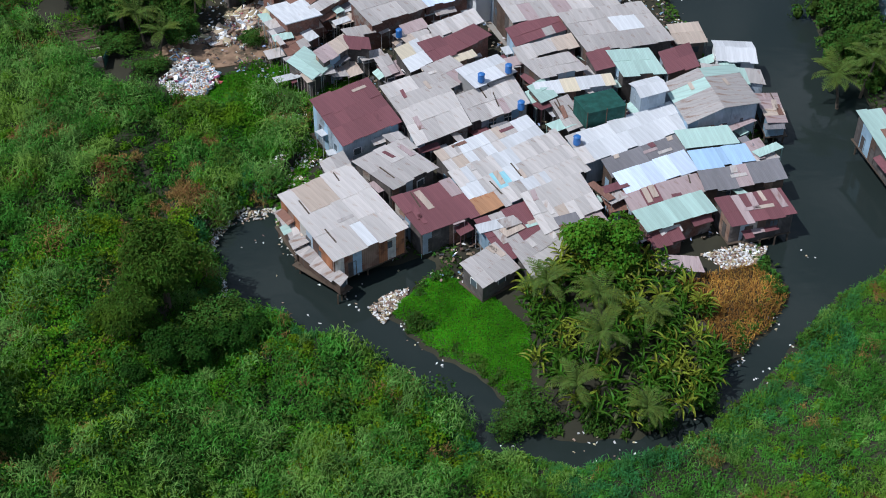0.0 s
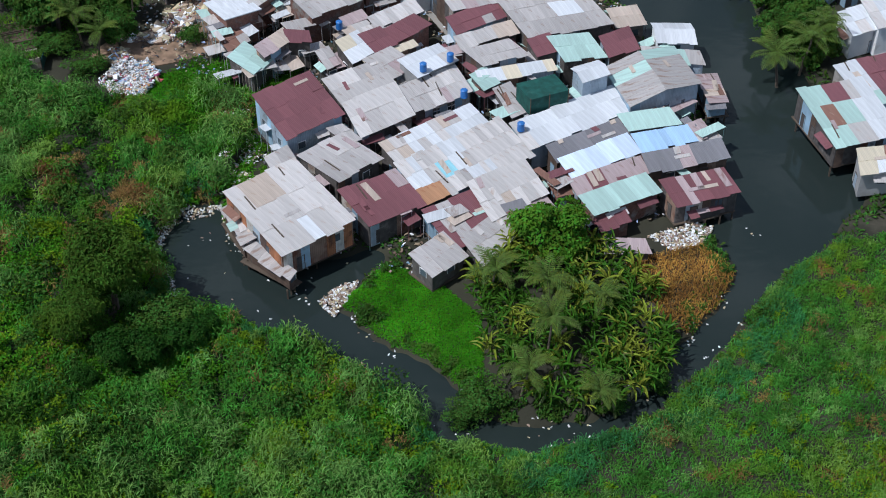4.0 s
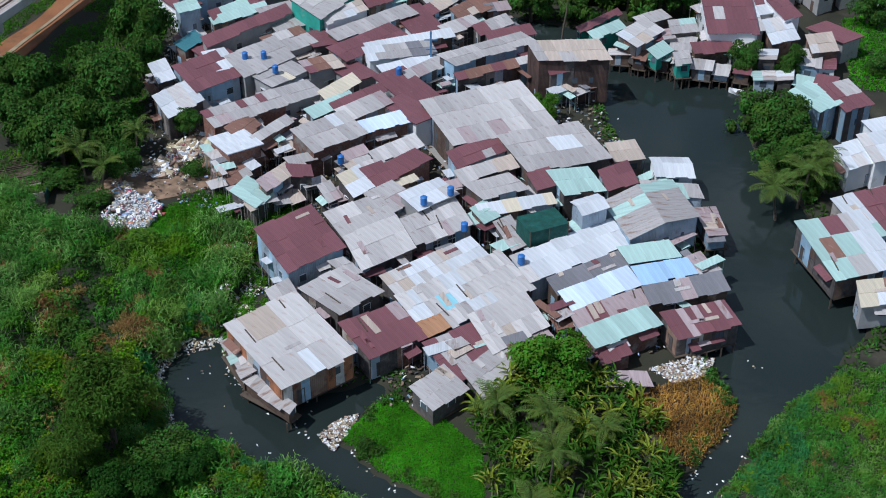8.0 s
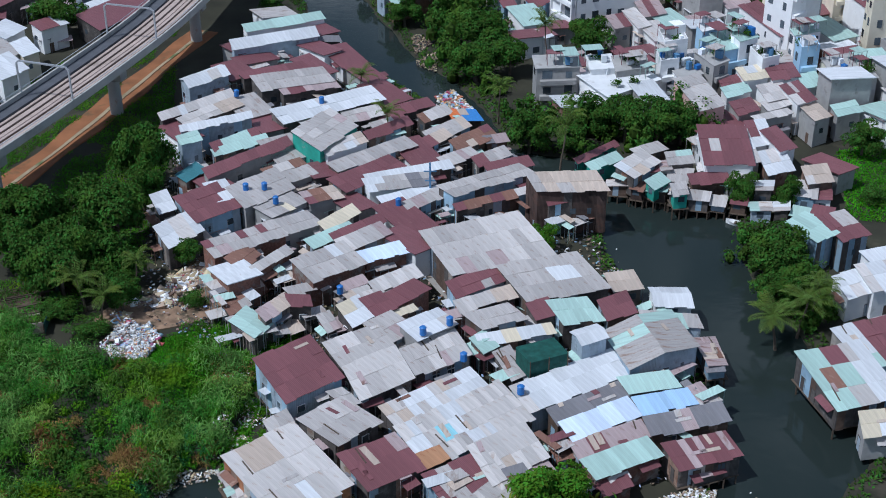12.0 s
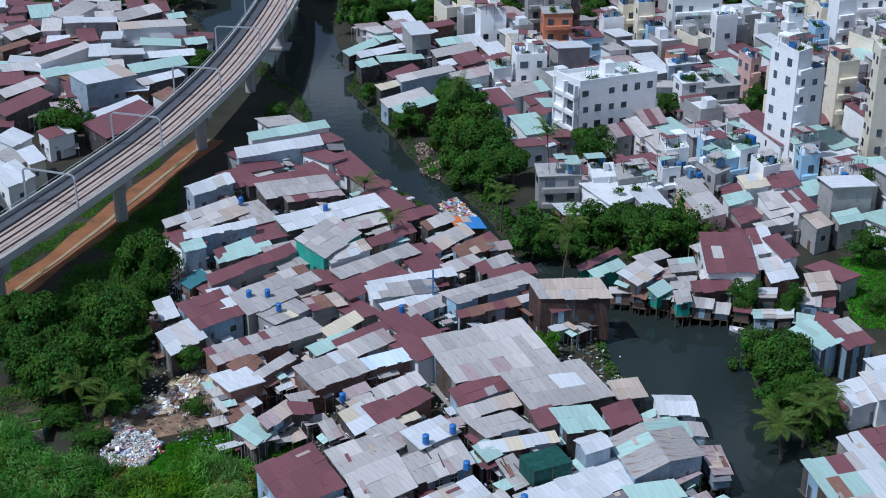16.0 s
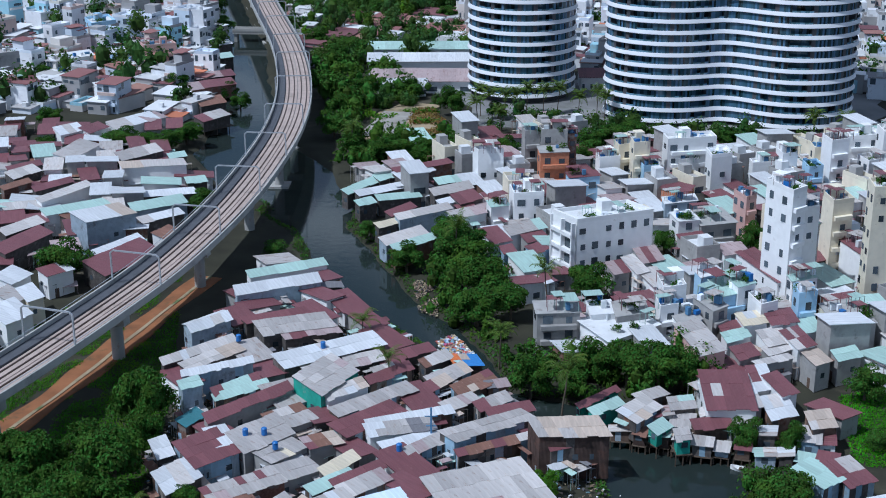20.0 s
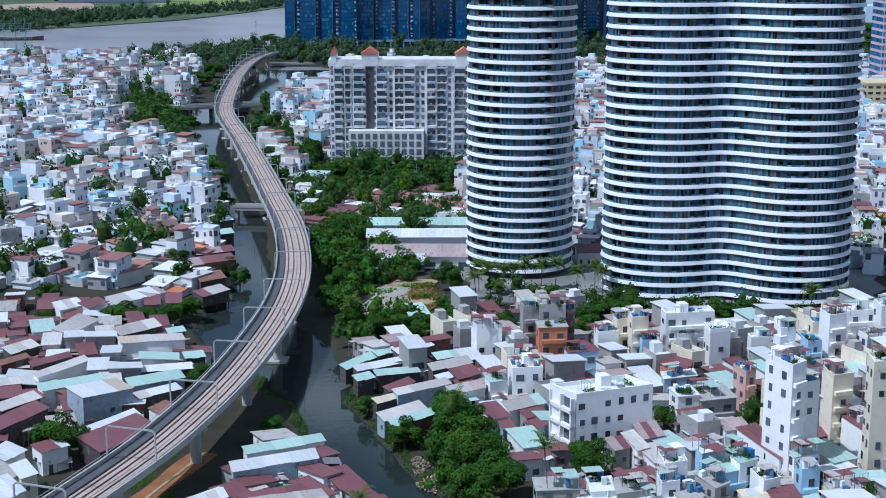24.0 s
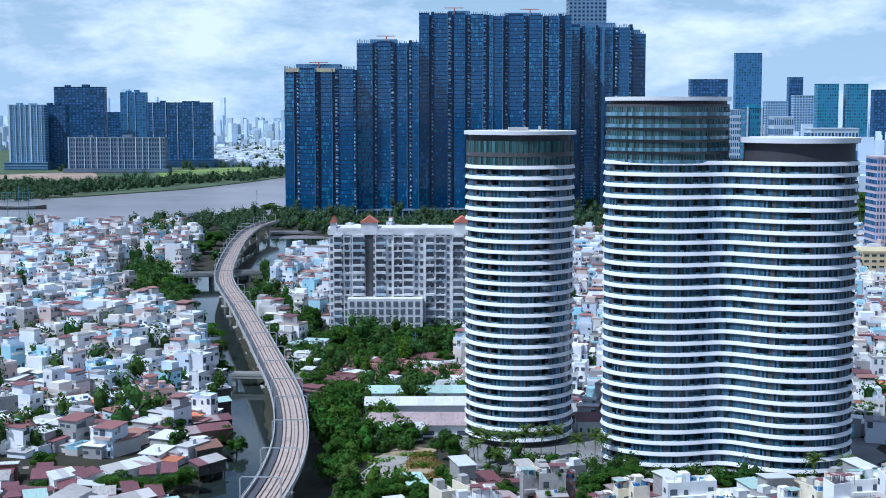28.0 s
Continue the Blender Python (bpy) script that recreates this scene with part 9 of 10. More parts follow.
R_WHITE = mat("white_refuse", (0.80, 0.80, 0.80), 0.6, island=True, each=0.3, hue=0.05)
R_TAN = mat("tan_refuse", (0.46, 0.36, 0.26), 0.8, island=True, each=0.4, hue=0.05)
R_BLUE = mat("blue_refuse", (0.26, 0.38, 0.50), 0.6, island=True, each=0.5, hue=0.04)
R_RED = mat("red_refuse", (0.55, 0.14, 0.12), 0.6, island=True, each=0.4, hue=0.08)
R_SLATE = mat("dark_scrap", (0.07, 0.07, 0.075), 0.8, island=True, each=0.6, hue=0.05)
R_WOOD = mat("scrap_wood", (0.26, 0.19, 0.13), 0.9, island=True, each=0.5, hue=0.03)
PILE = [(-45.4, 154.6), (-43.9, 157.3), (-45.0, 160.8), (-42.9, 161.4), (-41.4, 159.2), (-39.6, 161.0), (-38.6, 157.4), (-36.9, 155.8), (-38.7, 152.4), (-38.6, 149.0), (-40.8, 150.8), (-42.4, 148.9), (-43.2, 152.0)]
heap("refuse_heap", "heap of white and coloured plastic refuse spilling into the field", PILE, 85, 0.24, [R_WHITE, R_WHITE, R_WHITE, R_WHITE, R_TAN, R_BLUE, R_WHITE, R_RED, R_SLATE, R_WHITE, R_WOOD], 200, 0.9, keep=lambda x, y: vnoise(x, y, 1.7, 81) > 0.16 + 0.55 * ((x + 41.2) ** 2 / 20 + (y - 155) ** 2 / 36) ** 2)
heap("refuse_bags", "large pale bags and sheets on the refuse heap", PILE, 3.0, 0.6, [R_WHITE, R_WHITE, R_BLUE, R_TAN, R_RED], 205, 0.9)
SPILL = [(-45.6, 162.3), (-43.9, 165.3), (-39.6, 167.8), (-38.8, 172.5), (-36.1, 175.8), (-31.8, 174.5), (-30.9, 168.3), (-35.1, 164.4), (-38.6, 159.9), (-42.0, 160.6)]
heap("refuse_spill", "scattered planks, boxes and plastic behind the shacks", SPILL, 60, 0.30, [R_TAN, R_WHITE, R_WOOD, R_TAN, R_RED, R_WHITE, R_BLUE, R_TAN, R_WOOD], 210, 0.5, keep=lambda x, y: vnoise(x, y, 2.6, 79) > 0.36)
heap("scrap_boards", "loose boards and panels lying behind the shacks", SPILL, 2.6, 1.2, [R_TAN, R_WOOD, R_WHITE, R_TAN], 215, 0.5, keep=lambda x, y: vnoise(x, y, 2.6, 79) > 0.4)
heap("wall_refuse", "pale rubbish caught between the field and the shacks", [(-27, 131), (-23, 131), (-22, 138), (-25.5, 149), (-28.5, 146), (-28, 138)], 13, 0.26, [R_WHITE, R_TAN, R_WHITE, R_WOOD], 218, 0.5, keep=lambda x, y: vnoise(x, y, 2.0, 80) > 0.42)
heap("bank_refuse", "pale plastic refuse washed up on the bank", [(23.2, 123.4), (28.6, 125.7), (31.3, 126.3), (29.4, 122.0), (26.1, 121.0)], 40, 0.28, [R_WHITE, R_TAN, R_TAN, R_WHITE, R_WOOD], 220, 0.35)
heap("bank_refuse", "pale plastic refuse washed up below the stilt houses", [(-13.8, 113.0), (-12.2, 115.4), (-9.5, 116.7), (-10.3, 113.3), (-11.9, 110.8)], 40, 0.26, [R_WHITE, R_TAN, R_WOOD], 230, 0.3)
heap("bank_refuse", "rubble and refuse at the canal's edge", [(-6.6, 266.0), (-0.9, 275.7), (1.4, 266.0), (0.3, 248.2), (-5.2, 253.9)], 18, 0.34, [R_TAN, R_WOOD, R_SLATE, R_WOOD, R_SLATE, R_TAN], 240, 0.6, keep=lambda x, y: (vnoise(x, y, 2.8, 83) > 0.42) & (x < -1.5))
heap("bank_refuse", "refuse on the tip of the settlement", [(-1.5, 238.3), (1.6, 240.9), (6.6, 228.2), (1.5, 226.9)], 12, 0.6, [R_WHITE, R_TAN, R_BLUE, R_RED], 245, 0.8)
heap("floating_refuse", "small pale bits of rubbish floating along the edge of the moat", [(-36, 90), (42, 90), (42, 132), (-36, 132)], 1.6, 0.22, [R_WHITE, R_TAN, R_WHITE], 250, 0.0,
     keep=lambda x, y: (np.abs(chain_distance(x, y, MOAT)) < 0.9) & (vnoise(x, y, 3.0, 77) > 0.6))
heap("floating_refuse", "small pale bits of rubbish adrift on the dark water", [(-36, 90), (60, 90), (60, 200), (-36, 200)], 0.05, 0.2, [R_WHITE, R_TAN], 255, 0.0, keep=lambda x, y: (shore(x, y) < -0.3) & (x < 26))
heap("bay_refuse", "pale rubbish thick along the head of the bay", [(-33.7, 122.9), (-34.8, 127.5), (-30.5, 129.7), (-27.1, 129.5), (-27.3, 128.0), (-31.4, 126.6), (-32.3, 122.0), (-31.5, 115.2), (-32.4, 115.2)], 14, 0.24, [R_WHITE, R_TAN, R_WOOD], 257, 0.15)
heap("yard_refuse", "clutter of boards, tubs and rags between the shacks", [(-44, 165), (-26, 150), (-16, 116), (10, 118), (34, 132), (36, 165), (24, 198), (-10, 240), (-30, 275), (-46, 230)], 1.6, 0.34, [R_WOOD, R_SLATE, R_WOOD, R_SLATE, R_TAN, R_WOOD, R_BLUE, R_SLATE, R_WHITE], 260, 0.5, keep=lambda x, y: shore(x, y) > 0.2)

heap("bay_refuse", "thin white line of rubbish washed up round the bay", [(-36, 108), (-17, 108), (-17, 130), (-36, 130)], 30, 0.22, [R_WHITE, R_WHITE, R_TAN], 258, 0.1, keep=lambda x, y: (np.abs(shore(x, y)) < 0.45) & (vnoise(x, y, 2.0, 78) > 0.3))
M_TANK = mat("blue_plastic_tank", (0.035, 0.16, 0.46), 0.4, 0, 0.1, 2.0)
water_tank = tagged(new("water_tank"), "blue plastic water barrel standing on a roof", "water tank", "roof tanks")
_bm = bmesh.new()
bmesh.ops.create_cone(_bm, cap_ends=True, segments=16, radius1=0.45, radius2=0.43, depth=1.05)
bmesh.ops.translate(_bm, verts=_bm.verts, vec=(0, 0, 0.53))
part("barrel", _bm, M_TANK, water_tank)
_bm = bmesh.new()
bmesh.ops.create_cone(_bm, cap_ends=True, segments=16, radius1=0.47, radius2=0.30, depth=0.14)
bmesh.ops.translate(_bm, verts=_bm.verts, vec=(0, 0, 1.12))
part("lid", _bm, M_TANK, water_tank)
_first = True
for tx, ty, tz in ((2.4, 145.2, 5.3), (-2.7, 149.3, 6.5), (0.7, 151.6, 6.5), (-27.4, 190.5, 5.9), (-30.2, 190.2, 5.9), (-25.3, 186.7, 5.5), (-6.9, 186.9, 5.1), (-21.1, 222.3, 6.2), (-36.2, 226.0, 5.9), (9.2, 138.6, 5.0), (-14.1, 162.4, 4.6)):
    if _first:
        water_tank.matrix_basis = pose(tx, ty, tz)
        _first = False
    else:
        copy_thing(water_tank, pose(tx, ty, tz))

# rooftop shelter hung with green netting
M_NET = mat("dark_green_netting", (0.012, 0.075, 0.060), 0.8, 0, 0.35, 1.2, (0.05, 0.13, 0.11), 0.3, 0.5)
net = tagged(new("netted_shelter"), "dark green netted shelter built on a roof", "shelter")
net.matrix_basis = pose(12.1, 145.2, 4.5, 0, 0, 24)
for nm, r_ in (("net_wall", (-2.6, -1.9, 0, 2.6, -1.85, 2.3)), ("net_wall", (-2.65, -1.9, 0, -2.6, 1.9, 2.3)), ("net_wall", (2.6, -1.9, 0, 2.65, 1.9, 2.3)), ("net_wall", (-2.6, 1.85, 0, 2.6, 1.9, 2.3)), ("net_roof", (-2.7, -1.95, 2.3, 2.7, 1.95, 2.36))):
    boxes(nm, [r_], M_NET, net)
for px_ in (-2.6, 0, 2.6):
    boxes("pole", [(px_ - 0.05, -2.0, -1.5, px_ + 0.05, -1.9, 2.5)], M_POST, net)


def boat(x, y, turn, length, material, label):
    ob = tagged(new("sampan"), label, "boat")
    ob.matrix_basis = pose(x, y, 0.02, 0, 0, turn)
    vs, n = [], 9
    for i in range(n):
        t = i / (n - 1) * 2 - 1
        w = 0.75 * (1 - abs(t) ** 2.6) + 0.06
        z = 0.42 + 0.35 * t * t
        vs += [(t * length / 2, -w, z), (t * length / 2, -w * 0.6, 0.0), (t * length / 2, w * 0.6, 0.0), (t * length / 2, w, z)]
    fs = [(4 * i + j, 4 * i + j + 1, 4 * i + j + 5, 4 * i + j + 4) for i in range(n - 1) for j in range(3)] + [(0, 1, 2, 3), tuple(4 * n - 4 + j for j in (3, 2, 1, 0))]
    hull = raw("hull", vs, fs, material, ob)
    boxes("thwart", [(-0.15, -0.6, 0.32, 0.15, 0.6, 0.38), (-length * 0.28, -0.5, 0.34, -length * 0.28 + 0.3, 0.5, 0.4)], M_POST, ob)
    return ob


boat(25.2, 121.0, 20, 4.5, WALL["blue"], "small blue wooden boat moored by the bank")
boat(46.1, 189.4, -28, 6, WALL["white"], "long pale plank raft lying at the bank")
boat(30.8, 215.7, 30, 4, WALL["blue"], "blue boat pulled up by the shacks")
river_barge = boat(-434, 1428, 4, 60, WALL["dark"], "long dark river barge under way")
river_barge.scale = (1, 6, 6)


# dirt track, path and yard ground under and beside the viaduct
M_DIRT = mat("orange_dirt", (0.27, 0.115, 0.05), 0.95, 0, 0.2, 0.3, (0.12, 0.09, 0.045), 0.35, 0.2)
M_DIRT2 = mat("tan_lot_earth", (0.36, 0.28, 0.18), 0.95, 0, 0.2, 0.2, (0.12, 0.15, 0.06), 0.45, 0.15)
M_PATH = mat("grey_yard_concrete", (0.34, 0.32, 0.29), 0.95, 0, 0.15, 0.3, (0.2, 0.17, 0.13), 0.35, 0.2)


def strip(name, label, pts, half, material, z=0.06, offset=0.0):
    q, t, e = smooth_line(pts, 2.5)
    s = np.stack([t[:, 1], -t[:, 0]], 1)
    h = np.maximum(land_height(q[:, 0], q[:, 1]), 0.5) + z
    vs = []
    for i in range(len(q)):
        w = half * (1 + 0.12 * math.sin(i * 0.37) + 0.08 * math.sin(i * 0.83))
        for o, dz in ((-w, -0.3), (-w * 0.9, 0.0), (w * 0.9, 0.0), (w, -0.3)):
            vs.append((q[i, 0] + s[i, 0] * (o + offset), q[i, 1] + s[i, 1] * (o + offset), h[i] + dz))
    fs = [(4 * i + j, 4 * i + j + 1, 4 * i + j + 5, 4 * i + j + 4) for i in range(len(q) - 1) for j in range(3)]
    return tagged(raw(name, vs, fs, material), label, "path", kind="structure")


TRACK = [(float(a), float(b)) for a, b in zip(TRACK_X[1:9], TRACK_Y[1:9])]
strip("dirt_track", "orange dirt track below the viaduct", TRACK, 3.2, M_DIRT, 0.12)
strip("footpath", "pale narrow footpath along the dirt track", TRACK, 0.4, M_DIRT2, 0.24, 0.4)
strip("settlement_lane", "grey concrete lane between the shacks", [(-39.0, 238.0), (-32.9, 230.4), (-27.0, 222.0), (-21.1, 209.7), (-15.7, 199.5), (-10.8, 190.0), (-6.2, 181.3), (-0.4, 170.0), (3.5, 162.6)], 1.2, M_PATH, 0.12)
strip("yard_pavement", "bare concrete lot overgrown at its edges", [(-19.5, 379), (-17.0, 392.0), (-14, 407.2)], 4.6, M_PATH, 0.6)
cover("lot_dry_grass", "rust-brown dry weeds on the vacant lot", np.array([(px_, py_, 1.15) for px_, py_ in zip(np.random.RandomState(5).uniform(-10.5, -0.5, 2600), np.random.RandomState(6).uniform(372, 412, 2600)) if vnoise(np.array([px_]), np.array([py_]), 6.0, 93)[0] > 0.3]), 1.0, 0.35, (20, 80), M_DRY, 98)
cover("lot_weeds", "green scrub round the edge of the vacant lot", np.array([(px_, py_, 1.15) for px_, py_ in zip(np.random.RandomState(7).uniform(-24, 2, 6000), np.random.RandomState(8).uniform(350, 420, 6000)) if (py_ < 374 and vnoise(np.array([px_]), np.array([py_]), 7.0, 94)[0] > 0.25) or vnoise(np.array([px_]), np.array([py_]), 6.0, 95)[0] > 0.72]), 1.4, 0.7, (5, 70), M_LEAF2, 99)


def parcel(name, label, poly, z, material):
    """A thin raised sheet of ground with a soft uneven rim."""
    q = even(poly, 64)
    q = q + np.stack([wobble(q[:, 0], q[:, 1], 9.0, 1), wobble(q[:, 0], q[:, 1], 9.0, 5)], 1) * 5
    n = len(q)
    vs = [(*p, z) for p in q] + [(*p, -0.5) for p in q]
    return tagged(raw(name, vs, [tuple(range(n))] + [(i, n + i, n + (i + 1) % n, (i + 1) % n) for i in range(n)], material), label, "ground", kind="structure")


M_FORECOURT = mat("town_paving", (0.22, 0.22, 0.22), 0.9, 0, 0.25, 0.08, (0.10, 0.11, 0.08), 0.35, 0.05)
parcel("vacant_lot", "bare tan earth of the vacant lot", [(-22, 378), (-19.6, 411), (-4.2, 417), (0, 371)], 1.2, M_DIRT2)
parcel("forecourt", "grey paved forecourt round the banded towers", [(8, 392), (60, 380), (122, 372), (136, 430), (100, 445), (10, 458), (2, 425)], 1.1, M_FORECOURT)
parcel("town_streets", "grey streets between the distant houses", [(-12, 490), (60, 462), (180, 450), (290, 640), (420, 1040), (-60, 1040), (-50, 720), (30, 660), (30, 600), (-10, 560)], 1.08, M_FORECOURT)
parcel("far_bank", "rough green land across the river", [(-900, 1640), (-560, 1545), (-472, 1545), (-386, 1680), (-300, 1807), (-235, 2090), (-150, 2230), (300, 2330), (900, 2330), (1500, 3600), (1700, 4700), (-1700, 4700), (-1500, 3600)], 1.06, mat("rough_green_land", (0.075, 0.115, 0.06), 0.95, 0, 0.35, 0.02, (0.16, 0.14, 0.10), 0.35, 0.008))
parcel("meadow", "mown green meadow across the river", [(-389, 1985), (-303, 2110), (-290, 2300), (-338, 2400), (-460, 2230)], 1.5, mat("mown_grass", (0.20, 0.27, 0.08), 0.95, 0, 0.2, 0.02))
parcel("mud_flat", "bare tan earth across the river", [(-571, 1820), (-500, 1880), (-470, 1960), (-560, 2240), (-700, 2100), (-680, 1900)], 1.4, mat("tan_earth", (0.36, 0.27, 0.21), 0.95, 0, 0.25, 0.02))
parcel("car_park", "pale car park across the river", [(-330, 2430), (-160, 2520), (-200, 2900), (-420, 2750)], 1.4, mat("pale_paving", (0.42, 0.44, 0.46), 0.9, 0, 0.3, 0.05))


parcel("refuse_yard", "bare tan earth littered with scraps behind the shacks", [(-45.5, 160.5), (-44, 166), (-39.6, 169), (-38.8, 173.5), (-35, 176.5), (-31, 175), (-30.5, 167), (-35, 163), (-39, 159)], 1.0, mat("littered_earth", (0.26, 0.17, 0.11), 0.95, 0, 0.35, 0.8, (0.07, 0.06, 0.04), 0.5, 0.5))
M_SOIL = mat("dug_soil", (0.085, 0.06, 0.042), 0.95, 0, 0.3, 1.0, (0.16, 0.12, 0.085), 0.35, 0.6)
garden_rng = random.Random(31)
for k, (bx, by, bl, bw, label_) in enumerate(((-59.2, 157.6, 10.5, 2.2, "long vegetable bed with a plank edge and low green plants"), (-60.0, 161.0, 10.0, 2.0, "dug vegetable bed with rows of seedlings"),
                                              (-60.4, 164.6, 9.5, 2.2, "bare dug vegetable bed with sparse plants"), (-59.0, 168.0, 8.0, 2.0, "weedy vegetable bed at the foot of the trees"))):
    bed = tagged(new("vegetable_bed"), label_, "vegetable bed", "vegetable beds beside the refuse")
    bed.matrix_basis = pose(bx, by, float(land_height(np.array([bx]), np.array([by]))[0]) + 0.25, 0, 0, 21)
    boxes("soil", [(-bl / 2, -bw / 2, -1.4, bl / 2, bw / 2, 0.12)], M_SOIL, bed)
    for e in (-1, 1):
        boxes("plank_edge", [(-bl / 2 - 0.1, e * (bw / 2 + 0.09) - 0.06, -1.4, bl / 2 + 0.1, e * (bw / 2 + 0.09) + 0.06, 0.3)], SHEET["tan"] if k == 0 else M_POST, bed)
    gp = np.array([(garden_rng.uniform(-bl / 2, bl / 2), (garden_rng.randrange(4) - 1.5) * bw / 4.4 + garden_rng.uniform(-0.1, 0.1), 0.12 + garden_rng.uniform(0, 0.2)) for _ in range((700, 420, 200, 500)[k])])
    gv, gf = leaf_quads(gp, 0.42, 0.17, (10, 75), 400 + k)
    crop = new("crop", merged("crop", gv, gf, (M_CREEPER, M_TALL, M_TALL, M_LEAF)[k]))
    crop.parent = bed
garden_net = tagged(new("garden_net"), "sagging green net on thin posts round the vegetable beds", "net fence")
for k in range(5):
    nx, ny = -53.4 - 0.2 * k, 157.5 + 3.1 * k
    gz_ = float(land_height(np.array([nx]), np.array([ny]))[0])
    boxes("post", [(nx - 0.05, ny - 0.05, gz_ - 0.3, nx + 0.05, ny + 0.05, gz_ + 1.9)], M_POST, garden_net)
    if k in (0, 2, 3):
        raw("net", [(nx - 0.03, ny, gz_ + 0.1), (nx + 0.03, ny, gz_ + 0.1), (nx - 0.17, ny + 3.1, gz_ + 0.1), (nx - 0.23, ny + 3.1, gz_ + 0.1), (nx - 0.03, ny, gz_ + 1.8), (nx + 0.03, ny, gz_ + 1.8), (nx - 0.17, ny + 3.1, gz_ + 1.5), (nx - 0.23, ny + 3.1, gz_ + 1.5)], BOX, M_NET, garden_net, "green nylon net")


# bridges, long sheds
M_ASPHALT = mat("worn_asphalt", (0.055, 0.056, 0.060), 0.9, 0, 0.2, 0.3)
def bridge(name, label, x0, y0, x1, y1, z, half, material):
    ob = tagged(new(name), label, "bridge")
    d = math.hypot(x1 - x0, y1 - y0)
    ob.matrix_basis = pose((x0 + x1) / 2, (y0 + y1) / 2, 0, 0, 0, math.degrees(math.atan2(y1 - y0, x1 - x0)))
    boxes("deck", [(-d / 2, -half, z - 1.0, d / 2, half, z)], material, ob)
    if half > 4:
        boxes("roadway", [(-d / 2, -half + 1.0, z, d / 2, half - 1.0, z + 0.06)], M_ASPHALT, ob, "dark asphalt roadway")
    for s in (-1, 1):
        boxes("railing", [(-d / 2, s * half - 0.15, z, d / 2, s * half + 0.15, z + 1.0)], M_CONCRETE, ob)
    for k in range(int(d / 14) + 1):
        boxes("pier", [(-d / 2 + k * 14 + 1 - 0.6, -half * 0.8, -1.5, -d / 2 + k * 14 + 1.6, half * 0.8, z - 1.0)], M_CONCRETE, ob)
    return ob


bridge("road_bridge", "low concrete road bridge over the canal", -190, 803, -130, 825, 6, 7, M_CONCRETE)
bridge("road_bridge", "low concrete road bridge beyond the viaduct", -130, 825, -76, 843, 6, 7, M_CONCRETE)
bridge("footbridge", "narrow old footbridge beneath the viaduct", -79, 520, -46, 518, 4, 2.2, M_CONCRETE)
bridge("jetty", "long pale jetty along the river", -288, 1183, -230, 1334, 3.4, 4, M_HOARD)
bridge("quay", "quay wall with a pale promenade", -144, 1140, -90, 1150, 2, 5, M_CONCRETE)


def long_shed(x, y, turn, w, d, h, colour, label):
    ob = tagged(new("long_shed"), label, "shed", "long sheds below the towers")
    ob.matrix_basis = pose(x, y, 0.4, 0, 0, turn)
    boxes("wall", [(-w / 2, -d / 2, 0, w / 2, d / 2, h)], WALL["white"], ob)
    n = max(4, int(w / 5))
    for k in range(n):
        a, b = -w / 2 - 0.6 + k * (w + 1.2) / n, -w / 2 - 0.6 + (k + 1) * (w + 1.2) / n
        for s in (-1, 1):
            raw("roof_sheet", [(a, s * (d / 2 + 0.8), h), (b, s * (d / 2 + 0.8), h), (b, 0, h + 1.8), (a, 0, h + 1.8), (a, s * (d / 2 + 0.8), h + 0.15), (b, s * (d / 2 + 0.8), h + 0.15), (b, 0, h + 1.95), (a, 0, h + 1.95)],
                BOX if s < 0 else [f[::-1] for f in BOX], SHEET[colour], ob)
        boxes("window", [(a + 1.2, -d / 2 - 0.08, 1.2, b - 0.6, -d / 2 + 0.1, 2.6)], M_PANE, ob)
    return ob


long_shed(-8.6, 463.0, 1, 34.0, 11, 5.3, "white", "long white-roofed market shed")
long_shed(-9.0, 480.5, 1, 34.5, 9, 5.6, "mint", "pale mint-roofed shed behind the market")
long_shed(-7.4, 441.5, -1, 31.3, 18, 4.4, "pink", "long faded red-roofed shed")
long_shed(-13.0, 431.0, 3, 13.3, 6, 3.8, "white", "low white-roofed shed among the trees")
long_shed(72.6, 675.3, 0, 15.9, 9, 5.8, "orange", "orange-roofed long building between the towers")
long_shed(59.5, 551.4, 0, 13.0, 9, 4.8, "orange", "orange-roofed low school building")
long_shed(119.5, 1122.8, 0, 25.4, 14, 7.8, "red", "red-roofed long white building behind the towers")
long_shed(47.1, 441.4, 0, 9.0, 10, 4.8, "red", "maroon-roofed shed beside the round tower")


# masts and screens
def mast(x, y, h, label, arms=3):
    ob = tagged(new("mast"), label, "mast")
    ob.location = (x, y, 0)
    boxes("pole", [(-0.15, -0.15, 0.3, 0.15, 0.15, h)], M_STEEL, ob)
    for k in range(arms):
        boxes("cross_arm", [(-1.0 + 0.2 * k, -0.08, h - 1.5 - 1.6 * k, 1.0 - 0.2 * k, 0.08, h - 1.35 - 1.6 * k)], M_STEEL, ob)
    return ob


mast(-107.9, 506.5, 14.0, "slim steel radio mast among the houses")
mast(-11.3, 563.8, 13.1, "slim lamp mast beside a white stair tower")
mast(-173.9, 1311.4, 26.4, "tall floodlight mast by the river")
mast(-236.3, 911.4, 31.3, "dark steel telecom mast over the roofs")
mast(-343.3, 1135.8, 40.0, "tall pale-green steel net pole")
mast(-335.5, 1135.8, 38.6, "tall pale-green steel net pole")
mast(-352.5, 1135.8, 35.4, "tall pale-green steel net pole")
range_net = tagged(new("tall_net"), "tall pale-green net strung between steel poles by the river", "net")
range_net.location = (-343.5, 1136.5, 0)
M_PALENET = mat("pale_green_net", (0.30, 0.52, 0.48), 0.7)
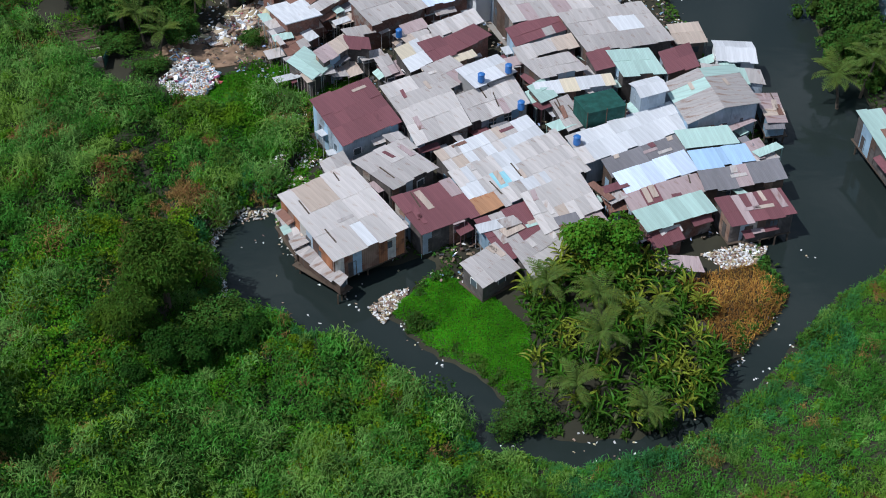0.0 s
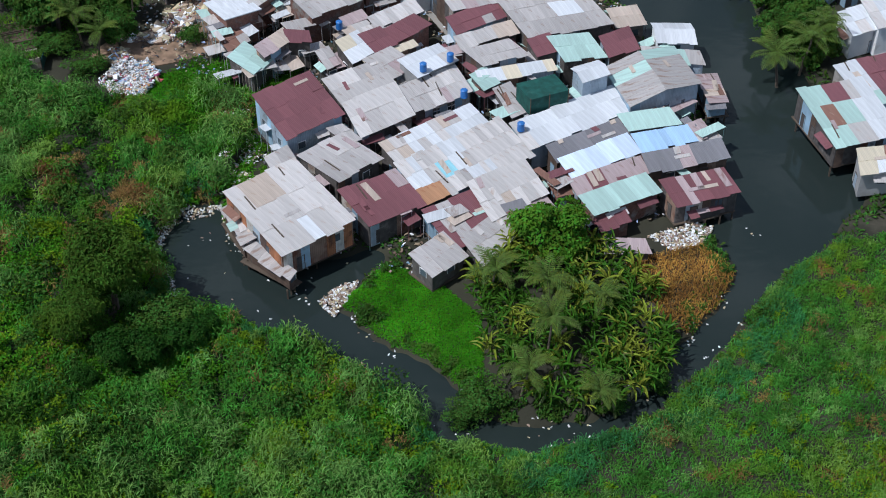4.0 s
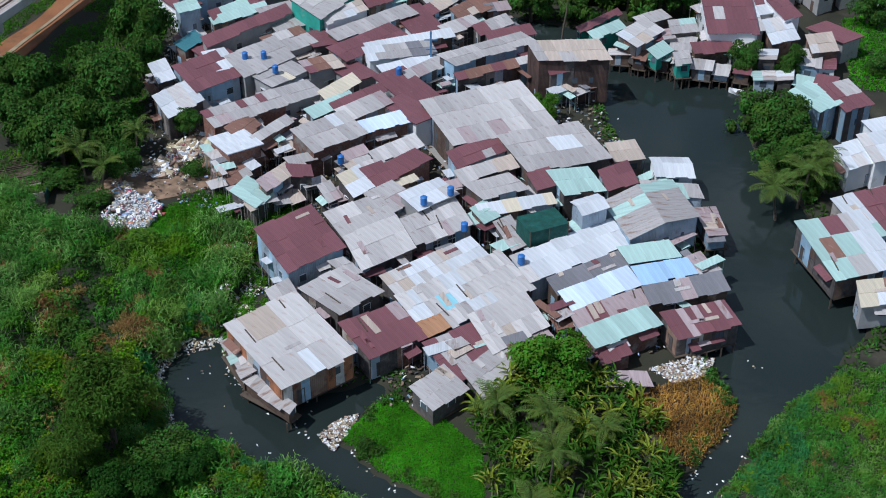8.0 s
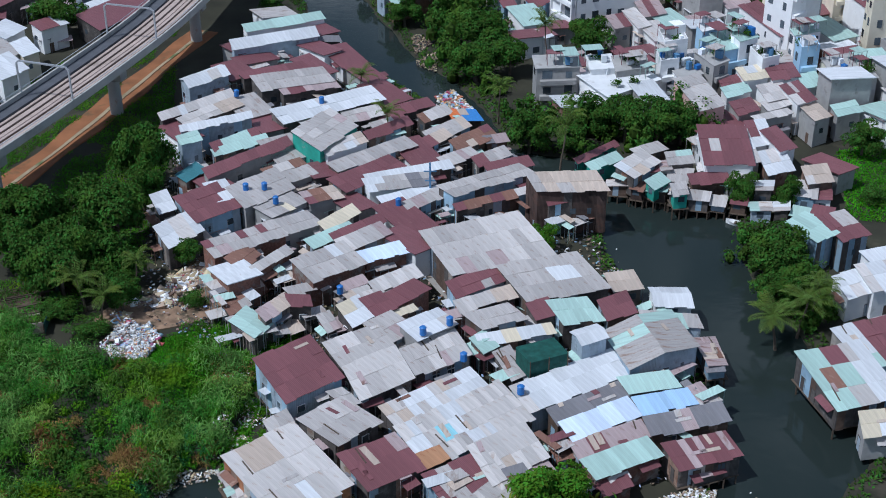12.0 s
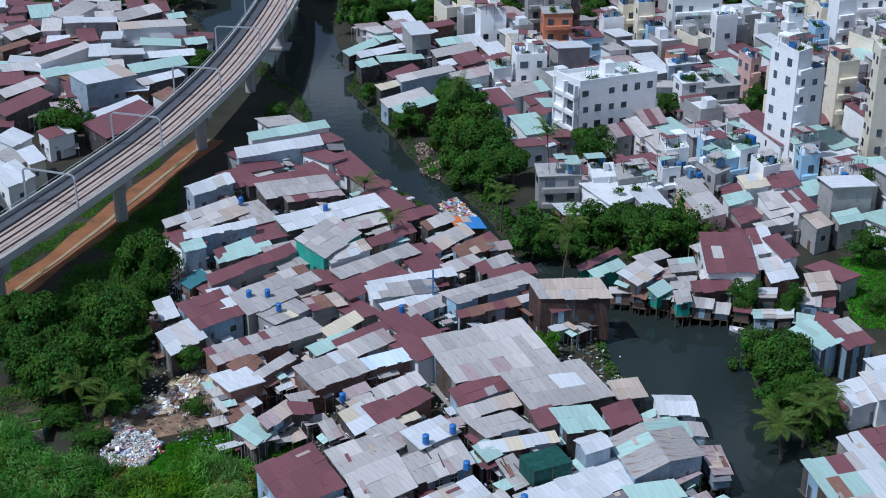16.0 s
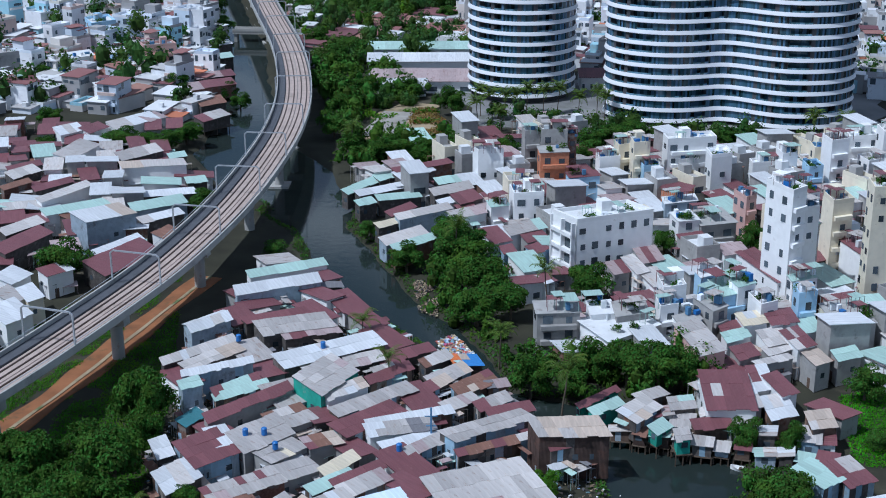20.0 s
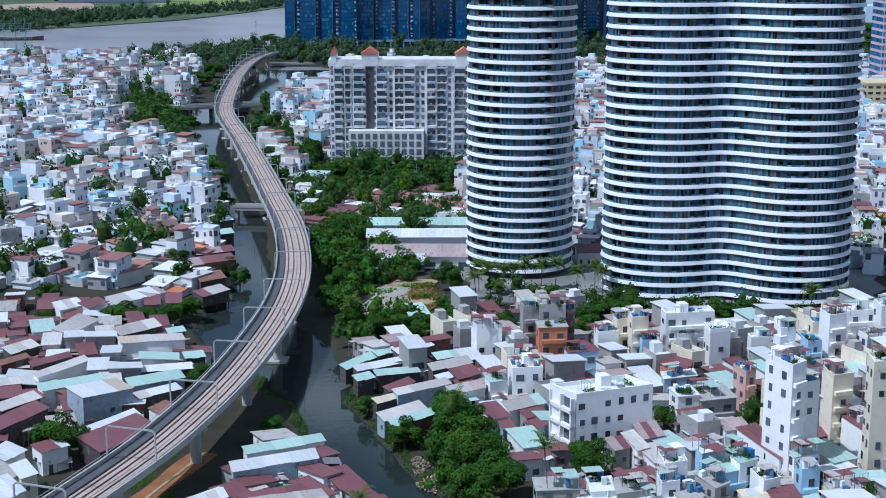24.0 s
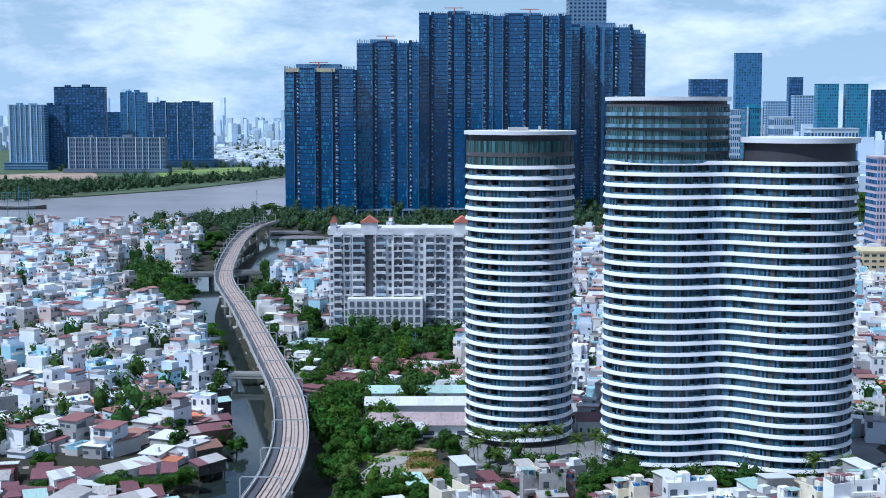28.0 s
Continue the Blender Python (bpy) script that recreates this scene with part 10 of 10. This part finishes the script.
for k in range(15):
    boxes("net_cord", [(-14 + 1.9 * k - 0.06, -0.06, 4, -14 + 1.9 * k + 0.06, 0.06, 35)], M_PALENET, range_net)
for k in range(16):
    boxes("net_cord", [(-14, -0.06, 4 + 2.05 * k, 13, 0.06, 4.12 + 2.05 * k)], M_PALENET, range_net)
mast(-2.2, 192.5, 9.4, "thin roof aerial pole above the shacks")


# ---- low porches and sheds on stilts along the opposite bank ----
porch_rng = random.Random(23)
for k in range(11):
    f = k / 10
    px, py = 27.5 + 30 * f, 197.5 - 9.5 * f + porch_rng.uniform(-0.7, 0.7)
    shack(px, py, porch_rng.uniform(-25, -8), 90, porch_rng.uniform(2.4, 3.6), porch_rng.uniform(2.4, 3.4), porch_rng.uniform(2.6, 3.3), porch_rng.choice("uv"), porch_rng.uniform(0.2, 0.5),
          porch_rng.choice(("grey", "pinkmix", "pale", "mint", "redgrey", "rustmix", "greymint")), porch_rng.choice(("dark", "wood", "blue", "darkrust", "bluegrey")))
    if k % 4:
        shack(px + porch_rng.uniform(0.5, 1.5), py + porch_rng.uniform(4.2, 6.0), porch_rng.uniform(-25, 10), 90, porch_rng.uniform(3.0, 4.4), porch_rng.uniform(3.4, 5.0), porch_rng.uniform(3.4, 4.4), porch_rng.choice("uv"), porch_rng.uniform(0.3, 0.7),
              porch_rng.choice(("grey", "white", "pale", "mint", "redgrey", "greywhite", "red")), porch_rng.choice(("dark", "grey", "blue", "white")))


# ---- awnings and lean-tos that fill the gaps between the houses ----
def lean_tos(name, label, poly, n, z, size, materials, seed, turn):
    """Small tilted roof sheets on thin posts, one mesh for each colour."""
    r = np.random.RandomState(seed)
    q = np.array(poly)
    lo, hi = q.min(0), q.max(0)
    for m in materials:
        x, y = r.uniform(lo[0], hi[0], n), r.uniform(lo[1], hi[1], n)
        ok = inside(x, y, poly) & (shore(x, y) > 0.8)
        near = np.zeros(n, bool)
        for cx, cy, cr in OCC:
            near |= np.hypot(x - cx, y - cy) < cr + 0.9
        ok &= near
        for cx, cy, cr in TREE_SPOTS:
            ok &= np.hypot(x - cx, y - cy) > cr
        vs, fs = [], []
        for px, py in zip(x[ok], y[ok]):
            a = radians(turn + r.choice([0, 90]) + r.uniform(-8, 8))
            w, d, h, t = r.uniform(*size), r.uniform(*size) * 0.6, r.uniform(*z), r.uniform(-0.18, 0.18)
            c, s_ = math.cos(a), math.sin(a)
            rows = [(-w / 2, -d / 2, h, w / 2, d / 2, h + 0.05)] + [(i * w * 0.45 - 0.03, j * d * 0.45 - 0.03, 0.0, i * w * 0.45 + 0.03, j * d * 0.45 + 0.03, h) for i in (-1, 1) for j in (-1, 1)]
            for k, row in enumerate(rows):
                b = len(vs)
                for vx, vy, vz in boxverts(*row):
                    vs.append((px + vx * c - vy * s_, py + vx * s_ + vy * c, vz + (t * vy if vz > 0.5 else 0)))
                fs += [tuple(i + b for i in f) for f in BOX]
        if vs:
            tagged(raw(name, vs, fs, m), label, "awnings", kind="stuff")


LEAN = [SHEET[k] for k in ("grey", "red", "tan", "pale", "slate", "white", "pink", "rust", "mint")]
lean_tos("awning_sheets", "small patched awnings and lean-tos between the shacks", [(-44, 168), (-26, 150), (-14, 124), (8, 122), (32, 134), (36, 165), (24, 198), (-10, 240), (-30, 275), (-46, 230)], 330, (2.4, 4.3), (1.2, 4.2), LEAN, 301, 32)
lean_tos("awning_sheets", "small awnings and porch roofs between the town houses", [(2, 300), (-24, 335), (-5, 372), (30, 388), (125, 375), (130, 330), (95, 240), (78, 205), (62, 215), (40, 208), (25, 216), (14, 250)], 260, (2.6, 5.5), (1.4, 4.0), LEAN, 302, 22)
lean_tos("awning_sheets", "patched awnings between the houses west of the viaduct", [(-85, 230), (-58, 300), (-62, 345), (-70, 400), (-150, 400), (-130, 330)], 160, (2.6, 4.5), (1.6, 4.2), LEAN, 303, 15)

# ---- pots, tubs, racks and frames on the roofs of the town houses ----
clutter_rng = random.Random(77)
CLUTTER = {"white": (FAR_WHITE, "pale tubs, ducts and low walls on the town roofs"), "blue": (M_TANK, "blue tubs and barrels on the town roofs"), "steel": (M_STEEL, "steel tanks and racks on the town roofs"),
           "red": (SHEET["red"], "maroon shade sheets over the town terraces"), "mint": (SHEET["mint"], "mint shade sheets over the town terraces"), "grey": (SHEET["grey"], "grey shade sheets over the town terraces")}
store, pots = {k: ([], []) for k in CLUTTER}, []
for hx, hy, turn_, hw, hd, hz in FLAT:
    for _ in range(clutter_rng.randrange(4, 9)):
        kind_ = clutter_rng.choice(("white", "white", "blue", "steel", "green", "green", "red", "mint", "grey"))
        ca, cb = clutter_rng.uniform(-0.36, 0.36) * hw, clutter_rng.uniform(-0.36, 0.36) * hd
        m_ = pose(hx, hy, hz, 0, 0, turn_) @ pose(ca, cb, 0, 0, 0, clutter_rng.choice((0, 90)) + clutter_rng.uniform(-5, 5))
        if kind_ in ("red", "mint", "grey"):
            l, k_, z_ = clutter_rng.uniform(0.9, min(2.2, hw * 0.4)), clutter_rng.uniform(0.7, 1.6), clutter_rng.uniform(1.9, 2.4)
            rows = [(-l, -k_, z_, l, k_, z_ + 0.06)] + [(i * l * 0.9 - 0.04, j * k_ * 0.9 - 0.04, 0, i * l * 0.9 + 0.04, j * k_ * 0.9 + 0.04, z_) for i in (-1, 1) for j in (-1, 1)]
        elif kind_ == "green":
            for i in range(5):
                o_ = m_ @ Vector((clutter_rng.uniform(-1.0, 1.0), clutter_rng.uniform(-0.4, 0.4), clutter_rng.uniform(0.3, 0.7)))
                pots += [(o_.x + clutter_rng.gauss(0, 0.22), o_.y + clutter_rng.gauss(0, 0.22), o_.z + clutter_rng.gauss(0, 0.22)) for _ in range(22)]
            continue
        else:
            l = clutter_rng.uniform(0.25, 0.8)
            rows = [(-l, -0.4, 0, l, 0.4, clutter_rng.uniform(0.6, 1.5))]
        vs, fs = store[kind_]
        for row in rows:
            k0 = len(vs)
            vs += [m_ @ Vector(p) for p in boxverts(*row)]
            fs += [tuple(i + k0 for i in f) for f in BOX]
for k, (m_, label_) in CLUTTER.items():
    tagged(raw("rooftop_clutter", *store[k], m_), label_, "clutter", kind="stuff")
cover("roof_plants", "potted plants on the town roofs", np.array(pots), 0.5, 0.26, (-20, 70), M_LEAF, 97)
